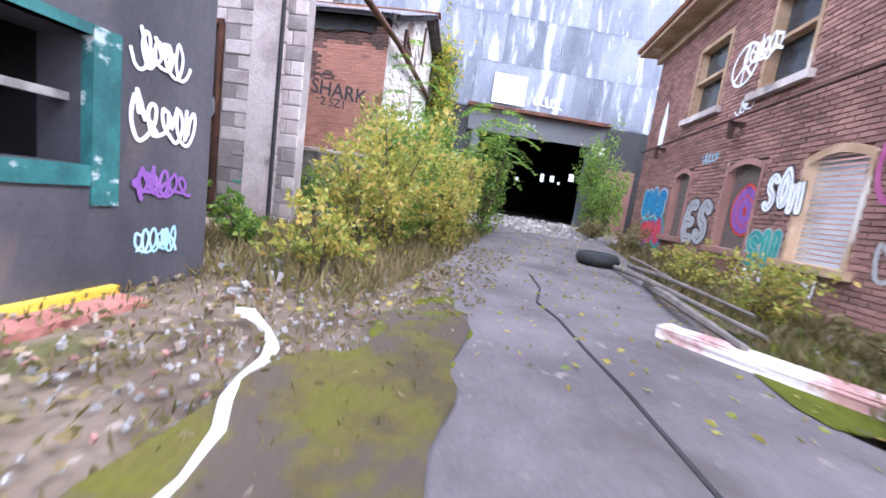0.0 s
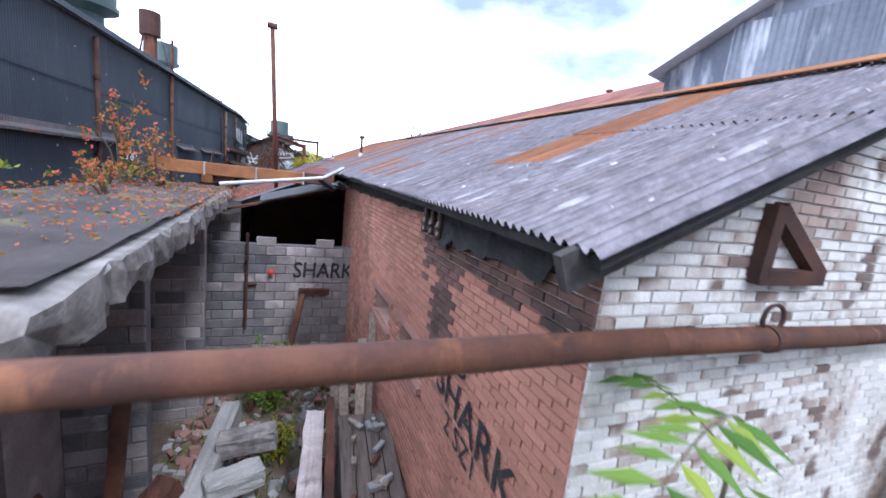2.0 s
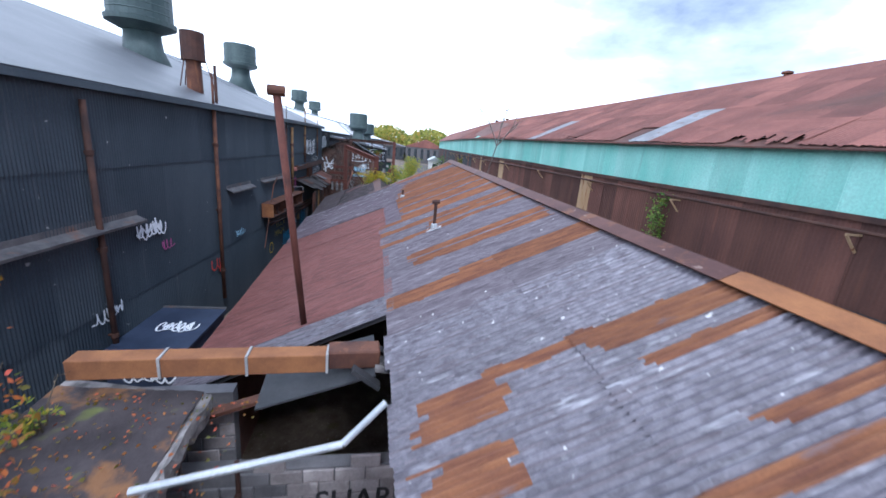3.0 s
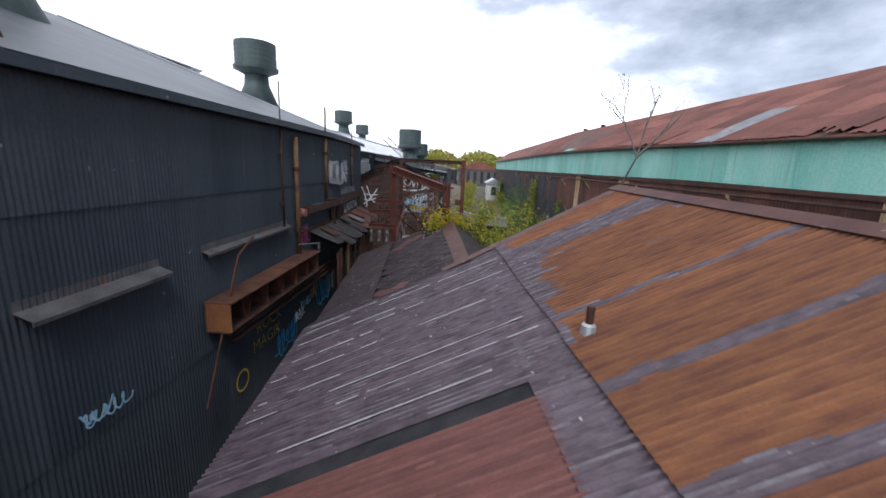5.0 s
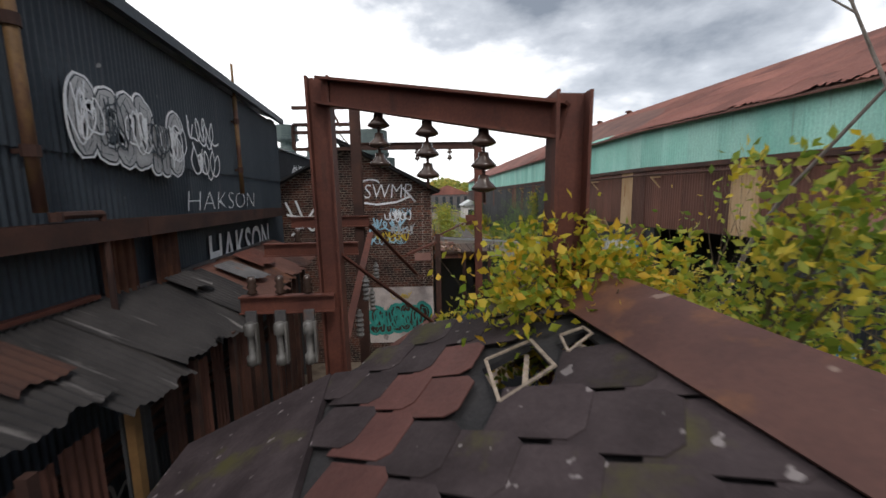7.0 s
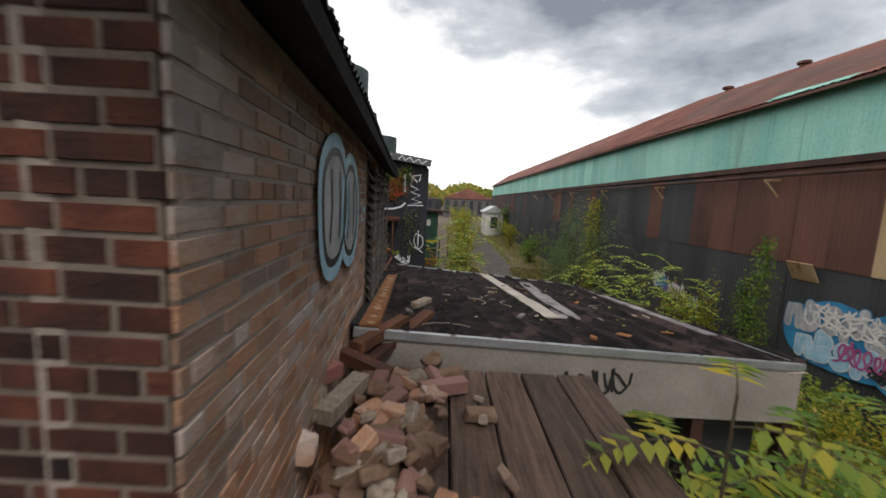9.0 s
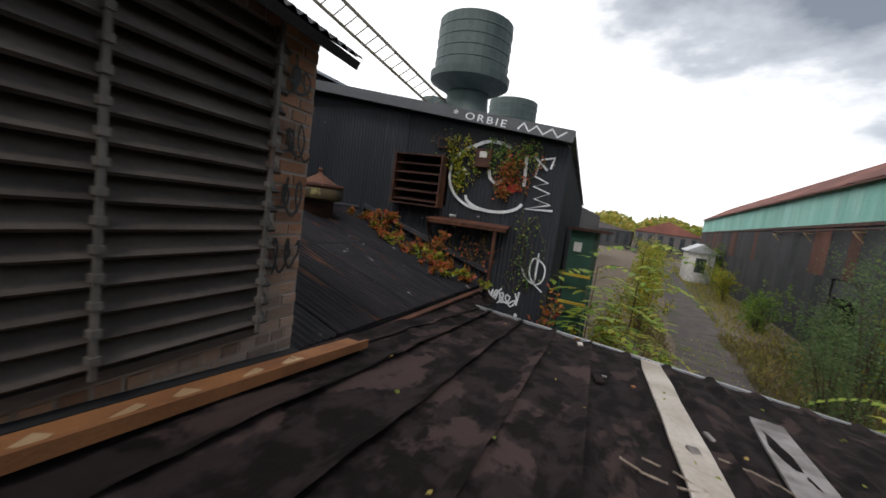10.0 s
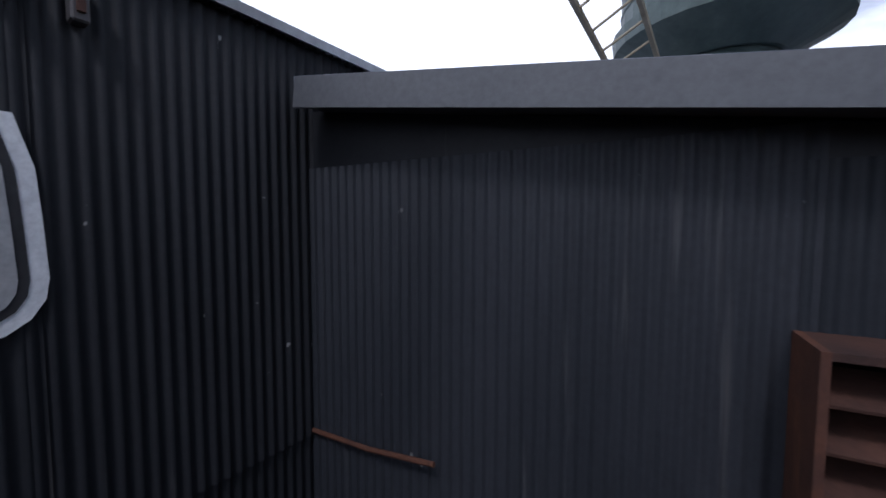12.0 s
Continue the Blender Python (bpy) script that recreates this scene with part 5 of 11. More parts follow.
    # north rake trim and rear walls
    bm = bmesh.new()
    bar(bm, shed_pt(-3.4, 21.38, -0.01), shed_pt(-0.7, 21.38, -0.01), 0.03, 0.05)
    part("rake_trim", bm, M["roof_purple"], ob)
    bm = bmesh.new()
    box2(bm, -3.2, 4.5, 20.9, 21.2, -1.2, 2.0, SHED)
    box2(bm, -3.2, -3.0, 9.0, 21.2, -1.2, 1.95, SHED)
    box2(bm, 4.3, 4.5, 0.2, 21.2, -1.2, 4.1, SHED)
    prism(bm, SHED @ frame_at((0, 21.2), (1, 0), (0, 1)), [(-3.2, 2.0), (4.45, 2.0), (4.45, 4.3), (RIDGE, 5.2), (-3.2, 2.3)], -0.3, 0)
    part("rear_wall", bm, M["brick_brown"], ob)
    return ob


M["brick_soot"] = mat("soot_blackened_brick", [(0.035, 0.026, 0.025), (0.15, 0.078, 0.062)], 1.6, 0.95, 0, 0.4, 70, island=0.3)
M["verge"] = mat("dark_weathered_board", [(0.030, 0.026, 0.026), (0.085, 0.076, 0.074)], 2.5, 0.9, 0, 0.5, 40)
BRICK_SHED = brick_shed()


# ---- slate-roofed lean-to beyond it ----
def slate_house():
    ob = empty("slate_roofed_outbuilding", "low outbuilding with a broken purple slate roof and red ridge flashing", "outbuilding")
    x0, x1, y0, y1 = -3.2, -0.15, 21.6, 27.2
    rz = lambda x, y: shed_roof_z(x, y) - 0.02
    o = SHED @ Vector((x0, y0, rz(x0, y0) - 0.05))
    m = slope_frame(o, SHED @ Vector((x0, y1, rz(x0, y1) - 0.05)) - o, SHED @ Vector((x1, y0, rz(x1, y0) - 0.05)) - o)
    k = math.sqrt(1 + SLOPE**2)
    L, H = y1 - y0, (x1 - x0) * k
    holes = [(25.83, 26.26, -1.13, -0.82), (25.94, 26.12, -0.72, -0.56)]
    bm = bmesh.new()
    holed(bm, m, 0, L, 0, H, [(a - y0, b - y0, (c - x0) * k, (d - x0) * k) for a, b, c, d in holes], -0.08, -0.04)
    part("roof_deck", bm, M["charred"], ob)
    # added near-black sheet below the deck, so the roof holes read as dark
    bm = bmesh.new()
    box2(bm, 0.1, L - 0.1, -0.75, -0.7, 0.2, H - 0.3, m)
    part("attic_lining", bm, M["void"], ob)
    rng = random.Random(31)
    sw, shh = 0.335, 0.315
    cache = {}

    def slate(mt):
        if mt.name not in cache:
            bm = bmesh.new()
            c = 0.055
            prism(bm, Matrix(), [(c, 0), (sw - 0.01 - c, 0), (sw - 0.01, c * 1.2), (sw - 0.01, shh * 1.5), (0, shh * 1.5), (0, c * 1.2)], -0.003, 0.003)
            me = bpy.data.meshes.new("slate")
            bm.to_mesh(me)
            bm.free()
            me.materials.append(mt)
            cache[mt.name] = me
        return cache[mt.name]
    # courses run askew over the slope, lower edges facing south-west
    ang = radians(-51)
    ca, sa = math.cos(ang), math.sin(ang)
    for j in range(-9, 14):
        for i in range(-12, 14):
            u, v = i * sw + (sw / 2 if j % 2 else 0), j * shh
            lx, ly = -1.3 + ca * u - sa * v, 24.3 + sa * u + ca * v
            mb = Matrix.Translation((ly - y0, 0.008 + rng.uniform(0, 0.002), (lx - x0) * k)) @ Matrix.Rotation(radians(-90) - ang + math.pi + rng.uniform(-0.02, 0.02), 4, "Y") @ Matrix.Rotation(radians(0.85) + rng.uniform(-0.002, 0.004), 4, "X")
            spot = lambda p, q: (lambda v: (v.z / k + x0, v.x + y0))(mb @ Vector((p * sw, 0, q * shh)))
            cx, cy = spot(0.5, 0.6)
            if not (-2.08 < cx < -0.30 and y0 - 0.12 < cy < y1 - 0.15):
                continue
            probe = [spot(p, q) for p in (0.05, 0.35, 0.65, 0.95) for q in (0.05, 0.35, 0.65, 1.0, 1.4)]
            if any(a + 0.07 < py < b - 0.07 and c + 0.06 < px < d - 0.04 for a, b, c, d in holes for px, py in probe):
                continue
            red = (abs((cx + 2.1) - 1.3 * (cy - 25.75)) < 0.34 and cx < -1.1 and rng.random() < 0.9) or (cx < -1.3 and cy < 21.95 and rng.random() < 0.6)
            s = new("slate", slate(M["slate_red"] if red else M["slate"]))
            s.parent = ob
            s.matrix_basis = m @ mb
    # pale splintered edges round the holes
    for a, b, c, d in holes:
        rim = [(a, c), (b, c + 0.04), (b - 0.03, d), (a + 0.05, d)]
        for (ya, xa), (yb, xb) in zip(rim, rim[1:] + rim[:1]):
            bm = bmesh.new()
            p, q = Vector((ya - y0, 0.006, (xa - x0) * k)), Vector((yb - y0, 0.002, (xb - x0) * k))
            bar(bm, m @ p, m @ q, rng.uniform(0.012, 0.03), 0.010)
            part("broken_edge", bm, M["timber"], ob, "pale splintered slate edge")
        bm = bmesh.new()
        bar(bm, m @ Vector((a - y0, -0.06, (c + 0.1 - x0) * k)), m @ Vector((b - y0, -0.1, (d - 0.05 - x0) * k)), 0.03, 0.02)
        part("exposed_lath", bm, M["timber"], ob)
    # smooth felt strip along the eave
    bm = bmesh.new()
    box2(bm, 0, L, -0.03, 0.022, -0.12, 1.04 * k, m)
    part("felt_strip", bm, M["slate"], ob, "smooth dark felt along the eave")
    # ridge flashing: wide on the west slope
    bm = bmesh.new()
    prism(bm, m, [(-0.35, H - 0.30), (L + 0.32, H - 0.46), (L + 0.32, H + 0.01), (-0.35, H + 0.01)], 0.026, 0.036)
    part("ridge_flashing", bm, M["flashing"], ob, "dull red sheet-metal ridge flashing")
    # valley piece up along the corrugated roof's edge
    bm = bmesh.new()
    p, q = shed_pt(-0.72, rake_y(-0.72) + 0.10, 0.035), shed_pt(3.15, rake_y(3.15) + 0.10, 0.05)
    d = q - p
    mm = slope_frame(p, d, SY)
    box(bm, (d.length, 0.01, 0.27), mm @ Matrix.Translation((d.length / 2, 0, 0)))
    part("valley_flashing", bm, M["flashing"], ob, "dull red flashing along the roof edge")
    e = SHED @ Vector((1.6, y1, rz(x1, y1) - 1.1))
    em = slope_frame(e, SHED @ Vector((1.6, y0, rz(x1, y0) - 1.1)) - e, SHED @ Vector((x1, y1, rz(x1, y1) - 0.05)) - e)
    roof_plate("roof_deck", ob, em, L, 2.0, M["slate"])
    bm = bmesh.new()
    box2(bm, x0 + 0.1, x1 + 1.2, y1 - 0.3, y1 - 0.1, -1.2, 2.3, SHED)
    box2(bm, x0 + 0.1, x0 + 0.3, y0, y1 - 0.1, -1.2, 2.2, SHED)
    part("wall", bm, M["brick_dark"], ob)
    return ob


SLATES = slate_house()


# ---- grey corrugated hall with the gate ----
GATE_O, GATE_U = Vector((12.40 + 0.352 * -6.0 * -1, -6.0)), Vector((-0.332, 0.943))


def gate_hall():
    ob = empty("grey_corrugated_hall", "tall blue-grey corrugated hall with a wide open gateway", "industrial hall")
    m = frame_at((12.40 + 0.352 * 9.0, -9.0), (-0.332, 0.943), (-0.943, -0.332))
    u = lambda y: (y + 9.0) / 0.943
    g0, g1 = u(-3.86), u(0.0)
    bm = bmesh.new()
    holed(bm, m, -10, u(5.1), -1.3, 5.72, [(g0, g1, -1.3, 2.25)], -0.3, -0.02)
    prism(bm, m, [(-10, 5.72), (u(5.1), 5.72), (u(-6), 12.1), (-10, 12.1)], -0.3, -0.02)
    part("wall_core", bm, M["hall_grey"], ob)
    rng = random.Random(4)
    for j in range(5):
        z0 = 3.05 + 1.55 * j
        ymax = 5.1 - max(0, (z0 + 1.6 - 5.72)) * 1.74
        L = u(ymax)
        mm = m @ Matrix.Translation((0, 0.012 * j, z0))
        sheet_field("cladding_sheet", ob, mm, L, 1.6, 0.72, 2, lambda i, jj, r: M["hall_grey"], pitch=0.0762, amp=0.011, rng=rng, seg=5)
    for a, b in ((0, g0 - 0.1), (g1 + 0.1, u(5.1))):
        mm = m @ Matrix.Translation((a, 0, -0.9))
        sheet_field("cladding_sheet", ob, mm, b - a, 3.9, 0.9, 5, lambda i, jj, r: M["gb_dark"], pitch=0.0762, amp=0.011, rng=rng, seg=5)
    bm = bmesh.new()
    box2(bm, g0 - 0.45, g1 + 0.5, 0.03, 0.12, 2.2, 2.95, m)
    part("gate_header", bm, M["fascia"], ob, "grey steel gate header")
    bm = bmesh.new()
    box2(bm, g0 - 0.5, g1 + 0.6, 0.03, 0.42, 2.95, 3.06, m)
    part("gate_canopy", bm, M["rust"], ob, "rusted canopy rail")
    bm = bmesh.new()
    box2(bm, g0 - 0.3, g0 - 0.02, 0.02, 0.14, -1.2, 2.2, m)
    part("gate_jamb", bm, M["fascia"], ob)
    bm = bmesh.new()
    box2(bm, g1 + 0.02, g1 + 0.3, 0.02, 0.14, -1.2, 2.2, m)
    part("gate_jamb", bm, M["fascia"], ob)
    # interior: closed, unlit dark put into the colour, a few bright openings far inside
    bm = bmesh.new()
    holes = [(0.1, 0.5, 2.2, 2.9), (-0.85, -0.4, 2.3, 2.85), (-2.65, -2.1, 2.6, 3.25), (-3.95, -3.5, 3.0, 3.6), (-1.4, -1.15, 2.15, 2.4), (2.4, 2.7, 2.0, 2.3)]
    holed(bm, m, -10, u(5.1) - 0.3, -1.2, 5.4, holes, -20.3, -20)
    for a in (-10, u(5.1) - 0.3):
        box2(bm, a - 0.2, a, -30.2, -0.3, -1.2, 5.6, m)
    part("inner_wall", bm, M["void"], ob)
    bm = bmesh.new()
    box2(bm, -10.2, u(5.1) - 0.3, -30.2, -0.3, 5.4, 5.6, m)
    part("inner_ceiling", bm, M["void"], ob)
    # side wall and roof to the north
    bm = bmesh.new()
    box2(bm, u(5.1) - 0.3, u(5.1), -30, -0.02, -1.2, 5.67, m)
    part("side_wall", bm, M["hall_grey"], ob)
    bm = bmesh.new()
    a, b = m @ Vector((u(5.1) + 0.2, 0.25, 5.74)), m @ Vector((u(-6), 0.25, 12.17))
    c = m @ Vector((u(5.1) + 0.2, -30, 5.74))
    rm = slope_frame(a, a - c, b - a)
    d = b - a
    box2(bm, -30, 0, 0, 0.1, 0, d.length, rm)
    part("roof", bm, M["hall_roof"], ob)
    return ob


GATE_HALL = gate_hall()


# ---- brick gable house with louvres ----
def louvre_house():
    ob = empty("brick_louvre_house", "dark brick house with a graffiti gable and steel louvres", "brick building")
    c = (3.1, 36.85)
    mf = frame_at((-2.95, 36.85), (1, 0), (0, -1))
    W = 6.05
    top = lambda x: 6.04 - 0.498 * abs(x - 3.62)
    bm = bmesh.new()
    prism(bm, mf, [(0, -1.2), (W - 0.021, -1.2), (W - 0.021, top(W) - 0.02), (3.62, top(3.62) - 0.02), (0, top(0) - 0.02)], -0.25, 0)
    part("gable_wall", bm, M["mortar"], ob, "dark red brick gable wall covered in graffiti")
    g = ob.children[-1]
    cells = brick_cells(0, W - 0.005, -0.9, 6.2, lambda x, z: z < top(x) - 0.05, head=6, size=(0.203, 0.059), gap=0.0125)
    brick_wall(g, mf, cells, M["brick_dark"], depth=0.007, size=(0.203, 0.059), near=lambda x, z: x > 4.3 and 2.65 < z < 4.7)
    ms = frame_at(c, (-0.087, 0.996), (0.996, 0.087))
    L = 5.93
    holes = [(3.42, 5.62, 3.02, 4.6)]
    bm = bmesh.new()
    holed(bm, ms, 0.021, L, -1.2, 4.72, holes, -0.3, 0)
    part("side_wall", bm, M["mortar_side"], ob, "weathered brick side wall")
    s = ob.children[-1]
    h = holes[0]
    cells = brick_cells(0.0, L, -0.9, 4.7, lambda x, z: not (h[0] - 0.06 < x < h[1] + 0.06 and h[2] - 0.03 < z < h[3] + 0.03), head=6, size=(0.203, 0.059), gap=0.0125)
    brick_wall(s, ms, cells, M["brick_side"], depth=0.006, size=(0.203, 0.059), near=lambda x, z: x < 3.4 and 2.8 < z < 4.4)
    # louvres
    bm = bmesh.new()
    for x in (h[0], h[1]):
        box2(bm, x - 0.012, x + 0.012, -0.05, 0.02, h[2], h[3], ms)
    box2(bm, h[0], h[1], -0.05, 0.06, h[2] - 0.03, h[2] + 0.01, ms)
    part("louvre_frame", bm, M["louvre"], ob)
    ns = 15
    for k in range(ns):
        z = h[2] + 0.05 + (h[3] - h[2] - 0.06) * k / ns
        bm = bmesh.new()
        mm = ms @ Matrix.Translation(((h[0] + h[1]) / 2, 0.02, z + 0.05)) @ Matrix.Rotation(radians(42), 4, "X")
        box(bm, (h[1] - h[0] + 0.06, 0.012, 0.155), mm)
        box(bm, (h[1] - h[0] + 0.06, 0.02, 0.02), mm @ Matrix.Translation((0, 0.0, -0.075)))
        part("louvre_slat", bm, M["louvre"], ob)
    for x in (3.5, 4.12, 4.84, 5.56):
        bm = bmesh.new()
        box2(bm, x, x + 0.022, 0.085, 0.10, h[2], h[3], ms)
        for k in range(ns):
            z = h[2] + 0.06 + (h[3] - h[2] - 0.06) * k / ns
            box2(bm, x - 0.006, x + 0.028, 0.07, 0.108, z, z + 0.03, ms)
        part("louvre_strap", bm, M["strap"], ob)
    bm = bmesh.new()
    box2(bm, h[0] - 0.1, h[1] + 0.1, -0.6, -0.45, h[2] - 0.2, h[3] + 0.2, ms)
    part("louvre_void", bm, M["void"], ob)
    # roof: corrugated, both slopes, overhanging
    e0 = ms @ Vector((-0.32, 0.24, 4.74))
    e1 = ms @ Vector((L + 0.1, 0.24, 4.6))
    ridge = Vector((0.67, 36.5, 6.12))
    rm = slope_frame(e1, e0 - e1, ridge - e0)
    ln = (e0 - e1).length
    roof_plate("roof_deck", ob, rm, ln, 3.3, M["charred"], 0.05, -0.02)
    sheet_field("roof_sheet", ob, rm, ln, 3.3, 0.8, 3.3, lambda i, j, r: M["dark_wall2"], pitch=0.0762, amp=0.012)
    f0 = Vector((-2.9, 36.5, 4.32))
    rm2 = slope_frame(f0, (0.0, 7, 0), Vector((0.67, 36.5, 6.10)) - f0)
    roof_plate("roof_deck", ob, rm2, 5.9, 3.98, M["charred"])
    # rusty gutter lying on the felt along the wall's foot
    at = lambda u, d, dz: (lambda p: Vector((p.x, p.y, 2.72 - 0.10 * (p.y - 42.8) - 0.075 * (p.x - 3.0) + dz)))(ms @ Vector((u, d, 0)))
    bm = bmesh.new()
    bar(bm, at(2.36, 0.17, 0.05), at(L + 0.5, 0.17, 0.05), 0.17, 0.02)
    bar(bm, at(2.36, 0.255, 0.07), at(L + 0.5, 0.255, 0.07), 0.02, 0.06)
    part("foot_gutter", bm, M["rust_orange"], ob, "rusty orange gutter at the wall's foot")
    # near-black strip behind the gutter: the gap's shade put into colour
    bm = bmesh.new()
    bar(bm, at(2.36, 0.05, 0.045), at(L, 0.05, 0.045), 0.07, 0.02)
    part("gutter_channel", bm, M["void"], ob)
    rg = random.Random(4)
    for k in range(13):
        u = 2.42 + k * 0.27 + rg.uniform(-0.06, 0.06)
        bm = bmesh.new()
        bar(bm, at(u, 0.2, 0.064), at(u + rg.uniform(0.06, 0.16), 0.16, 0.064), rg.uniform(0.03, 0.08), 0.006)
        part("flaked_paint", bm, M["tan_sheet"], ob, "pale flaked paint on the gutter")
    return ob


M["strap"] = mat("dusty_grey_strap", [(0.10, 0.09, 0.08), (0.19, 0.17, 0.155)], 3, 0.8, 0.1, 0.3, 40, streak=(3, (1, 1, 0.6), 0.58, 0.66, (0.12, 0.06, 0.04)))
M["mortar_side"] = mat("dirty_flush_mortar", [(0.29, 0.24, 0.205), (0.44, 0.37, 0.33)], 2.0, 0.95, 0, 0.5, 50)
M["louvre"] = mat("dusty_brown_louvre_paint", [(0.050, 0.040, 0.035), (0.105, 0.086, 0.076)], 2, 0.85, 0.0, 0.4, 30, (0.6, 1, 4), rnd=0.12, streak=(2, (1, 1, 1), 0.60, 0.75, (0.12, 0.06, 0.04)))
LOUVRE_HOUSE = louvre_house()


# ---- flat bitumen roof ----
def flat_z(x, y):
    return 2.72 - 0.10 * (y - 42.8) - 0.075 * (x - 3.0)


M["render_wall"] = mat("pale_grey_render", [(0.25, 0.22, 0.20), (0.35, 0.31, 0.285)], 1.2, 0.95, 0, 0.4, 35, streak=(1.5, (1, 1, 0.4), 0.60, 0.75, (0.20, 0.17, 0.155)))


def flat_roof():
    ob = empty("flat_roofed_store", "low grey store with a cracked bitumen flat roof", "store")
    rng = random.Random(17)
    c = [(2.95, 39.15), (7.45, 39.9), (7.3, 46.9), (2.15, 46.4)]
    n = 11
    for i in range(n):
        a0, a1 = i / n, (i + 1) / n
        lo = [Vector(c[0]).lerp(Vector(c[1]), a0), Vector(c[0]).lerp(Vector(c[1]), a1 + 0.012)]
        hi = [Vector(c[3]).lerp(Vector(c[2]), a0), Vector(c[3]).lerp(Vector(c[2]), a1 + 0.012)]
        nx, ny = 10, 70
        verts, faces = [], []
        for j in range(ny + 1):
            for k in range(nx + 1):
                p = lo[0].lerp(lo[1], k / nx).lerp(hi[0].lerp(hi[1], k / nx), j / ny)
                edge = 0.05 if k == nx else (0.034 if k == nx - 1 else 0)
                bumpz = 0.022 * noise.noise((p.x * 3, p.y * 1.6, i)) + 0.020 * noise.noise((p.x * 8, p.y * 5, i))
                verts.append((p.x, p.y, flat_z(p.x, p.y) + edge + bumpz + i * 0.0015))
        for j in range(ny):
            for k in range(nx):
                q = j * (nx + 1) + k
                faces.append((q, q + 1, q + nx + 2, q + nx + 1))
        mesh_ob("felt_strip", verts, faces, M["tar"], ob, smooth=True)
    bm = bmesh.new()
    vs = [bm.verts.new((x, y, flat_z(x, y) - 0.03)) for x, y in c]
    vb = [bm.verts.new((x, y, flat_z(x, y) - 0.62)) for x, y in c]
    bm.faces.new(vs)
    for i in range(4):
        bm.faces.new((vs[i], vs[(i + 1) % 4], vb[(i + 1) % 4], vb[i]))
    bm.faces.new(list(reversed(vb)))
    part("wall", bm, M["render_wall"], ob, "pale grey rendered wall band")
    # recessed dark panels stand in for the shaded opening below the wall band
    bm = bmesh.new()
    ctr = Vector((4.8, 43.6))
    low = [Vector(p).lerp(ctr, 0.07) for p in c]
    vs = [bm.verts.new((p.x, p.y, flat_z(p.x, p.y) - 0.55)) for p in low]
    vb = [bm.verts.new((p.x, p.y, -1.2)) for p in low]
    for i in range(4):
        bm.faces.new((vs[i], vs[(i + 1) % 4], vb[(i + 1) % 4], vb[i]))
    part("lower_wall", bm, M["gb_dark"], ob, "dark panel in place of the open void under the roof")
    for f in (0.42, 0.75, 0.99):
        p = Vector(c[0]).lerp(Vector(c[1]), f)
        bm = bmesh.new()
        box2(bm, p.x - 0.06, p.x + 0.06, p.y + 0.02, p.y + 0.14, -1.2, flat_z(p.x, p.y) - 0.5)
        part("post", bm, M["rust_dark"], ob)
    bm = bmesh.new()
    for i, j in ((0, 1), (1, 2), (3, 2)):
        a, b = c[i], c[j]
        bar(bm, (a[0], a[1], flat_z(*a) + 0.0), (b[0], b[1], flat_z(*b) + 0.0), 0.05, 0.07)
    part("edge_trim", bm, M["galv"], ob, "pale metal edge trim")
    return ob


FLAT = flat_roof()


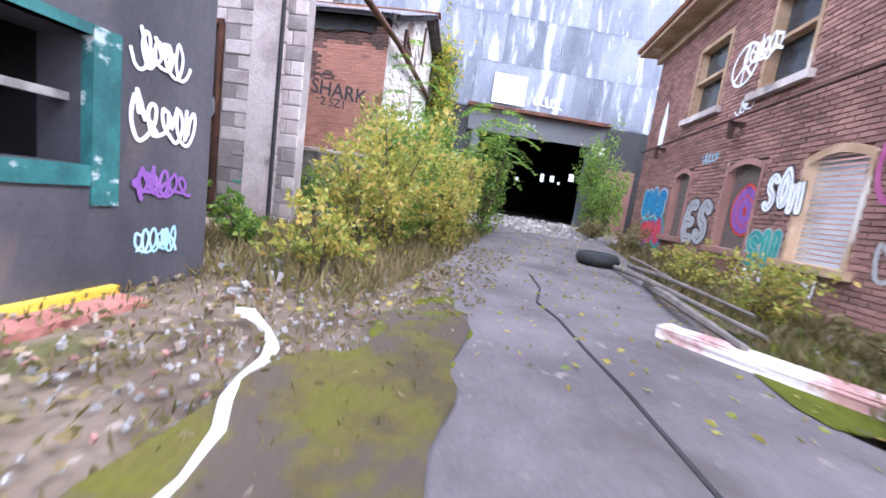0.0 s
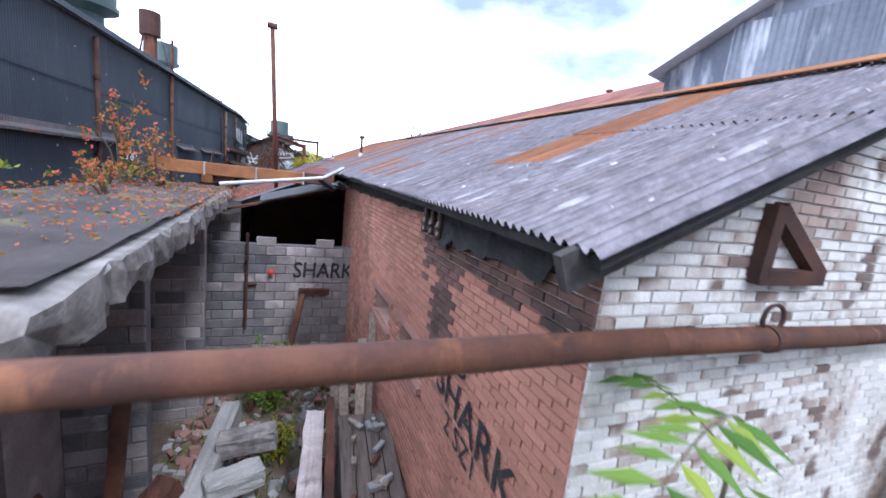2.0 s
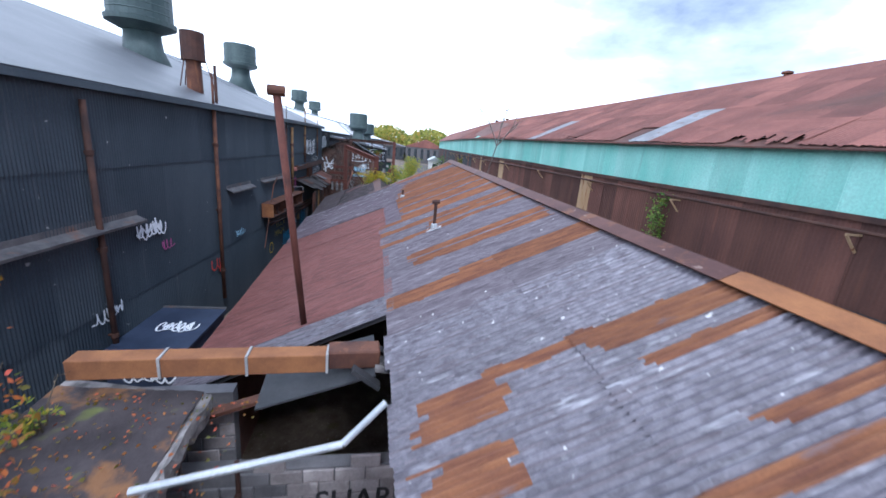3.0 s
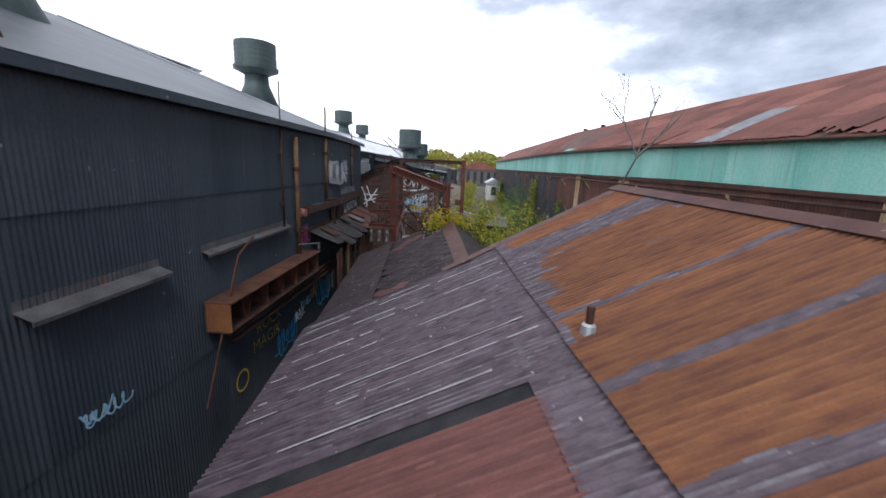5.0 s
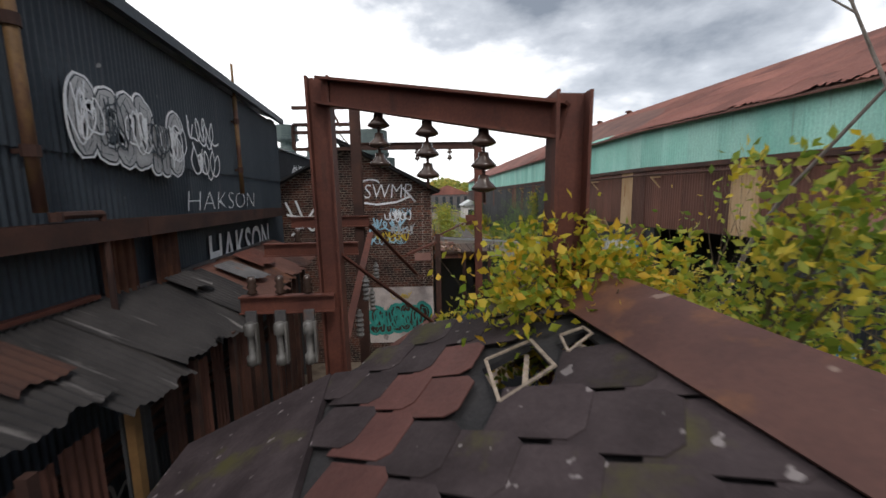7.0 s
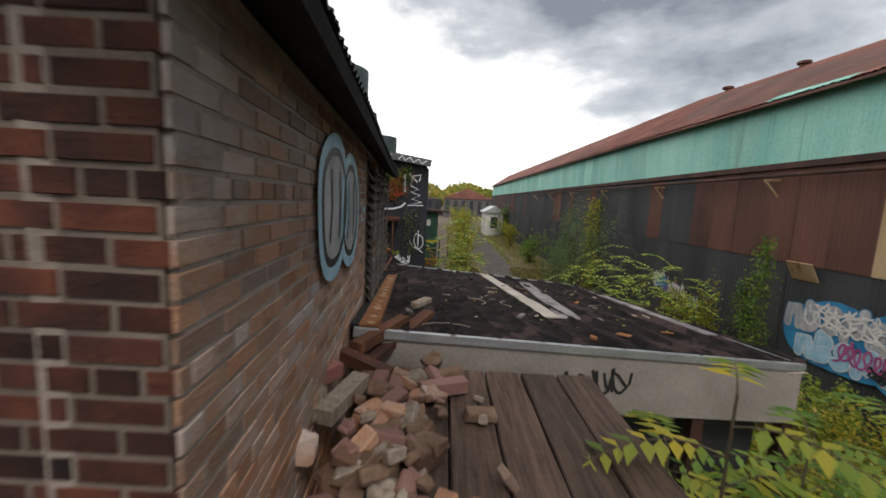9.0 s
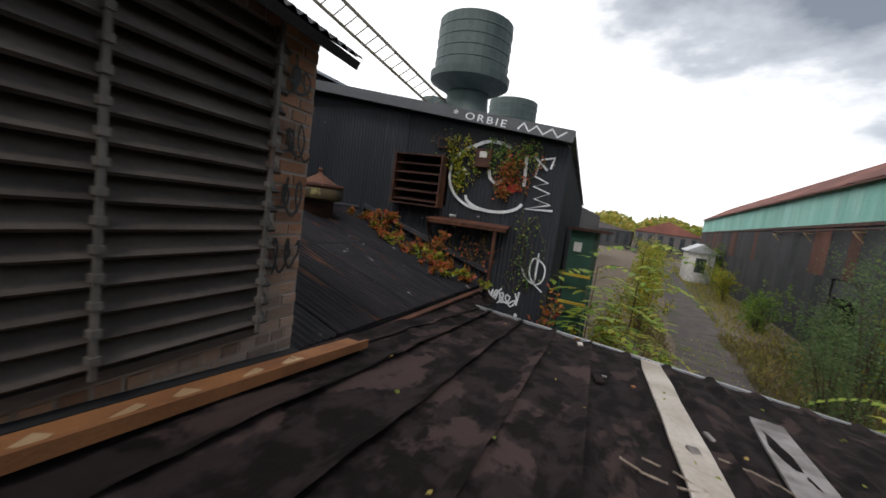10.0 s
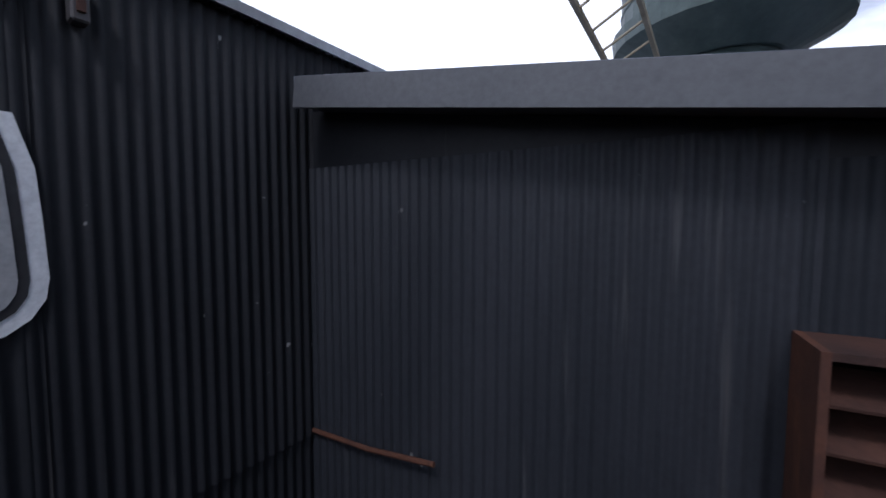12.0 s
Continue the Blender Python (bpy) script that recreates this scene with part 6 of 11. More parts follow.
# ---- corrugated lean-to roof and dark shed beyond ----
def lean_to():
    ob = empty("corrugated_lean_to", "black rust-streaked corrugated lean-to roof between two walls", "lean-to")
    e0, e1 = Vector((2.42, 42.85, 2.68)), Vector((2.12, 47.5, 2.60))
    t0 = Vector((-0.65, 42.85, 3.66))
    m = slope_frame(e1, e0 - e1, Vector((t0.x - e0.x, 0, t0.z - e0.z)))
    L, H = (e1 - e0).length, math.hypot(t0.x - e0.x, t0.z - e0.z)
    roof_plate("roof_deck", ob, m, L, H, M["charred"])
    rng = random.Random(9)
    sheet_field("roof_sheet", ob, m, L, H, 0.66, H / 2, lambda i, j, r: M["lean_rust"] if i in (4, 5) else M["lean_roof"], pitch=0.0762, amp=0.011, rng=rng)
    bm = bmesh.new()
    box2(bm, 1.85, 2.0, 42.9, 47.5, -1.2, 2.55)
    part("wall", bm, M["gb_dark"], ob)
    # far slope down to the hall wall, ridge roll, rusty strip under the eave
    t1 = t0 + (e1 - e0)
    bm = bmesh.new()
    q = [t0, t1, Vector((-2.95, 47.35, 2.62)), Vector((-2.95, 42.85, 2.70))]
    hi = [bm.verts.new(p - Vector((0, 0, 0.005))) for p in q]
    lo = [bm.verts.new(p - Vector((0, 0, 0.06))) for p in q]
    bm.faces.new(hi)
    bm.faces.new(list(reversed(lo)))
    for i in range(4):
        bm.faces.new((hi[i], lo[i], lo[(i + 1) % 4], hi[(i + 1) % 4]))
    part("back_slope", bm, M["lean_roof"], ob)
    bm = bmesh.new()
    rod(bm, t0 + Vector((0, 0, 0.01)), t1 + Vector((0, 0, 0.01)), 0.045, seg=12)
    part("ridge_roll", bm, M["ridge_lead"], ob, "dull grey ridge roll with rusty patches")
    bm = bmesh.new()
    apron = bmesh.new()
    bmv = apron.verts
    bar(bm, e0 + Vector((0.05, 0, -0.06)), e1 + Vector((0.05, 0, -0.06)), 0.07, 0.02)
    ap = []
    for k in range(25):
        p = e0.lerp(e1, k / 24)
        w = 0.30 + 0.05 * noise.noise((p.y * 2.5, 1, 4))
        ap.append((bmv.new((p.x - 0.02, p.y, p.z - 0.075)), bmv.new((p.x + 0.5 * w, p.y, 0.42 * (p.z - 0.075) + 0.58 * flat_z(p.x + w, p.y))), bmv.new((p.x + w, p.y, flat_z(p.x + w, p.y) + 0.02))))
    for s, q in zip(ap, ap[1:]):
        apron.faces.new((s[0], s[1], q[1], q[0]))
        apron.faces.new((s[1], s[2], q[2], q[1]))
    part("felt_apron", apron, M["tar"], ob, "bitumen felt dressed up to the eave")
    part("eave_flashing", bm, M["rust"], ob, "orange rusted strip under the eave")
    return ob


M["ridge_lead"] = mat("dull_ridge_metal", [(0.035, 0.036, 0.042), (0.075, 0.075, 0.085)], 1.5, 0.6, 0.1, 0.3, 40, streak=(1.2, (1, 1, 1), 0.60, 0.64, (0.17, 0.09, 0.03)))
M["lean_roof"] = mat("black_rust_streaked_sheet", [(0.0065, 0.0065, 0.0085), (0.020, 0.019, 0.024)], 1.0, 0.6, 0.0, 0.3, 30, (20, 1, 2.5), rnd=0.15, spec=0.15,
                     streak=(2.0, (5.0, 1, 0.6), 0.61, 0.68, (0.075, 0.028, 0.014)), spots=(6, 0.70, 0.76, (0.16, 0.15, 0.15)))
M["lean_rust"] = mat("rust_eaten_black_sheet", [(0.0065, 0.0065, 0.0085), (0.022, 0.018, 0.020)], 1.0, 0.7, 0.0, 0.3, 30, (20, 1, 2.5), rnd=0.15, spec=0.15, streak=(1.3, (3.0, 1, 0.4), 0.575, 0.66, (0.10, 0.038, 0.017)))
LEAN = lean_to()
DS_O, DS_U = Vector((-2.95, 47.4)), Vector((5.98, 0.72)).normalized()


def dark_shed():
    ob = empty("dark_corrugated_shed", "black corrugated shed with a grey fascia and roof ventilators", "shed")
    m = frame_at(DS_O, DS_U, (DS_U.y, -DS_U.x))
    W = 6.03
    hole = [(2.86, 3.9, 3.86, 4.72)]
    bm = bmesh.new()
    holed(bm, m, 0, W, -1.2, 5.0, hole, -0.3, -0.02)
    prism(bm, m, [(0, 5.0), (W, 5.0), (W, 5.2), (0, 6.08)], -0.3, -0.02)
    part("wall_core", bm, M["dark_wall2"], ob)
    # the blacker core above these sheets carries the soffit's shade in its colour
    for a, b, z0, z1 in ((0, 2.86, -0.9, 5.65), (3.9, W, -0.9, 5.15), (2.86, 3.9, -0.9, 3.86), (2.86, 3.9, 4.72, 5.5)):
        mm = m @ Matrix.Translation((a, 0, z0))
        sheet_field("wall_sheet", ob, mm, b - a, z1 - z0, 2.0, 9, lambda i, j, r: M["shed_paint"], pitch=0.0762, amp=0.009)
    bm = bmesh.new()
    a, b = m @ Vector((0.16, 0.24, 6.12)), m @ Vector((W + 0.1, 0.24, 5.29))
    bar(bm, a, b, 0.03, 0.2)
    bar(bm, m @ Vector((0.16, 0.11, 6.06)), m @ Vector((W, 0.11, 5.24)), 0.22, 0.02)
    part("fascia_board", bm, M["fascia"], ob, "grey sheet-metal fascia")
    bm = bmesh.new()
    q = [(0.16, 0.25, 6.225), (W + 0.1, 0.25, 5.395), (W + 0.1, -22, 5.395), (0.16, -22, 6.225)]
    vs = [bm.verts.new(m @ Vector(p)) for p in q]
    vb = [bm.verts.new(m @ (Vector(p) - Vector((0, 0, 0.06)))) for p in q]
    bm.faces.new(vs)
    bm.faces.new(list(reversed(vb)))
    for i in range(4):
        bm.faces.new((vs[i], vb[i], vb[(i + 1) % 4], vs[(i + 1) % 4]))
    part("roof", bm, M["hall_grey"], ob)
    bm = bmesh.new()
    box2(bm, W - 0.3, W, -22, -0.3, -1.2, 5.25, m)
    part("side_wall", bm, M["shed_paint"], ob)
    mr = m @ frame_at((W + 0.02, 0), (0, -1), (1, 0))
    mr.translation.z = -0.9
    sheet_field("wall_sheet", ob, mr, 22, 6.1, 1.8, 9, lambda i, j, r: M["shed_paint"], pitch=0.0762, amp=0.009)
    return ob


DARK_SHED = dark_shed()
for k, (vx, vy, vz, r, hh) in enumerate(((-0.45, 51.0, 5.7, 1.0, 3.1), (-1.2, 57.0, 5.7, 1.0, 2.85), (-0.9, 63.0, 5.6, 1.0, 2.65))):
    roof_vent(vx, vy, vz, r, hh, "dark round roof ventilator with white graffiti")


# ---- two-storey brick building by the yard ----
def yard_brick_building():
    ob = empty("brick_works_building", "two-storey brown brick building with arched ground-floor openings and graffiti", "brick building")
    u = Vector((-0.993, -0.119))
    m = frame_at((10.3, -5.06), u, (-0.119, 0.993))
    W = 14.0
    X = lambda x: (10.3 - x) / 0.993
    ups = [(X(8.15), X(6.95), 2.1, 3.55), (X(5.85), X(4.8), 2.05, 3.5), (X(1.8), X(0.6), 2.05, 3.5)]
    lows = [(X(8.1), X(7.35), -0.42, 1.0), (X(6.15), X(5.2), -0.45, 0.98), (X(4.45), X(3.5), -0.45, 0.95), (X(1.6), X(0.6), -0.45, 0.95)]
    bm = bmesh.new()
    holed(bm, m, 0, W, -1.3, 4.25, ups + lows, -0.35, 0)
    part("wall", bm, M["mortar_red"], ob, "brown brick wall with painted tags")
    wall = ob.children[-1]
    ok = lambda x, z: not any(h[0] - 0.01 < x < h[1] + 0.01 and h[2] - 0.01 < z < h[3] + 0.01 for h in ups + lows)
    brick_wall(wall, m, brick_cells(0, W, -1.1, 4.2, ok), M["brick_brown"])
    for h in ups:
        bm = bmesh.new()
        for a, b in ((h[0], h[0] + 0.07), (h[1] - 0.07, h[1])):
            box2(bm, a, b, -0.2, 0.03, h[2], h[3], m)
        box2(bm, h[0], h[1], -0.2, 0.03, h[3] - 0.09, h[3], m)
        box2(bm, h[0], h[1], -0.2, 0.0, (h[2] + h[3]) / 2 - 0.03, (h[2] + h[3]) / 2 + 0.03, m)
        w = part("window", bm, M["tan_wood"], ob, "weathered timber sash window")
        bm = bmesh.new()
        box2(bm, h[0] - 0.12, h[1] + 0.12, 0.0, 0.12, h[2] - 0.12, h[2] - 0.003, m)
        part("sill", bm, M["block_white"], w)
        bm = bmesh.new()
        box2(bm, h[0], h[1], -0.16, -0.15, h[2], h[3], m)
        part("pane", bm, M["glass_dark"], w)
    for k, h in enumerate(lows):
        bm = bmesh.new()
        arc = [(h[0] + (h[1] - h[0]) * i / 10, h[3] - 0.14 + 0.12 * math.sin(math.pi * i / 10)) for i in range(11)]
        ribbon(bm, arc, 0.10, m, 0.025)
        w = part("ground_floor_window", bm, M["tan_wood"] if k >= 2 else M["brick_brown"], ob, "arched opening, boarded up" if k < 2 else "arched opening with a grey slatted blind")
        wm = M["tan_wood"] if k >= 2 else M["brick_brown"]
        for a, b in ((h[0], h[0] + 0.06), (h[1] - 0.06, h[1])):
            bm = bmesh.new()
            box2(bm, a, b, -0.2, 0.03, h[2], h[3] - 0.12, m)
            part("jamb", bm, wm, w)
        bm = bmesh.new()
        box2(bm, h[0] - 0.1, h[1] + 0.1, 0.0, 0.12, h[2] - 0.1, h[2] - 0.003, m)
        part("sill", bm, wm, w)
        bm = bmesh.new()
        if k < 2:
            box2(bm, h[0], h[1], -0.15, -0.1, h[2], h[3], m)
            part("boarding", bm, M["wood"], w)
        else:
            for i in range(22):
                z = h[2] + (h[3] - h[2]) * i / 22
                bm = bmesh.new()
                box(bm, (h[1] - h[0] - 0.14, 0.008, 0.05), m @ Matrix.Translation(((h[0] + h[1]) / 2, -0.1, z + 0.03)) @ Matrix.Rotation(0.5, 4, "X"))
                part("blind_slat", bm, M["galv"], w)
    # eaves
    bm = bmesh.new()
    box2(bm, -0.35, W, 0.0, 0.55, 4.25, 4.34, m)
    box2(bm, -0.2, W, 0.0, 0.12, 4.05, 4.25, m)
    part("eaves_soffit", bm, M["tan_wood"], ob, "timber eaves with a white soffit")
    bm = bmesh.new()
    e = m @ Vector((-0.4, 0.6, 4.34))
    rm = slope_frame(m @ Vector((W, 0.6, 4.34)), m @ Vector((-0.4, 0.6, 4.34)) - m @ Vector((W, 0.6, 4.34)), (m @ Vector((0, -4, 6.0))) - (m @ Vector((0, 0.6, 4.34))))
    box2(bm, 0, W + 0.4, 0, 0.08, 0, 5, rm)
    part("roof", bm, M["roof_rust"], ob)
    bm = bmesh.new()
    box2(bm, 0, 0.35, -8, -0.36, -1.3, 4.25, m)
    part("end_wall", bm, M["brick_brown"], ob)
    # service pipe with brackets
    bm = bmesh.new()
    rod(bm, m @ Vector((0.3, 0.2, 1.62)), m @ Vector((W, 0.2, 1.75)), 0.025, seg=6)
    part("service_pipe", bm, M["rust_dark"], ob)
    for x in (1.3, 4.3, 8.0):
        bm = bmesh.new()
        box2(bm, x, x + 0.07, 0, 0.24, 1.55, 1.62, m)
        box2(bm, x, x + 0.07, 0.16, 0.24, 1.35, 1.62, m)
        part("bracket", bm, M["rust_dark"], ob)
    return ob, m


M["tan_wood"] = mat("flaking_tan_timber", [(0.30, 0.19, 0.11), (0.46, 0.33, 0.22)], 2.5, 0.85, 0, 0.4, 40, rnd=0.1, streak=(2, (1, 1, 0.5), 0.58, 0.70, (0.6, 0.56, 0.5)))
YARD_BRICK, YARD_M = yard_brick_building()


# ---- concrete-block building beside the yard ----
BLK = frame_at((3.42, 0.95), (-0.137, 0.9906), (-0.9906, -0.137))


def block_cells(x0, x1, z0, z1, inside=None, w=0.39, h=0.19, gap=0.012):
    return brick_cells(x0, x1, z0, z1, inside, (w, h), gap)


def block_faces(parent, m, cells, pick, name="concrete_block", h=0.19, depth=0.03, seed=2):
    """Each block an object of its own, slightly uneven."""
    cache, rng = {}, random.Random(seed)
    for x, z, w in cells:
        mt = pick(x, z, rng)
        k = (round(w, 2), mt.name)
        if k not in cache:
            bm = bmesh.new()
            box2(bm, 0, w, -0.02, depth, 0, h, None, 0.012)
            ob = part(name, bm, mt, parent)
            cache[k] = ob.data
        else:
            ob = new(name, cache[k])
            ob.parent = parent
        ob.matrix_basis = m @ Matrix.Translation((x, rng.uniform(-0.008, 0.008), z)) @ Matrix.Rotation(rng.uniform(-0.008, 0.008), 4, "Y")


def block_building():
    ob = empty("concrete_block_building", "ruined concrete-block building with rusted doors under a broken slab", "block building")
    doors = [(1.22, 2.64, -1.2, 1.77), (4.6, 5.9, -1.2, 1.8)]
    bm = bmesh.new()
    holed(bm, BLK, 0, 8.2, -1.3, 2.82, doors, -0.2, 0)
    part("wall", bm, M["block"], ob, "grey block wall with flaking whitewash")
    w = ob.children[-1]
    ok = lambda x, z: not any(d[0] - 0.05 < x < d[1] + 0.05 and z < d[3] + 0.02 for d in doors)
    # upper blocks go darker: shade under the slab overhang put into their colour
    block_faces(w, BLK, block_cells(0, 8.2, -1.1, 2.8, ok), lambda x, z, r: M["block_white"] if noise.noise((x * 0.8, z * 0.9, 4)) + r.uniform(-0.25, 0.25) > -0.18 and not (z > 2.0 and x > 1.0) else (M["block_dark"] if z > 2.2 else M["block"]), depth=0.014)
    for k, d in enumerate(doors):
        bm = bmesh.new()
        box2(bm, d[0], d[1], -0.10, -0.05, -1.2, d[3], BLK)
        dr = part("door", bm, M["rust_dark"], ob, "tall rusted steel door with tags")
        for i in range(5):
            x = d[0] + 0.12 + i * (d[1] - d[0] - 0.24) / 4
            bm = bmesh.new()
            box2(bm, x - 0.02, x + 0.02, -0.05, -0.02, -1.2, d[3], BLK)
            part("rib", bm, M["rust_dark"], dr)
        bm = bmesh.new()
        for a, b in ((d[0], d[0] + 0.06), (d[1] - 0.06, d[1])):
            box2(bm, a, b, -0.06, 0.04, -1.2, d[3], BLK)
        box2(bm, d[0], d[1], -0.06, 0.04, d[3] - 0.06, d[3], BLK)
        part("door_frame", bm, M["rust"], dr)
        bm = bmesh.new()
        hx = (d[0] + d[1]) / 2
        prism(bm, BLK @ Matrix.Translation((hx - 0.3, 0, 0)) @ Matrix.Rotation(radians(90), 4, "Z"), [(-0.05, 1.05), (0.42, 1.05), (-0.05, 1.4)], -0.6, 0)
        part("hood", bm, M["rust"], dr, "rusted sheet hood on the door")
        bm = bmesh.new()
        box2(bm, d[0] + 0.1, d[1] - 0.45, -0.045, -0.035, 0.2, 0.35, BLK)
        part("patch_plate", bm, M["rust_orange"], dr)
        bm = bmesh.new()
        box2(bm, hx + 0.1, hx + 0.16, -0.03, 0.06, -1.2, 0.2, BLK)
        part("brace", bm, M["rust_orange"], dr)
    # white pier at the south end
    mp = frame_at((3.52, 1.28), (0.9906, 0.137), (0.137, -0.9906))
    bm = bmesh.new()
    box2(bm, -0.22, 0.5, -0.45, 0, -1.3, 2.8, mp)
    part("pier", bm, M["block_white"], ob, "flaking white block pier")
    pier = ob.children[-1]
    block_faces(pier, mp, brick_cells(-0.23, 0.51, -1.1, 2.84, None, (0.44, 0.21), 0.01), lambda x, z, r: M["block_white"], seed=6, depth=0.035, h=0.21)
    block_faces(pier, mp @ frame_at((0.5, 0), (0, -1), (1, 0)), brick_cells(0, 0.45, -1.1, 2.84, None, (0.39, 0.19), 0.012), lambda x, z, r: M["block"], seed=7, depth=0.02)
    bm = bmesh.new()
    rod(bm, mp @ Vector((-0.28, 0.03, -1.1)), mp @ Vector((-0.28, 0.03, 2.8)), 0.03, seg=7)
    part("downpipe", bm, M["charred"], ob)
    # inner partitions, dark
    for y, x1, mt in ((3.6, 0.95, "block_dark"), (5.6, 1.25, "block"), (8.0, 1.6, "block_dark")):
        bm = bmesh.new()
        box2(bm, y, y + 0.2, -x1, -0.2, -1.3, 2.8, BLK)
        part("partition", bm, M[mt], ob)
        mq = BLK @ frame_at((y, -0.2), (0, -1), (-1, 0))
        block_faces(ob.children[-1], mq, block_cells(0, x1 - 0.2, -1.1, 2.7), lambda x, z, r: M["block"] if r.random() < 0.5 else M["block_dark"], seed=int(y * 7), depth=0.012)
    # slab
    bm = bmesh.new()
    rng = random.Random(3)
    edge = [(3.12 + 1.66 * k / 18 + rng.uniform(-0.02, 0.02), 0.85 + 0.6 * k / 18 + 0.05 * noise.noise((k * 0.9, 0, 8)) + rng.uniform(-0.025, 0.025)) for k in range(19)]
    for i in range(70):
        t = i / 69
        edge.append((4.8 - 0.95 * t + 0.08 * noise.noise((t * 17, 0, 3)) + 0.04 * noise.noise((t * 60, 0, 3)) + rng.uniform(-0.01, 0.01), 1.6 + 7.1 * t))
    edge += [(2.1, 8.9)]
    top = [bm.verts.new((x, y, 3.06 + rng.uniform(-0.03, 0.03))) for x, y in edge]
    mid = [bm.verts.new((x + (rng.uniform(0.0, 0.03) + 0.04 * noise.noise((i * 0.23, 1, 1)) if i > 18 else 0), y - (rng.uniform(0, 0.05) if i < 19 else 0), 2.96 + rng.uniform(-0.03, 0.03))) for i, (x, y) in enumerate(edge)]
    bot = [bm.verts.new((x + (rng.uniform(-0.03, 0.01) + 0.05 * noise.noise((i * 0.31, 5, 1)) if i > 18 else 0), y + (rng.uniform(0, 0.06) if i < 19 else 0), 2.83 + rng.uniform(-0.035, 0.035))) for i, (x, y) in enumerate(edge)]
    bm.faces.new(top)
    bm.faces.new(list(reversed(bot)))
    for i in range(len(edge)):
        j = (i + 1) % len(edge)
        bm.faces.new((top[i], mid[i], mid[j], top[j]))
        bm.faces.new((mid[i], bot[i], bot[j], mid[j]))
    part("roof_slab", bm, M["slab_edge"], ob, "thick crumbling concrete roof slab")
    n = 26
    verts, faces = [], []
    for j in range(n + 1):
        for i in range(13):
            t = j / n
            xw, xe = 3.16 - 1.0 * t, 4.72 - 0.95 * t
            x, y = xw + (xe - xw) * i / 12, 0.95 + 0.6 * (i / 12) * (1 - t) + 7.75 * t
            verts.append((x, y, 3.085 + 0.05 * abs(noise.noise((x * 3, y * 3, 1))) + 0.02 * noise.noise((x * 11, y * 11, 2))))
    for j in range(n):
        for i in range(12):
            a = j * 13 + i
            faces.append((a, a + 1, a + 14, a + 13))
    mesh_ob("roof_felt", verts, faces, M["slab_top"], ob, "mossy tar roof covering", smooth=True)
    return ob


BLOCK_BUILDING = block_building()


# ---- ruined courtyard ----
def courtyard():
    ob = empty("block_back_wall", "sooty block wall with a broken top edge", "wall")
    m = frame_at((2.9, 8.55), (0.995, 0.096), (0.096, -0.995))
    bm = bmesh.new()
    box2(bm, 0, 3.45, -0.2, 0, -1.3, 1.95, m)
    part("wall_core", bm, M["block_dark"], ob)
    rng = random.Random(12)
    cells = block_cells(0, 3.45, -1.1, 2.35, lambda x, z: z < 2.0 + 0.16 * math.sin(x * 5) + 0.05 * math.sin(x * 17))
    block_faces(ob, m, cells, lambda x, z, r: M["block"] if x > 1.6 or r.random() < 0.3 else M["block_dark"], seed=15)
    words("SHARK", m @ Matrix.Translation((2.15, 0.03, 1.25)), 0.36, M["black_spray"], parent=ob, slant=0.05, bold=0.006, label="black spray-painted tag", stretch=0.85)
    bm = bmesh.new()
    box2(bm, 2.3, 2.95, 0.03, 0.14, 0.88, 1.0, m)
    part("shelf", bm, M["rust"], ob)
    bm = bmesh.new()
    rod(bm, m @ Vector((1.25, 0.1, 0.1)), m @ Vector((1.25, 0.1, 2.2)), 0.03, seg=8)
    rod(bm, m @ Vector((1.25, 0.1, 1.7)), m @ Vector((1.25, 0.25, 1.7)), 0.04, seg=8)
    rod(bm, m @ Vector((1.25, 0.1, 1.1)), m @ Vector((1.45, 0.1, 1.1)), 0.03, seg=8)
    part("standpipe", bm, M["rust_dark"], ob)
    bm = bmesh.new()
    lathe(bm, [(0.02, 0), (0.06, 0.01), (0.07, 0.03), (0.02, 0.05)], m @ Matrix.Translation((1.72, 0.1, 1.38)) @ Matrix.Rotation(radians(-90), 4, "X"), 12)
    part("valve_wheel", bm, M["red_spray"], ob, "small red valve wheel")


courtyard()


def debris_block(name, label, category, pts, size, material, bevel=0.02, seed=1):
    a, b = Vector(pts[0]), Vector(pts[1])
    bm = bmesh.new()
    d = b - a
    m = Matrix.Translation((a + b) / 2) @ d.to_track_quat("X", "Z").to_matrix().to_4x4()
    box(bm, (d.length, *size), m, bevel)
    bmesh.ops.subdivide_edges(bm, edges=bm.edges, cuts=3, use_grid_fill=True)
    rng = random.Random(seed)
    for v in bm.verts:
        v.co += Vector([rng.uniform(-1, 1) for _ in range(3)]) * min(size) * 0.06
    return tagged(part(name, bm, material), label, category)


def low_wall():
    ob = empty("retaining_wall", "low concrete wall with a white-painted top edge", "wall")
    bm = bmesh.new()
    box2(bm, 5.62, 5.80, 0.9, 5.1, -1.1, 0.28)
    part("wall_core", bm, M["slab_edge"], ob)
    bm = bmesh.new()
    box2(bm, 5.60, 5.82, 0.9, 5.0, 0.283, 0.35)
    bmesh.ops.subdivide_edges(bm, edges=bm.edges, cuts=8, use_grid_fill=True)
    rng = random.Random(2)
    for v in bm.verts:
        v.co += Vector((rng.uniform(-0.02, 0.02), 0, rng.uniform(-0.012, 0.012)))
    part("painted_edge", bm, M["block_white"], ob, "flaking white paint")
    bm = bmesh.new()
    bar(bm, (5.90, 1.0, 0.30), (5.92, 5.3, 0.34), 0.10, 0.05)
    part("angle_iron", bm, M["rust"], ob, "rusted angle iron")


low_wall()
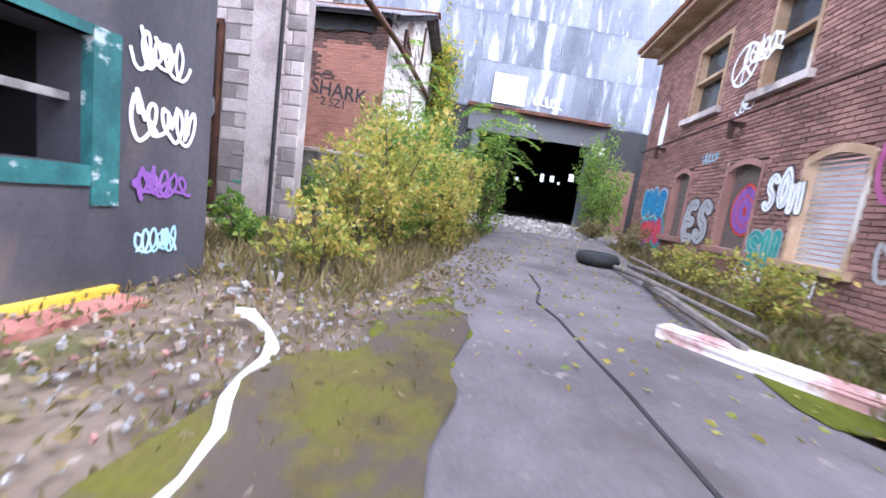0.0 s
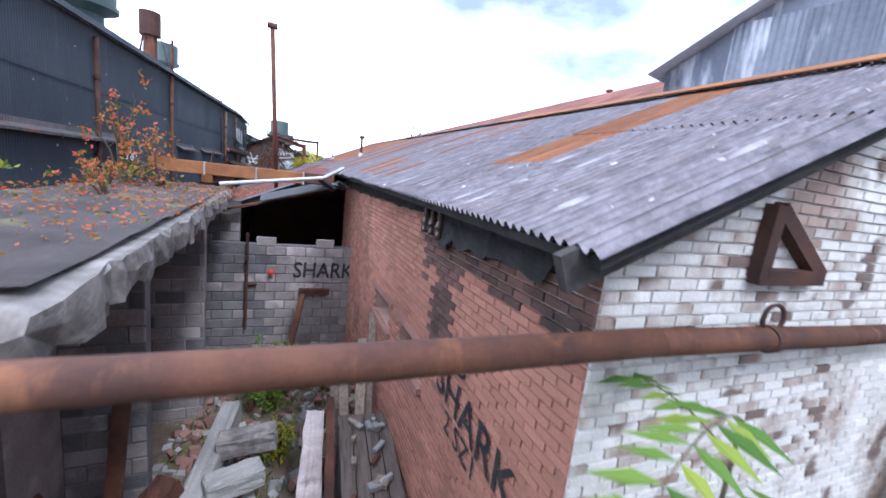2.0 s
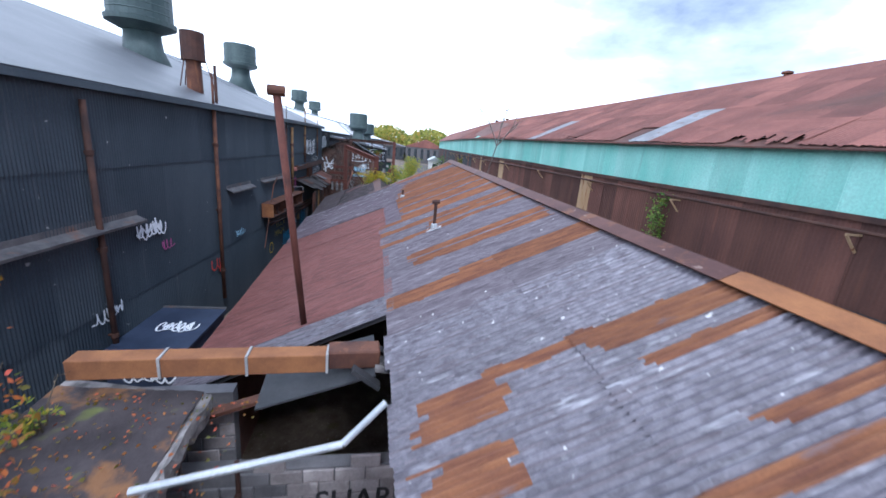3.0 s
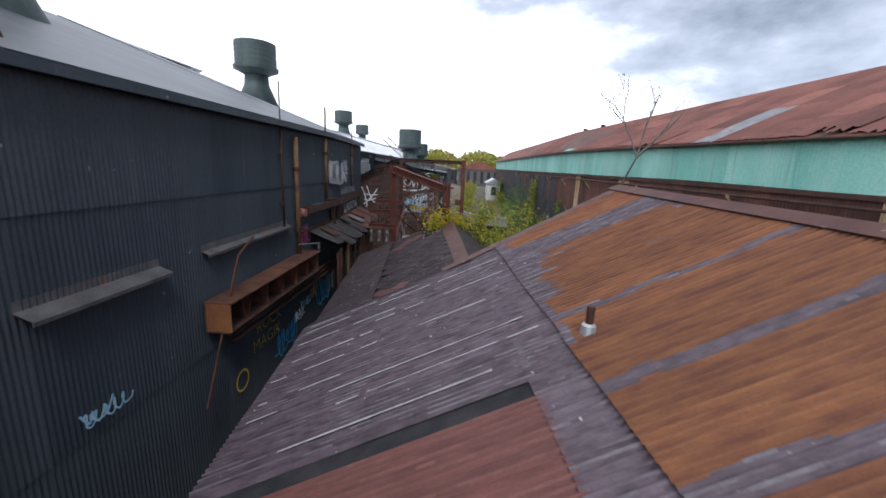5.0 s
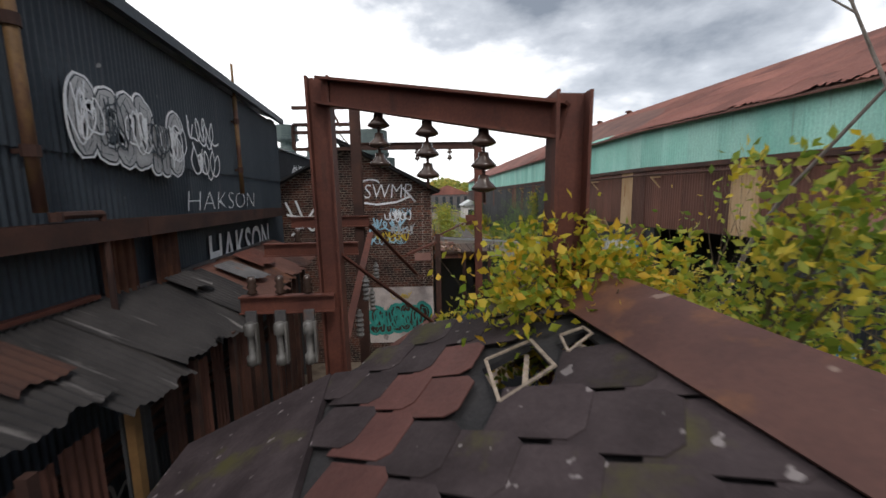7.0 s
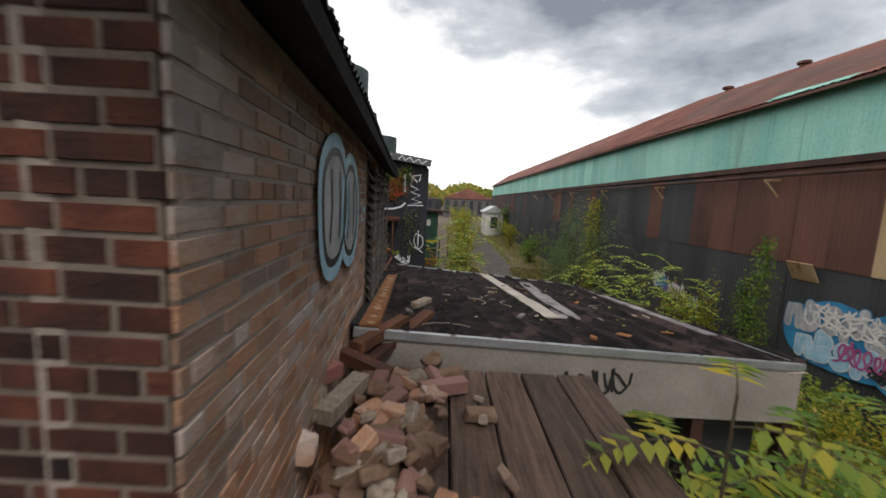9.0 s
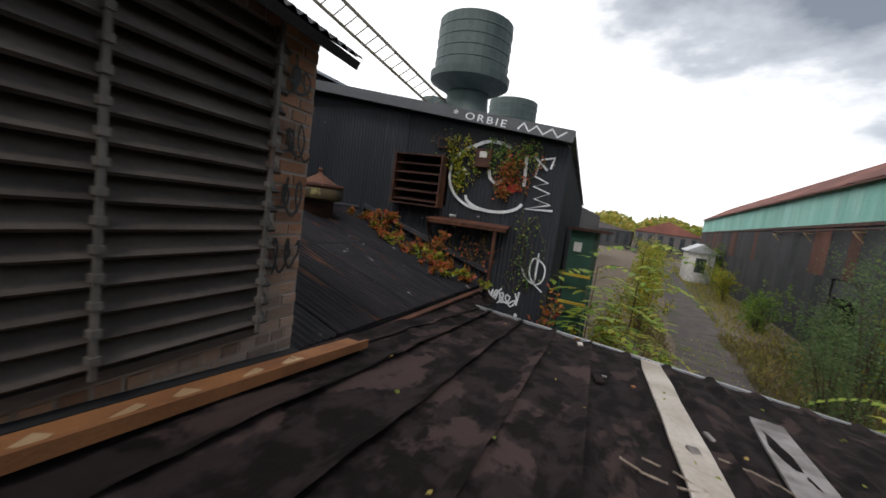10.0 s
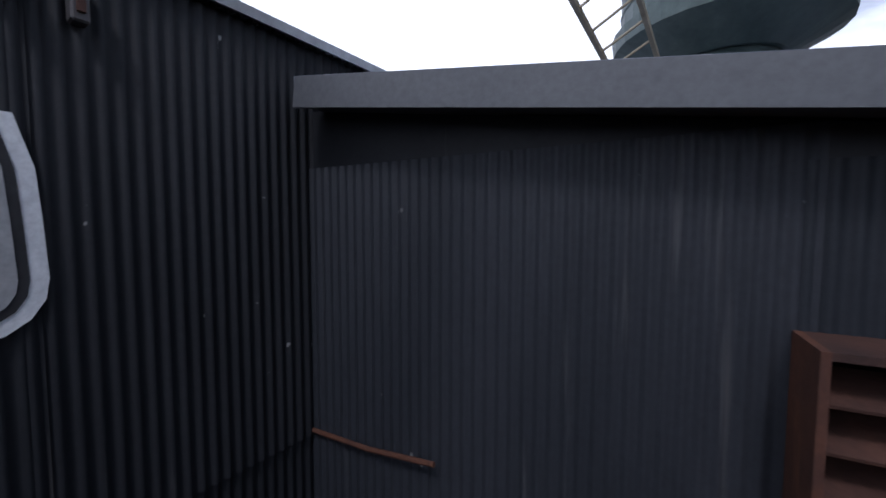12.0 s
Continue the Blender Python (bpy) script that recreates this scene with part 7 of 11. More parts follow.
debris_block("concrete_beam", "broken concrete beam lying in rubble", "concrete beam", [(4.35, 2.6, -0.55), (4.4, 6.4, -0.42)], (0.28, 0.3), M["concrete"], seed=3)
debris_block("concrete_chunk", "grey fallen concrete block in the rubble", "rubble", [(4.5, 4.5, -0.32), (5.1, 4.75, -0.3)], (0.3, 0.25), M["concrete"], seed=4)
debris_block("concrete_chunk", "grey fallen concrete block in the rubble", "rubble", [(4.45, 5.3, -0.3), (5.2, 5.35, -0.22)], (0.32, 0.26), M["slab_edge"], seed=5)
debris_block("rusted_box", "rusted steel box in the rubble", "scrap metal", [(3.95, 4.2, -0.45), (4.15, 4.6, -0.3)], (0.3, 0.4), M["rust"], seed=6)
for k, (a, b, w) in enumerate((((3.75, 4.0, -0.6), (3.6, 4.9, 1.5), 0.16), ((5.05, 7.6, -0.5), (5.3, 8.3, 1.0), 0.12), ((4.1, 3.6, -0.8), (3.7, 3.2, 0.9), 0.05))):
    bm = bmesh.new()
    bar(bm, a, b, w, 0.04)
    tagged(part("leaning_steel_strip", bm, M["rust"]), "rusted steel strip leaning on the wall", "scrap metal")
for k, (a, b, w) in enumerate((((6.15, 4.6, -0.3), (6.05, 5.5, 1.0), 0.13), ((6.3, 4.5, -0.4), (6.35, 5.6, 1.15), 0.13), ((6.0, 4.9, -0.4), (5.95, 5.7, 0.95), 0.12), ((6.45, 4.8, -0.4), (6.5, 5.8, 1.5), 0.10), ((5.9, 5.3, 0.1), (6.5, 5.5, 0.35), 0.11), ((6.5, 1.9, -0.6), (6.75, 2.8, 0.3), 0.14))):
    bm = bmesh.new()
    bar(bm, a, b, w, 0.03)
    tagged(part("loose_plank", bm, M["timber"]), "grey weathered plank leaning in the courtyard", "plank", "loose planks")


def old_workbench():
    ob = empty("workbench", "dark slatted wooden workbench littered with scrap", "workbench", at=(6.38, 3.9, 0))
    for i in range(4):
        bm = bmesh.new()
        box2(bm, -0.34 + i * 0.17, -0.34 + i * 0.17 + 0.155, -1.05, 1.05, 0.24, 0.28)
        part("tabletop_board", bm, M["wood"], ob)
    for x in (-0.3, 0.26):
        for y in (-1.0, 0.95):
            bm = bmesh.new()
            box2(bm, x, x + 0.07, y, y + 0.07, -1.0, 0.24)
            part("leg", bm, M["wood"], ob)
    for k in range(4):
        bm = bmesh.new()
        z = -0.75 + k * 0.24
        box2(bm, -0.34, -0.31, -1.0, 1.0, z, z + 0.09)
        box2(bm, -0.3, 0.3, -1.03, -1.0, z, z + 0.09)
        part("side_slat", bm, M["wood"], ob)
    rng = random.Random(8)
    for k in range(16):
        p = (6.38 + rng.uniform(-0.28, 0.28), 3.9 + rng.uniform(-0.9, 0.9), 0.32)
        bm = bmesh.new()
        box(bm, (rng.uniform(0.05, 0.2), rng.uniform(0.05, 0.25), rng.uniform(0.03, 0.09)), Matrix.Translation(p) @ Matrix.Rotation(rng.uniform(0, 3), 4, "Z"), 0.008)
        tagged(part("scrap_piece", bm, rng.choice([M["galv"], M["timber"], M["concrete"], M["rust"]])), "small piece of scrap on the workbench", "scrap", "scrap on the bench")


old_workbench()


def big_pipe():
    ob = empty("overhead_pipe", "thick rusted steam pipe crossing overhead", "pipe")
    bm = bmesh.new()
    pts = [(-0.5, 0.35, 3.02), (4.0, 0.93, 3.0), (7.2, 1.2, 3.02), (9.0, 1.42, 2.95), (11.35, 1.72, 2.88)]
    for a, b in zip(pts, pts[1:]):
        rod(bm, a, b, 0.066, seg=18, caps=True)
    part("pipe", bm, M["rust"], ob, smooth=True)
    for x, y, z in ((4.9, 1.005, 3.005), (8.1, 1.31, 2.985), (10.4, 1.6, 2.91)):
        bm = bmesh.new()
        rod(bm, (x - 0.03, y, z), (x + 0.03, y + 0.004, z), 0.078, seg=18)
        part("flange", bm, M["rust_dark"], ob)
    bm = bmesh.new()
    for k in range(16):
        a, b = 2 * math.pi * k / 16, 2 * math.pi * (k + 1) / 16
        c = Vector((8.1, 1.31, 3.10))
        rod(bm, c + Vector((math.cos(a), 0, math.sin(a))) * 0.08, c + Vector((math.cos(b), 0, math.sin(b))) * 0.08, 0.012, seg=6)
    part("hanger_ring", bm, M["rust_dark"], ob)


big_pipe()


# ---- dark corner building with the teal window ----
def teal_corner():
    ob = empty("dark_corner_building", "black-painted building with a broken teal window and graffiti", "building")
    m = frame_at((-7.0, -0.95), (0.9972, 0.075), (0.075, -0.9972))
    W = 7.64
    win = [(4.2, 6.9, -0.35, 0.26)]
    bm = bmesh.new()
    holed(bm, m, 0, W, -1.3, 3.4, win, -0.35, 0)
    part("wall", bm, M["corner_paint"], ob, "black painted wall with white tags")
    h = win[0]
    bm = bmesh.new()
    box2(bm, h[1] - 0.015, h[1] + 0.12, -0.06, 0.012, h[2] - 0.20, h[3] + 0.05, m)
    part("window_jamb", bm, M["old_teal"], ob, "teal painted jamb")
    bm = bmesh.new()
    box2(bm, h[0], h[1] - 0.02, -0.06, 0.012, h[3], h[3] + 0.05, m)
    part("window_head", bm, M["old_teal"], ob)
    bm = bmesh.new()
    box2(bm, h[0], h[1] - 0.02, -0.06, 0.014, h[2] - 0.10, h[2], m)
    part("window_sill", bm, M["old_teal"], ob)
    bm = bmesh.new()
    box2(bm, h[0], h[1], -0.2, -0.15, -0.05, -0.01, m)
    part("crossbar", bm, M["concrete"], ob)
    # added closed box: blocks sky light, the room's dark put into its colour
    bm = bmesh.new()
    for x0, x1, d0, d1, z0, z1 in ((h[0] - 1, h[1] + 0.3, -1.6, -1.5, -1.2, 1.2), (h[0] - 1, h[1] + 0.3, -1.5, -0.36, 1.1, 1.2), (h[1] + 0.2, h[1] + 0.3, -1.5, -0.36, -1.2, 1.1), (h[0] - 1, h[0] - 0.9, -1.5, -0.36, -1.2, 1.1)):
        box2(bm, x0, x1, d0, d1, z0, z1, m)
    part("inner_room", bm, M["void"], ob, "near-black box behind the broken window")
    bm = bmesh.new()
    box2(bm, 3.0, 7.0, 0.005, 0.06, -1.08, -0.98, m)
    part("yellow_base", bm, M["yellow_spray"], ob, "yellow painted base")
    bm = bmesh.new()
    box2(bm, 3.0, 7.0, 0.06, 0.25, -1.12, -1.02, m)
    part("red_kerb", bm, M["red_kerb"], ob, "faded red kerb")
    bm = bmesh.new()
    box2(bm, W - 0.35, W, -6, -0.36, -1.3, 3.4, m)
    part("side_wall", bm, M["corner_paint"], ob)
    for dx, dz, w, hh, mt, sd in ((7.08, 0.16, 0.36, 0.26, "white_paint", 3), (7.05, -0.22, 0.5, 0.30, "white_paint", 4), (7.1, -0.52, 0.4, 0.2, "purple_spray", 5), (7.1, -0.86, 0.3, 0.2, "blue_spray", 6), (5.8, -0.72, 0.7, 0.2, "grey_spray", 7), (5.2, -0.95, 1.0, 0.12, "blue_spray", 8)):
        tag_scrawl("graffiti", m @ Matrix.Translation((dx, 0, dz)), w, hh, M[mt], ob, sd, 0.045, 4, 0.006)
    return ob


M["old_teal"] = mat("scuffed_teal_paint", [(0.010, 0.075, 0.080), (0.03, 0.17, 0.165)], 5, 0.7, 0, 0.3, 30, (1, 1, 0.5), streak=(5, (1, 1, 1.5), 0.60, 0.66, (0.35, 0.42, 0.42)))
M["corner_paint"] = mat("scuffed_black_paint", [(0.035, 0.035, 0.045), (0.085, 0.08, 0.095)], 1.5, 0.6, 0, 0.3, 30, (1, 1, 0.4), streak=(2, (1, 1, 0.4), 0.60, 0.72, (0.12, 0.09, 0.08)))
M["kerb_pink"] = mat("paint_splashed_slab", [(0.42, 0.24, 0.22), (0.66, 0.60, 0.58)], 3, 0.9, 0, 0.5, 40, ramp=(0.42, 0.52))
M["red_kerb"] = mat("faded_red_kerb_paint", [(0.30, 0.11, 0.09), (0.42, 0.20, 0.17)], 3, 0.9, 0, 0.3, 40)
teal_corner()


# ---- things lying in the yard ----
def tyre(x, y):
    z = ground_z(x, y) + 0.05
    bm = bmesh.new()
    seg, tube = 28, 10
    rings = []
    for i in range(seg):
        a = 2 * math.pi * i / seg
        rings.append([bm.verts.new((math.cos(a) * (0.24 + 0.09 * math.cos(b)), math.sin(a) * (0.24 + 0.09 * math.cos(b)), 0.10 + 0.10 * math.sin(b) * (1.0 if math.cos(b) < 0.5 else 0.8)))
                      for b in (2 * math.pi * k / tube for k in range(tube))])
    for i in range(seg):
        for k in range(tube):
            bm.faces.new((rings[i][k], rings[(i + 1) % seg][k], rings[(i + 1) % seg][(k + 1) % tube], rings[i][(k + 1) % tube]))
    ob = tagged(part("tyre", bm, M["rubber"], smooth=True), "worn black car tyre lying on the asphalt", "tyre")
    ob.location = (x, y, z)


tyre(4.75, -3.55)
for a, b, r in (((4.9, -3.75), (1.4, -4.2), 0.035), ((5.2, -4.1), (2.2, -4.5), 0.03), ((3.6, -4.0), (1.0, -3.9), 0.05), ((6.4, -4.3), (3.8, -4.35), 0.025)):
    bm = bmesh.new()
    p, q = Vector((*a, ground_z(*a) + 0.07)), Vector((*b, ground_z(*b) + 0.16))
    mid = (p + q) / 2 + Vector((0, 0.08, 0.05))
    rod(bm, p, mid, r, r * 0.9, 7)
    rod(bm, mid, q, r * 0.9, r * 0.5, 7)
    tagged(part("fallen_branch", bm, M["bark"]), "bare fallen branch in the weeds", "branch", "fallen branches")
debris_block("painted_kerb_slab", "kerb slab splashed with red and white paint", "kerb slab", [(1.35, -3.55, -0.98), (0.45, -4.55, -0.98)], (0.16, 0.14), M["kerb_pink"], seed=9)
debris_block("white_slab", "broken white-painted slab on the ground", "slab", [(-0.2, -3.75, -1.0), (-0.75, -3.95, -1.0)], (0.25, 0.06), M["block_white"], seed=10)
bm = bmesh.new()
hose = [(0.03, -1.2), (0.06, -1.27), (0.0, -1.36), (-0.1, -1.5), (-0.2, -1.6), (-0.34, -1.67), (-0.5, -1.7), (-0.62, -1.76), (-0.75, -1.86), (-0.93, -1.93), (-1.15, -1.96)]
vs = []
for i, p in enumerate(hose):
    q0, q1 = Vector(hose[max(i - 1, 0)]), Vector(hose[min(i + 1, len(hose) - 1)])
    d = (q1 - q0).normalized()
    w = 0.022 + 0.012 * math.sin(i * 1.9)
    nrm = Vector((-d.y, d.x)) * w
    z = ground_z(*p) + 0.045
    vs.append([bm.verts.new((p[0] + nrm.x * k, p[1] + nrm.y * k, z + h)) for k, h in ((-1, 0), (-0.6, 0.035), (0.5, 0.04), (1, 0))])
for r0, r1 in zip(vs, vs[1:]):
    for k in range(3):
        bm.faces.new((r0[k], r0[k + 1], r1[k + 1], r1[k]))
tagged(part("cloth_strip", bm, M["white_cloth"], smooth=True), "dirty white cloth strip trailing over the dirt", "cloth")


def ground_patch(name, c, r, material, label, seed, lift=0.055):
    n = 36
    verts = [(c[0], c[1], ground_z(*c) + lift)]
    for k in range(n):
        a = 2 * math.pi * k / n
        w = 1 + 0.22 * math.sin(3 * a + seed) + 0.12 * math.sin(7 * a + 2 * seed)
        x, y = c[0] + r[0] * w * math.cos(a), c[1] + r[1] * w * math.sin(a)
        verts.append((x, y, ground_z(x, y) + lift))
    faces = [(0, 1 + k, 1 + (k + 1) % n) for k in range(n)]
    tagged(mesh_ob(name, verts, faces, material), label, "moss" if "moss" in name else "ground patch", kind="structure")


M["moss_brown"] = mat("muddy_moss", [(0.085, 0.066, 0.040), (0.12, 0.105, 0.030), (0.115, 0.115, 0.018)], 3.5, 0.97, 0, 1.0, 40, spec=0.2, streak=(2.0, (1, 1, 1), 0.52, 0.60, (0.10, 0.078, 0.062)))
ground_patch("moss_patch", (0.62, -2.06), (0.46, 0.24), M["moss"], "bright green moss on wet ground", 1.0, 0.058)
ground_patch("moss_patch", (-0.45, -2.12), (0.95, 0.36), M["moss_brown"], "muddy olive moss on wet ground", 2.2, 0.066)
ground_patch("moss_patch", (0.9, -4.3), (1.0, 0.35), M["moss"], "bright green moss on wet ground", 3.1, 0.058)
ground_patch("moss_patch", (2.2, -4.6), (1.4, 0.4), M["moss"], "bright green moss on wet ground", 4.1, 0.064)


def rubble(name, label, region, n, seed, lo=0.02, hi=0.09, mats=("concrete", "brick_brown", "timber"), zf=None):
    """A scatter of small broken pieces as one mesh."""
    rng = random.Random(seed)
    bm = bmesh.new()
    for _ in range(n):
        x, y = rng.uniform(region[0], region[1]), rng.uniform(region[2], region[3])
        s = [rng.uniform(lo, hi) for _ in range(3)]
        z = (zf or ground_z)(x, y)
        box(bm, s, Matrix.Translation((x, y, z + s[2] * 0.3 + 0.03)) @ Euler([rng.uniform(-0.5, 0.5) for _ in range(3)]).to_matrix().to_4x4() @ Matrix.Rotation(rng.uniform(0, 6), 4, "Z"))
    return tagged(part(name, bm, M[mats[seed % len(mats)]]), label, "rubble", kind="stuff")


rubble("rubble", "broken bits of concrete on the dirt", (-1.6, 3.0, -2.0, -0.9), 420, 3, 0.008, 0.028)
rubble("rubble", "broken bits of brick on the dirt", (-0.9, 3.2, -2.1, -0.8), 160, 4, 0.008, 0.03)
rubble("rubble", "dry wood chips on the dirt", (-1.4, 4.0, -2.3, 0.8), 420, 5, 0.006, 0.045)
rubble("rubble", "pale stones along the wall's foot", (0.3, 2.4, -0.95, 0.0), 40, 3, 0.03, 0.08)
rubble("rubble", "broken bits of concrete by the wall", (0.5, 10.0, -5.2, -4.3), 260, 6, 0.015, 0.07)
rubble("rubble", "small grit on the asphalt lane", (-1.0, 9.0, -4.2, -2.0), 260, 3, 0.006, 0.025)
rubble("rubble", "rubble in the courtyard", (3.6, 6.6, 1.0, 8.3), 480, 9, 0.03, 0.16)
rubble("rubble", "brick rubble in the courtyard", (3.6, 6.6, 1.0, 8.3), 300, 10, 0.03, 0.16)
rubble("rubble", "debris before the gateway", (8.0, 13.5, -4.2, 0.5), 300, 12, 0.03, 0.14)

# crack and litter on the lane
bm = bmesh.new()
crack = [(-0.6, -3.3), (0.2, -3.12), (0.7, -2.98), (1.2, -2.86), (1.6, -2.7), (2.2, -2.72), (2.9, -2.6)]
for a, b in zip(crack, crack[1:]):
    bar(bm, (*a, ground_z(*a) + 0.052), (*b, ground_z(*b) + 0.052), 0.006, 0.022, radians(90))
tagged(part("road_crack", bm, M["charred"]), "long dark crack in the asphalt", "crack", kind="structure")


# ---- gate and yard details ----
def gate_details():
    m = frame_at((12.40 + 0.352 * 9.0, -9.0), (-0.332, 0.943), (-0.943, -0.332))
    u = lambda y: (y + 9.0) / 0.943
    bm = bmesh.new()
    box2(bm, u(-1.32), u(-0.2), 0.07, 0.10, 3.23, 4.22, m)
    sg = tagged(part("notice_board", bm, M["white_cloth"]), "blank white board with faded print lines on the cladding", "sign")
    for k in range(5):
        bm = bmesh.new()
        box2(bm, u(-1.2), u(-1.2) + (0.85 - 0.1 * (k % 3)), 0.104, 0.108, 3.36 + k * 0.11, 3.385 + k * 0.11, m)
        part("print_line", bm, M["faded_print"], sg)
    tag_scrawl("graffiti", m @ Matrix.Translation((u(-2.66), 0.06, 3.28)), 1.25, 0.42, M["white_paint"], GATE_HALL, 12, 0.07, 4, 0.004)
    tag_scrawl("graffiti", m @ Matrix.Translation((u(-1.9), 0.125, 2.42)), 0.7, 0.3, M["grey_spray"], GATE_HALL, 13, 0.06, 3, 0.004)
    bm = bmesh.new()
    box2(bm, u(-4.35), u(-3.9), 0.15, 0.17, 1.95, 2.25, m)
    tagged(part("small_sign", bm, M["white_cloth"]), "small white sign on the gate jamb", "sign")
    # sloping brick wall stub
    bm = bmesh.new()
    box2(bm, u(-5.4), u(-4.5), 0.2, 0.5, -1.1, 1.5, m)
    tagged(part("brick_stub_wall", bm, M["brick_brown"]), "brown brick stub wall beside the gateway", "wall")
    return m


M["faded_print"] = mat("faded_print", [(0.44, 0.40, 0.37), (0.56, 0.52, 0.49)], 3, 0.9, 0, 0.1, 40)
GATE_M = gate_details()


def steel_cupboard():
    ob = empty("steel_cupboard", "rusted steel cupboard door with yellow graffiti standing in the weeds", "cupboard")
    m = frame_at((8.35, 0.55), (0.995, 0.1), (0.1, -0.995))
    bm = bmesh.new()
    box2(bm, 0, 1.55, -0.45, 0, -0.95, 0.95, m)
    part("body", bm, M["rust_dark"], ob)
    bm = bmesh.new()
    for x in (0.0, 0.5, 1.0, 1.5):
        box2(bm, x, x + 0.05, 0.0, 0.025, -0.95, 0.95, m)
    part("rib", bm, M["rust"], ob)
    bm = bmesh.new()
    box2(bm, -0.03, 1.58, -0.47, 0.03, 0.95, 0.99, m)
    part("top", bm, M["rust"], ob)
    tag_scrawl("graffiti", m @ Matrix.Translation((0.6, 0.03, 0.0)), 0.8, 0.6, M["yellow_spray"], ob, 21, 0.06, 3, 0.004)


steel_cupboard()
bm = bmesh.new()
box(bm, (0.5, 0.03, 0.42), Matrix.Translation((12.0, 0.6, 1.05)) @ Euler((0.3, 0.35, -1.2)).to_matrix().to_4x4(), 0.005)
tagged(part("white_panel", bm, M["white_cloth"]), "crooked white board caught in the vines", "board")


# ---- fittings on the long dark hall ----
def wall_pipe(x, y, z0, z1, r, material, top=0.0, label="rusted pipe fixed to the dark wall"):
    ob = empty("wall_pipe", label, "pipe", group="wall pipes")
    bm = bmesh.new()
    rod(bm, (x, y, z0), (x, y, z1), r, seg=10)
    if top:
        rod(bm, (x, y, z1), (x, y, z1 + top), r * 0.6, seg=8)
    part("pipe", bm, material, ob, smooth=True)
    n = max(2, int((z1 - z0) / 1.6))
    for k in range(n):
        z = z0 + (z1 - z0) * (k + 0.5) / n
        bm = bmesh.new()
        rod(bm, (x, y, z - 0.05), (x, y, z + 0.05), r * 1.35, seg=10)
        box2(bm, min(hall_x(y), x), x, y - 0.02, y + 0.02, z - 0.02, z + 0.02)
        part("clamp", bm, M["rust_dark"], ob)


wall_pipe(-0.36, 12.9, 0.4, 6.4, 0.06, M["rust_dark"])
wall_pipe(-0.36, 17.98, 0.2, 6.6, 0.06, M["rust"], 1.1)
wall_pipe(-0.34, 26.05, 2.9, 6.4, 0.065, M["yellow_pipe"], 0.0)
wall_pipe(-0.34, 28.5, 4.5, 6.55, 0.05, M["yellow_pipe"], 1.0)
wall_pipe(-0.36, 25.2, 4.0, 6.5, 0.03, M["rust_dark"], 1.2)
wall_pipe(hall_x(33.0) + 0.14, 33.0, 4.7, 6.55, 0.04, M["yellow_pipe"], 0.6)


def ledge(y0, y1, z, out=0.24, drop=0.10, label="sloping galvanised drip ledge on the dark wall"):
    bm = bmesh.new()
    prism(bm, frame_at((HALL_X + 0.02, y0), (0, 1), (1, 0)) @ Matrix.Rotation(0, 4, "X"), [(0, z), (y1 - y0, z), (y1 - y0, z + 0.012), (0, z + 0.012)], 0, out)
    for v in bm.verts:
        v.co.z -= drop * (v.co.x - HALL_X) / out
    box2(bm, HALL_X, HALL_X + 0.03, y0, y1, z, z + 0.12)
    box2(bm, HALL_X + out - 0.01, HALL_X + out + 0.012, y0, y1, z - drop - 0.05, z - drop + 0.012)
    tagged(part("drip_ledge", bm, M["galv_dull"]), label, "ledge", "drip ledges")


M["galv_dull"] = mat("dull_galvanised_ledge", [(0.085, 0.08, 0.085), (0.16, 0.15, 0.15)], 3, 0.6, 0.3, 0.2, 30, streak=(2, (1, 1, 1), 0.58, 0.68, (0.20, 0.11, 0.08)))
ledge(8.5, 14.2, 3.9)
ledge(18.8, 20.9, 4.0)
ledge(21.95, 25.6, 4.0, 0.16, 0.06)


def crane_beam():
    ob = empty("rusted_channel_beam", "heavy rusted steel channel beam bolted along the wall", "steel beam")
    y0, y1 = 21.8, 26.6
    bm = bmesh.new()
    box2(bm, -0.42, 0.12, y0, y1, 3.02, 3.05)
    part("top_flange", bm, M["rust"], ob)
    bm = bmesh.new()
    box2(bm, -0.42, -0.39, y0, y1, 2.45, 3.02)
    part("web", bm, M["rust_dark"], ob)
    bm = bmesh.new()
    box2(bm, -0.42, 0.06, y0, y1, 2.42, 2.45)
    part("bottom_flange", bm, M["rust_dark"], ob)
    for k in range(7):
        y = y0 + k * (y1 - y0 - 0.02) / 6
        bm = bmesh.new()
        box2(bm, -0.39, 0.10 if k == 0 else 0.02, y, y + 0.02, 2.45, 3.02)
        part("stiffener", bm, M["rust_orange"] if k == 0 else M["rust"], ob)
    for k, (dz, r) in enumerate(((2.28, 0.05), (2.14, 0.045), (2.0, 0.05))):
        bm = bmesh.new()
        rod(bm, (-0.25 + k * 0.02, y0 + 0.5, dz), (-0.25 + k * 0.02, 33, dz - 0.1), r, seg=8)
        part("pipe_run", bm, M["rust_dark"], ob)
    bm = bmesh.new()
    bar(bm, (-0.1, 21.2, 1.2), (-0.15, 22.6, 3.8), 0.03, 0.04)
    bar(bm, (-0.15, 22.6, 3.8), (-0.25, 23.4, 4.05), 0.03, 0.04)
    part("bent_strap", bm, M["rust"], ob)


crane_beam()


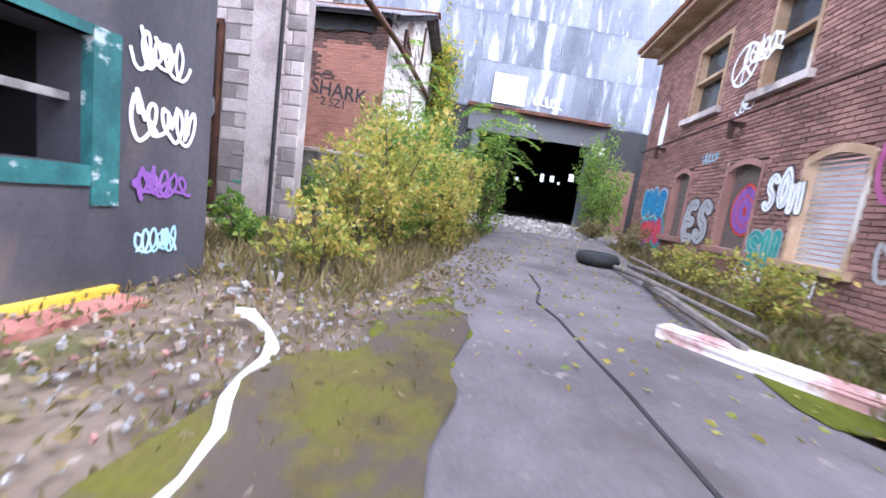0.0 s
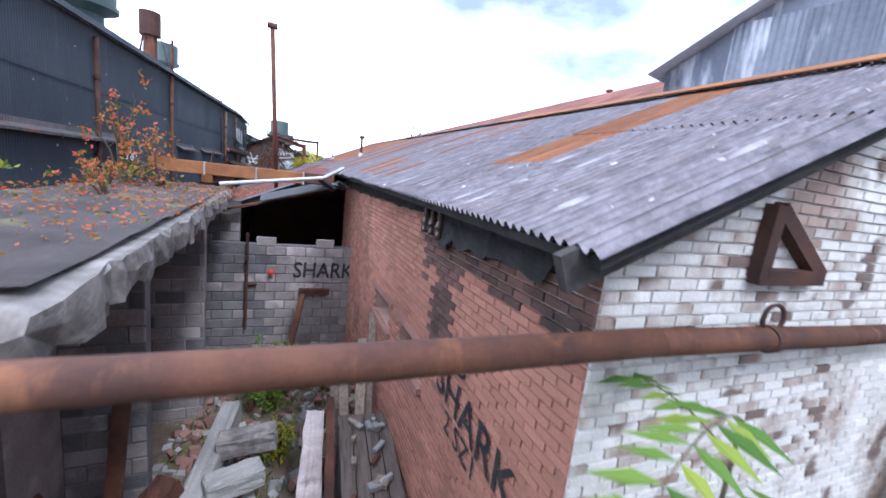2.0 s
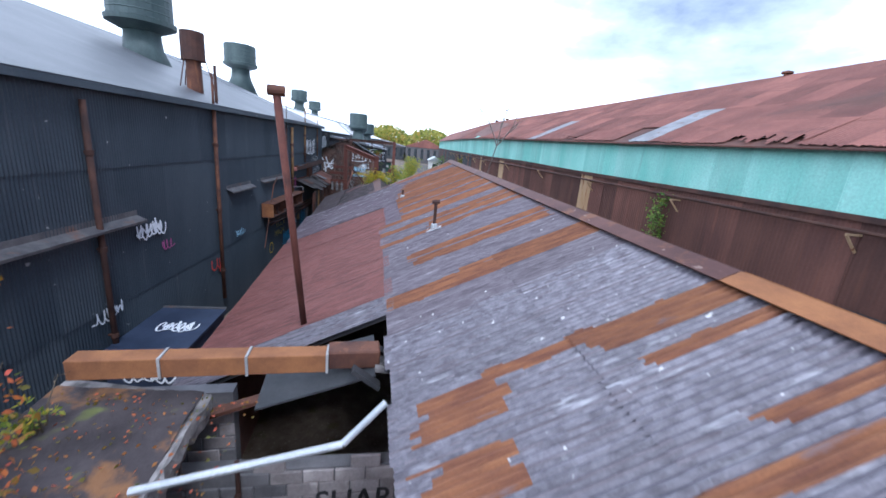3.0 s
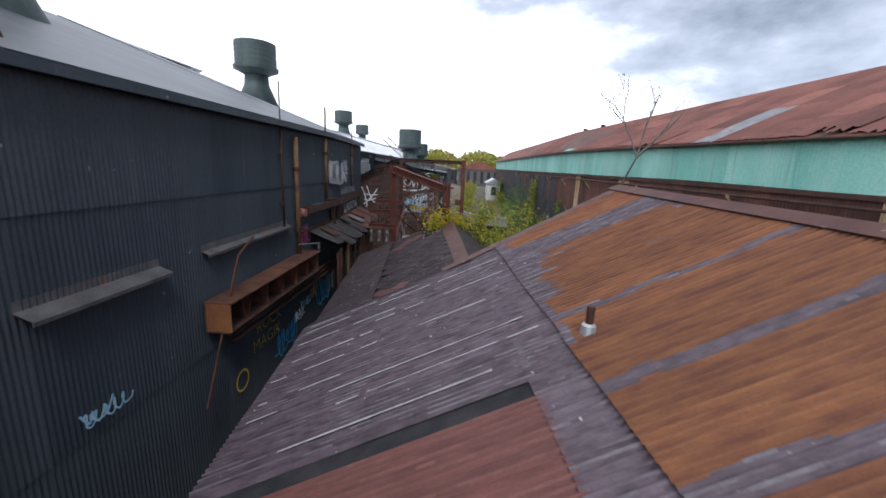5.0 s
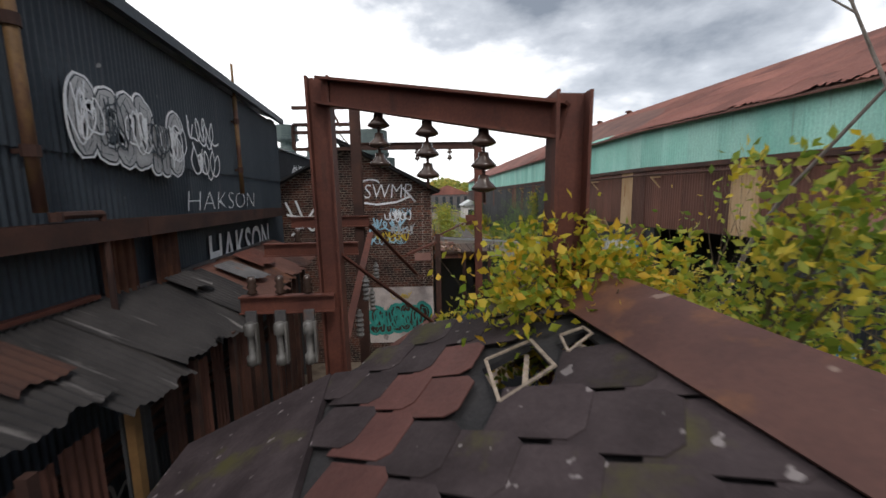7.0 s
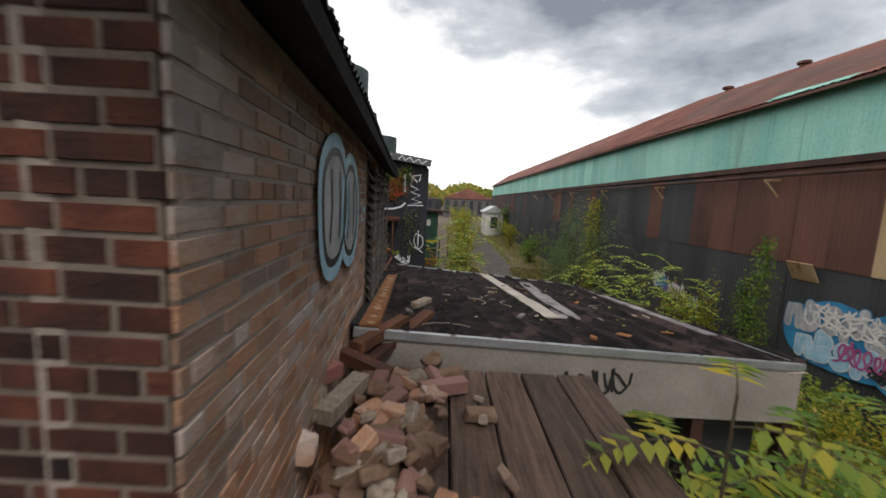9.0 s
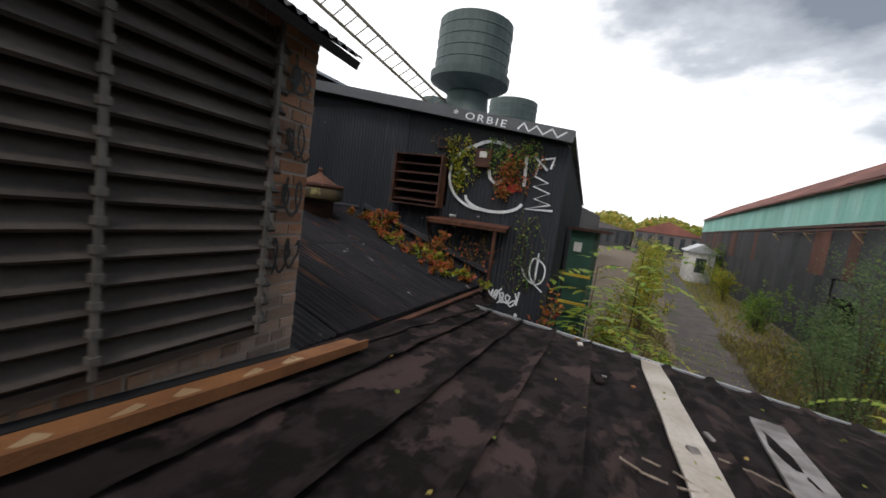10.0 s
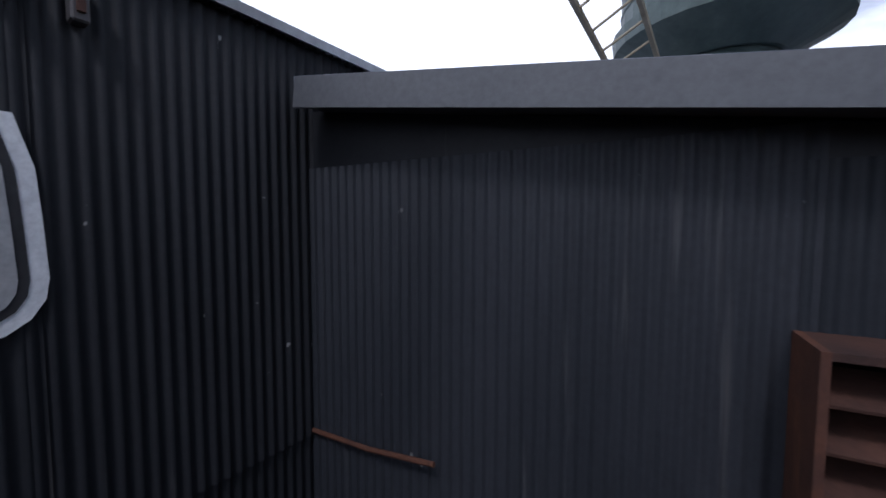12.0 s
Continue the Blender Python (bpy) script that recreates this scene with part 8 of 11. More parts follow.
def long_ibeam():
    ob = empty("rusted_wall_beam", "long rusted steel I-beam along the dark wall", "steel beam")
    bm = bmesh.new()
    ibeam(bm, (-0.30, 26.4, 4.30), (-0.30, 29.5, 4.30), 0.20, 0.24, 0.02, radians(90))
    ibeam(bm, (-0.30, 29.5, 4.30), (hall_x(35.4) + 0.2, 35.4, 4.26), 0.20, 0.24, 0.02, radians(90))
    part("beam", bm, M["rust_dark"], ob)
    for y in (26.9, 27.6, 28.45):
        bm = bmesh.new()
        box2(bm, -0.42, -0.21, y, y + 0.02, 4.21, 4.39)
        part("stiffener", bm, M["rust"], ob)
    bm = bmesh.new()
    box2(bm, -0.41, -0.22, 27.2, 27.9, 4.20, 4.40)
    part("cover_plate", bm, M["dark_paint"], ob, "dark plate covering a stretch of the beam")
    for y in (29.1, 29.87):
        m = frame_at((-0.40, y), (0, 1), (1, 0))
        m.translation.z = 3.22
        sheet("fluted_column", m, 0.48, 0.97, M["rust"], ob, 0.12, 0.035, 1, 8)
    bm = bmesh.new()
    rod(bm, (-0.40, 26.3, 4.25), (-0.20, 26.3, 4.25), 0.11, seg=14)
    box2(bm, -0.44, -0.30, 26.18, 26.42, 4.13, 4.37)
    part("end_cap", bm, M["red_kerb"], ob, "dull red cap at the beam's end")
    bm = bmesh.new()
    rod(bm, (-0.3, 25.9, 3.35), (0.05, 26.6, 3.28), 0.03, seg=8)
    rod(bm, (0.05, 26.6, 3.28), (0.05, 26.6, 3.1), 0.05, seg=8)
    part("elbow_pipe", bm, M["galv_dull"], ob)
    bm = bmesh.new()
    rod(bm, (-0.22, 28.5, 4.42), (-0.22, 28.5, 4.5), 0.05, seg=8)
    rod(bm, (-0.22, 28.5, 4.47), (-0.2, 28.95, 4.47), 0.035, seg=8)
    rod(bm, (-0.2, 28.95, 4.47), (-0.2, 28.95, 3.4), 0.03, seg=8)
    part("valve_pipe", bm, M["rust_dark"], ob)


long_ibeam()


def awning():
    ob = empty("sheet_awning", "sagging corrugated awning of patched rusty sheets", "awning")
    rng = random.Random(19)
    # start, width, front edge, front height, depth, sheet
    for y, w, xf, zf, depth, mt in ((26.95, 0.95, 0.62, 3.20, 1.08, "awn_grey"), (27.78, 0.80, 0.78, 3.02, 1.25, "awn_grey"), (28.50, 0.84, 0.74, 3.10, 1.22, "awn_grey"), (29.26, 0.86, 0.66, 3.00, 1.16, "awn_grey"),
                                    (30.04, 0.84, 0.70, 3.06, 1.20, "awn_grey"), (30.80, 0.86, 0.74, 3.10, 1.22, "gb_wall"), (31.58, 0.84, 0.66, 3.12, 1.16, "rust"), (32.34, 0.84, 0.70, 3.14, 1.18, "gb_wall"), (33.12, 0.84, 0.72, 3.16, 1.18, "rust_dark"), (33.9, 0.8, 0.66, 3.15, 1.18, "gb_wall")):
        up = Vector((-(xf + 0.40), rng.uniform(-0.06, 0.06), 3.58 - zf))
        xf += hall_x(y) - HALL_X
        sheet("awning_sheet", slope_frame((xf, y, zf), (0, 1, rng.uniform(-0.03, 0.03)), up), w, up.length, M[mt], ob, 0.0762, 0.012, 4, 6, sag=0.04, ragged=0.05)
    # loose sheets lying on top
    for y, w, xf, zf, ln, mt in ((27.45, 0.42, 0.35, 3.36, 0.62, "rust_dark"), (31.0, 0.5, 0.45, 3.32, 0.7, "galv_dull"), (29.9, 0.45, 0.1, 3.46, 0.45, "awn_grey"), (31.9, 0.7, 0.3, 3.40, 0.6, "rust_red")):
        sheet("loose_sheet", slope_frame((xf + hall_x(y) - HALL_X, y, zf), (0.05, 1, 0.02), (-0.92, 0.1, 0.38)), w, ln, M[mt], ob, 0.0762, 0.010, 2, 6, ragged=0.06, label="torn rusty sheet lying loose")
    for k in range(9):
        yy = 27.2 + k * 0.8
        x = 0.55 + hall_x(yy) - HALL_X
        bm = bmesh.new()
        bar(bm, (x, yy, -0.6), (x + 0.03, yy, 3.02), 0.07)
        part("post", bm, M["rust_dark"] if k != 1 else M["yellow_pipe"], ob)
    # rusty strips hanging below the front edge
    for k in range(16):
        yy = 27.1 + k * 0.46
        m = frame_at((0.46 + hall_x(yy) - HALL_X + rng.uniform(-0.05, 0.05), yy), (0, 1), (1, 0))
        z0 = rng.uniform(-0.6, 1.0)
        m.translation.z = z0
        sheet("hanging_sheet", m, rng.uniform(0.24, 0.42), 2.9 - z0, M[rng.choice(["rust_dark", "gb_dark", "gb_dark", "gb_wall"])], ob, 0.0762, 0.012, 1, 6, ragged=0.08)
    bm = bmesh.new()
    box2(bm, -0.46, -0.4, 26.9, 29.5, 3.52, 3.62)
    box2(bm, 0, 5.2, 0.04, 0.1, 3.52, 3.62, frame_at((HALL_X, HALL_Y1), BEND, (BEND.y, -BEND.x)))
    part("wall_flashing", bm, M["galv_dull"], ob)
    bm = bmesh.new()
    box2(bm, -0.46, -0.36, 26.4, 29.0, 3.62, 3.66)
    part("wall_flashing", bm, M["rust_red"], ob)


M["awn_grey"] = mat("grey_weathered_sheet", [(0.021, 0.018, 0.018), (0.047, 0.041, 0.040)], 1.5, 0.85, 0.0, 0.4, 30, streak=(2.2, (0.35, 5, 0.35), 0.60, 0.68, (0.17, 0.155, 0.15)))
awning()


def stack_cap(x, y, z, r=0.35, h=2.0):
    ob = empty("rusted_flue", "rusted round flue with guy rods on the roof", "flue", at=(x, y, z))
    bm = bmesh.new()
    lathe(bm, [(r * 0.95, -0.4), (r * 0.7, 0.0), (r * 0.62, h * 0.6), (r * 0.62, h * 0.62)], seg=14)
    part("shaft", bm, M["rust"], ob, smooth=True)
    bm = bmesh.new()
    lathe(bm, [(r, h * 0.58), (r, h), (r * 0.8, h + 0.02)], seg=16)
    part("cap", bm, M["rust_dark"], ob)
    for a in (0.5, 2.6, 4.4):
        bm = bmesh.new()
        rod(bm, (r * math.cos(a), r * math.sin(a), h * 0.6), (r * 2 * math.cos(a), r * 2 * math.sin(a), -0.2), 0.02, seg=5)
        part("guy_rod", bm, M["rust_dark"], ob)


stack_cap(-1.55, 19.3, 6.95, 0.36, 2.1)
bm = bmesh.new()
rod(bm, (-0.55, 18.6, 6.4), (-0.55, 18.6, 8.0), 0.05, seg=8)
tagged(part("thin_flue", bm, M["rust_dark"]), "thin dark flue pipe at the hall's eave", "flue")

# ---- fittings on and around the long corrugated roof ----
bm = bmesh.new()
rod(bm, (4.43, 10.66, 2.7), (4.30, 9.83, 6.58), 0.05, seg=12)
mast = empty("rusted_flue_mast", "tall leaning rusted flue pipe with a tee cap", "flue")
part("pipe", bm, M["rust_red"], mast, smooth=True)
bm = bmesh.new()
rod(bm, (4.2, 9.79, 6.63), (4.4, 9.83, 6.63), 0.065, seg=12)
part("tee_cap", bm, M["rust"], mast)
bm = bmesh.new()
box(bm, (0.3, 0.3, 0.03), Matrix.Translation((4.43, 10.64, 2.78)) @ Matrix.Rotation(-0.42, 4, "Y"))
part("base_flashing", bm, M["galv_dull"], mast)


def roof_stub(x, y, h, cap=True):
    p = shed_pt(x, y)
    ob = empty("roof_vent_pipe", "short rusted vent pipe on a flashed base", "vent pipe", group="roof vent pipes", at=p)
    bm = bmesh.new()
    rod(bm, (0, 0, -0.05), (0, 0, h), 0.04, seg=10)
    part("pipe", bm, M["rust_dark"], ob)
    bm = bmesh.new()
    lathe(bm, [(0.09, 0.0), (0.07, 0.1), (0.05, 0.12)], seg=12)
    box(bm, (0.36, 0.36, 0.02), Matrix.Rotation(-0.42, 4, "Y"))
    part("flashing", bm, M["galv"], ob)
    if cap:
        bm = bmesh.new()
        rod(bm, (-0.09, 0, h), (0.09, 0, h + 0.02), 0.05, seg=10)
        part("tee_cap", bm, M["rust_dark"], ob)


roof_stub(0.95, 12.2, 0.62)
roof_stub(0.55, 17.5, 0.3, False)


def trough():
    ob = empty("terracotta_box_duct", "orange-brown box duct lying along the broken roof edge", "duct")
    m = frame_at((2.42, 8.62), (0.99, 0.13), (0.13, -0.99), 3.3)
    for k in range(3):
        bm = bmesh.new()
        box2(bm, k * 0.92, k * 0.92 + 0.9, -0.12, 0.12, 0, 0.24, m, 0.01)
        part("duct_length", bm, M["rust_orange"], ob)
        bm = bmesh.new()
        box2(bm, k * 0.92 + 0.895, k * 0.92 + 0.925, -0.13, 0.13, -0.01, 0.25, m)
        part("joint", bm, M["concrete"], ob)
    bm = bmesh.new()
    box2(bm, 2.75, 3.4, -0.2, 0.1, 0.02, 0.26, m, 0.02)
    part("duct_end", bm, M["rust"], ob)
    bm = bmesh.new()
    rod(bm, (3.95, 7.2, 3.22), (5.6, 7.45, 3.5), 0.035, seg=10)
    rod(bm, (5.6, 7.45, 3.5), (5.95, 7.75, 3.72), 0.035, seg=10)
    tagged(part("conduit", bm, M["galv"]), "bent galvanised conduit bridging the gap between roofs", "conduit")
    bm = bmesh.new()
    bar(bm, (3.4, 8.8, 2.55), (6.2, 9.3, 3.35), 0.16, 0.05)
    tagged(part("fallen_rafter", bm, M["rust"]), "fallen red-brown rafter under the roof edge", "rafter")
    bm = bmesh.new()
    box(bm, (1.5, 0.9, 0.03), Matrix.Translation((5.0, 9.2, 3.12)) @ Euler((0.1, -0.3, 0.1)).to_matrix().to_4x4())
    tagged(part("loose_roof_panel", bm, M["gb_dark"]), "loose dark roof panel", "panel")
    rng = random.Random(3)
    for k in range(7):
        bm = bmesh.new()
        box(bm, (rng.uniform(0.15, 0.4), rng.uniform(0.1, 0.3), 0.05), Matrix.Translation((5.9 + rng.uniform(-0.3, 0.3), 9.0 + rng.uniform(-0.4, 0.4), 3.35)) @ Euler([rng.uniform(-0.6, 0.6) for _ in range(3)]).to_matrix().to_4x4())
        tagged(part("charred_debris", bm, M["charred"] if k % 2 else M["slab_edge"]), "charred roof debris", "debris", "charred roof debris")


trough()


def skip_container():
    ob = empty("steel_skip", "dark blue steel container with white tags by the wall", "container")
    m = frame_at((-0.35, 12.5), (0.998, 0.06), (0.06, -0.998), -0.6)
    bm = bmesh.new()
    box2(bm, 0, 1.55, -2.3, 0, 0, 1.72, m)
    part("body", bm, M["deep_dark_blue"], ob)
    bm = bmesh.new()
    box2(bm, -0.04, 1.6, -2.34, 0.04, 1.72, 1.80, m)
    part("lid", bm, M["deep_dark_blue"], ob)
    bm = bmesh.new()
    box2(bm, -0.04, 1.6, -2.4, -2.34, 1.74, 1.84, m)
    part("rim", bm, M["galv_dull"], ob)
    tag_scrawl("graffiti", m @ Matrix.Translation((0.25, 0.05, 1.0)), 1.2, 0.5, M["white_paint"], ob, 41, 0.06, 4, 0.004)
    mt = m @ Matrix.Translation((0.3, -0.3, 1.805)) @ Matrix.Rotation(radians(90), 4, "X")
    tag_scrawl("graffiti", m @ Matrix.Translation((0.4, 0, 1.806)) @ Matrix(((1, 0, 0, 0), (0, 0, -1, -0.9), (0, 1, 0, 0), (0, 0, 0, 1))), 1.0, 0.6, M["white_paint"], ob, 42, 0.05, 4, 0.004)


M["deep_dark_blue"] = mat("dark_blue_container_paint", [(0.025, 0.035, 0.065), (0.05, 0.065, 0.11)], 1.2, 0.5, 0.1, 0.2, 25)
skip_container()


# ---- switchyard gantries ----
def insulator(p, n=2, r=0.11, hang=0.5):
    """A suspension insulator string."""
    ob = empty("suspension_insulator", "hanging string of brown porcelain insulator discs", "insulator", group="insulator strings", at=p)
    bm = bmesh.new()
    rod(bm, (0, 0, 0), (0, 0, -hang), 0.014, seg=6)
    part("rod", bm, M["rust_dark"], ob)
    for k in range(n):
        bm = bmesh.new()
        z = -0.08 - k * 0.17
        lathe(bm, [(0.03, z - 0.06), (r * 0.7, z - 0.05), (r, z - 0.035), (r * 0.9, z - 0.015), (0.045, z + 0.03), (0.04, z + 0.07)], seg=16)
        part("disc", bm, M["ceramic"], ob, smooth=True)


def post_h(name, a, b, w, parent, material):
    bm = bmesh.new()
    ibeam(bm, a, b, w, w, 0.022)
    part(name, bm, material, parent)


def gantry_near():
    ob = empty("switchyard_gantry", "rusted steel switchyard gantry with hanging insulators", "gantry")
    post_h("post", (2.0, 29.0, -0.7), (1.93, 29.0, 5.72), 0.2, ob, M["rust_red"])
    post_h("post", (3.86, 27.75, -0.7), (3.92, 27.75, 5.25), 0.22, ob, M["rust_red"])
    bm = bmesh.new()
    ibeam(bm, (1.95, 29.0, 5.60), (3.88, 27.72, 5.06), 0.2, 0.22, 0.022)
    part("cross_beam", bm, M["rust_red"], ob)
    post_h("post", (1.83, 31.5, -0.7), (1.83, 31.5, 6.05), 0.15, ob, M["rust_dark"])
    for k, f in enumerate((0.3, 0.52, 0.74)):
        p = Vector((1.95, 29.0, 5.48)).lerp(Vector((3.88, 27.72, 4.94)), f)
        insulator(p, 3, 0.10, 0.56)
    # box lattice on the rear post
    bm = bmesh.new()
    for z in (5.36, 5.62, 5.74, 6.0):
        bar(bm, (0.85, 31.5, z), (1.83, 31.5, z), 0.05)
    for x in (0.85, 1.1, 1.45):
        bar(bm, (x, 31.5, 5.36), (x, 31.5, 5.74), 0.05)
    bar(bm, (1.1, 31.5, 5.74), (1.1, 31.5, 6.05), 0.04)
    bar(bm, (1.45, 31.5, 6.02), (1.6, 31.5, 5.7), 0.03)
    part("lattice", bm, M["rust_dark"], ob)
    for a, b in (((2.0, 29.0, 4.05), (3.3, 30.2, 2.6)), ((1.83, 31.5, 4.3), (2.7, 33.3, 2.9)), ((2.0, 29.0, 2.9), (2.0, 31.5, 4.0)), ((2.1, 29.0, 2.7), (3.1, 32, 2.4))):
        bm = bmesh.new()
        bar(bm, a, b, 0.09, 0.02)
        part("brace", bm, M["rust_red"], ob)
    for z, y in ((3.55, 28.85), (3.9, 30.3), (4.2, 31.4)):
        bm = bmesh.new()
        ibeam(bm, (1.08 if y < 29 else 0.75, y, z), (2.0, y, z), 0.1, 0.16, 0.015)
        part("cross_arm", bm, M["rust_red"], ob)
    for k in range(3):
        x = 1.20 + k * 0.28
        fz = empty("fuse_holder", "grey porcelain fuse holder on a rusted arm", "fuse holder", group="fuse holders", at=(x, 28.74, 3.2))
        bm = bmesh.new()
        lathe(bm, [(0.03, -0.24), (0.055, -0.22), (0.055, -0.14), (0.03, -0.12), (0.03, 0.06), (0.055, 0.08), (0.055, 0.18), (0.03, 0.2)], seg=12)
        part("porcelain", bm, M["ceramic_grey"], fz, smooth=True)
        bm = bmesh.new()
        box2(bm, -0.05, 0.05, 0.03, 0.06, -0.25, 0.3)
        part("back_plate", bm, M["galv_dull"], fz)
        bm = bmesh.new()
        bar(bm, (0.07, -0.02, -0.2), (0.07, -0.02, 0.2), 0.02, 0.05)
        part("blade", bm, M["ceramic_grey"], fz)
    for k in range(3):
        for y, z in ((28.85, 3.65), (30.3, 4.0)):
            bm = bmesh.new()
            lathe(bm, [(0.03, 0), (0.05, 0.02), (0.03, 0.05), (0.05, 0.08), (0.03, 0.11), (0.045, 0.14), (0.03, 0.18)], Matrix.Translation((1.2 + k * 0.27, y, z)), 12)
            tagged(part("post_insulator", bm, M["ceramic"], smooth=True), "small brown post insulator on a steel arm", "insulator", "post insulators")
    for k in range(4):
        bm = bmesh.new()
        lathe(bm, [(0.025, 0)] + [(0.05 if i % 2 else 0.03, 0.03 * i) for i in range(1, 11)] + [(0.02, 0.34)], Matrix.Translation((2.1, 29.6 + k * 0.55, 2.9 + 0.3 * (k % 2))), 10)
        tagged(part("post_insulator", bm, M["ceramic_grey"]), "ribbed grey post insulator", "insulator", "post insulators")


gantry_near()


def gantry_far():
    ob = empty("switchyard_gantry", "rusted steel gantry frame beside the brick gable", "gantry")
    post_h("post", (4.46, 36.36, -0.7), (4.46, 36.36, 6.15), 0.2, ob, M["rust_red"])
    bm = bmesh.new()
    ibeam(bm, (1.0, 36.3, 6.0), (4.5, 36.36, 6.0), 0.12, 0.18, 0.018)
    part("cross_beam", bm, M["rust_dark"], ob)
    for x in (2.72, 3.65):
        insulator((x, 36.33, 5.92), 2, 0.085, 0.36)
    bm = bmesh.new()
    box2(bm, 4.08, 4.42, 36.28, 36.31, 3.72, 4.02)
    part("gusset", bm, M["rust_red"], ob)
    bm = bmesh.new()
    bar(bm, (4.2, 36.27, 3.86), (3.3, 35.88, 3.5), 0.09, 0.03)
    part("brace", bm, M["rust_red"], ob)
    bm = bmesh.new()
    ibeam(bm, (3.24, 35.86, -0.7), (3.24, 35.86, 3.52), 0.15, 0.15, 0.018)
    part("short_post", bm, M["rust_dark"], ob)
    bm = bmesh.new()
    bar(bm, (3.2, 35.84, 3.3), (2.4, 35.3, 3.05), 0.12, 0.04)
    part("lower_brace", bm, M["rust_red"], ob)


gantry_far()


# ---- plank deck ----
M["deck_wood"] = mat("brown_weathered_plank", [(0.045, 0.026, 0.019), (0.115, 0.072, 0.052)], 4, 0.9, 0, 0.8, 30, (7, 0.5, 7), rnd=0.25)


M["dusty_brick"] = mat("dusty_broken_brick", [(0.14, 0.075, 0.048), (0.26, 0.17, 0.115)], 3.5, 0.95, 0, 0.8, 35, rnd=0.25)


def plank_deck():
    ob = empty("plank_platform", "weathered plank platform on rusted steel bearers", "platform")
    rng = random.Random(6)
    n = 6
    for k in range(n):
        x0 = 3.18 + k * 0.29
        bm = bmesh.new()
        box2(bm, x0, x0 + 0.275, 36.95 + rng.uniform(-0.06, 0.05), 39.05, 2.79, 2.85, None, 0.008)
        bmesh.ops.subdivide_edges(bm, edges=[e for e in bm.edges if abs((e.verts[0].co - e.verts[1].co).y) > 1], cuts=8)
        for v in bm.verts:
            v.co.z += 0.012 * noise.noise((v.co.x * 3, v.co.y * 2, k))
            v.co.x += 0.006 * noise.noise((v.co.y * 3, k, 2))
        part("plank", bm, M["deck_wood"], ob)
    for y in (37.0, 38.9):
        bm = bmesh.new()
        ibeam(bm, (3.15, y, 2.715), (4.95, y, 2.715), 0.08, 0.14, 0.012)
        part("bearer", bm, M["rust"], ob)
    for x, y in ((4.1, 37.02), (4.85, 38.85), (4.9, 37.02)):
        bm = bmesh.new()
        bar(bm, (x, y, -0.6), (x, y, 2.65), 0.1)
        part("leg", bm, M["rust_dark"], ob)
    # fallen masonry: a few big lumps, beams, broken bricks and grit
    lumps = [(2.94, 37.6, 2.98), (2.99, 37.77, 3.0), (2.98, 38.13, 3.0), (3.4, 37.74, 2.9), (3.63, 37.89, 2.92), (3.3, 38.17, 2.92), (3.48, 38.74, 2.9), (3.42, 38.05, 2.9), (3.22, 37.65, 2.9), (2.76, 37.53, 3.0), (3.48, 37.6, 2.9), (3.62, 39.06, 2.9)]
    for k, p in enumerate(lumps):
        bm = bmesh.new()
        box(bm, (rng.uniform(0.15, 0.24), rng.uniform(0.12, 0.18), rng.uniform(0.08, 0.13)), None, 0.02)
        bmesh.ops.subdivide_edges(bm, edges=bm.edges[:], cuts=1)
        for v in bm.verts:
            v.co += Vector((noise.noise(v.co * 14 + Vector((k, 0, 0))), noise.noise(v.co * 14 + Vector((0, k, 5))), noise.noise(v.co * 14 + Vector((3, 3, k))))) * 0.03
        bm.transform(Matrix.Translation(p) @ Euler((rng.gauss(0, 0.3), rng.gauss(0, 0.3), rng.uniform(0, 6))).to_matrix().to_4x4())
        tagged(part("masonry_lump", bm, (M["dusty_brick"], M["brick_side"], M["timber"], M["dusty_brick"])[k % 4]), "rough lump of fallen masonry on the planks", "rubble", "fallen masonry on the deck")
    for k, (a, b) in enumerate([((2.78, 38.12, 3.06), (3.01, 38.48, 3.08)), ((3.05, 38.02, 3.0), (3.16, 38.5, 3.0)), ((2.93, 38.85, 3.02), (3.32, 38.71, 2.93)), ((3.03, 38.9, 3.05), (3.33, 39.57, 3.08)), ((3.56, 38.54, 2.92), (3.87, 38.66, 2.92))]):
        bm = bmesh.new()
        bar(bm, a, b, 0.10 if k != 1 else 0.12, 0.085)
        tagged(part("fallen_beam", bm, (M["red_kerb"], M["timber"], M["rust"], M["rust"], M["brick_brown"])[k]), "short rust-brown beam end lying on the rubble", "beam", "beam ends on the deck")
    shapes = []
    for i in range(6):
        bm = bmesh.new()
        size = (0.20, 0.10, 0.06) if i < 2 else ((0.12, 0.09, 0.05) if i < 4 else (0.07, 0.055, 0.035))
        box(bm, size, None, 0.008)
        for v in bm.verts:
            v.co += Vector((noise.noise(v.co * 20 + Vector((i, 0, 0))), noise.noise(v.co * 20 + Vector((0, i, 5))), noise.noise(v.co * 20 + Vector((3, 3, i))))) * (0.012 if i < 2 else 0.02)
        shapes.append(bm)
    pile = lambda x, y: 2.86 + max(0.0, 0.16 * (1 - abs(y - 37.9) / 1.0)) * max(0.0, 1 - (x - 3.15) / 0.8)
    for k in range(120):
        x, y = 3.2 + abs(rng.gauss(0, 0.36)), rng.uniform(36.9, 38.95)
        if x > 4.15:
            continue
        i = rng.choice((0, 1, 2, 3, 3, 4, 4, 5, 5))
        bm = shapes[i].copy()
        bm.transform(Matrix.Translation((x, y, pile(x, y) + 0.03)) @ Euler((rng.gauss(0, 0.3), rng.gauss(0, 0.3), rng.uniform(0, 6))).to_matrix().to_4x4())
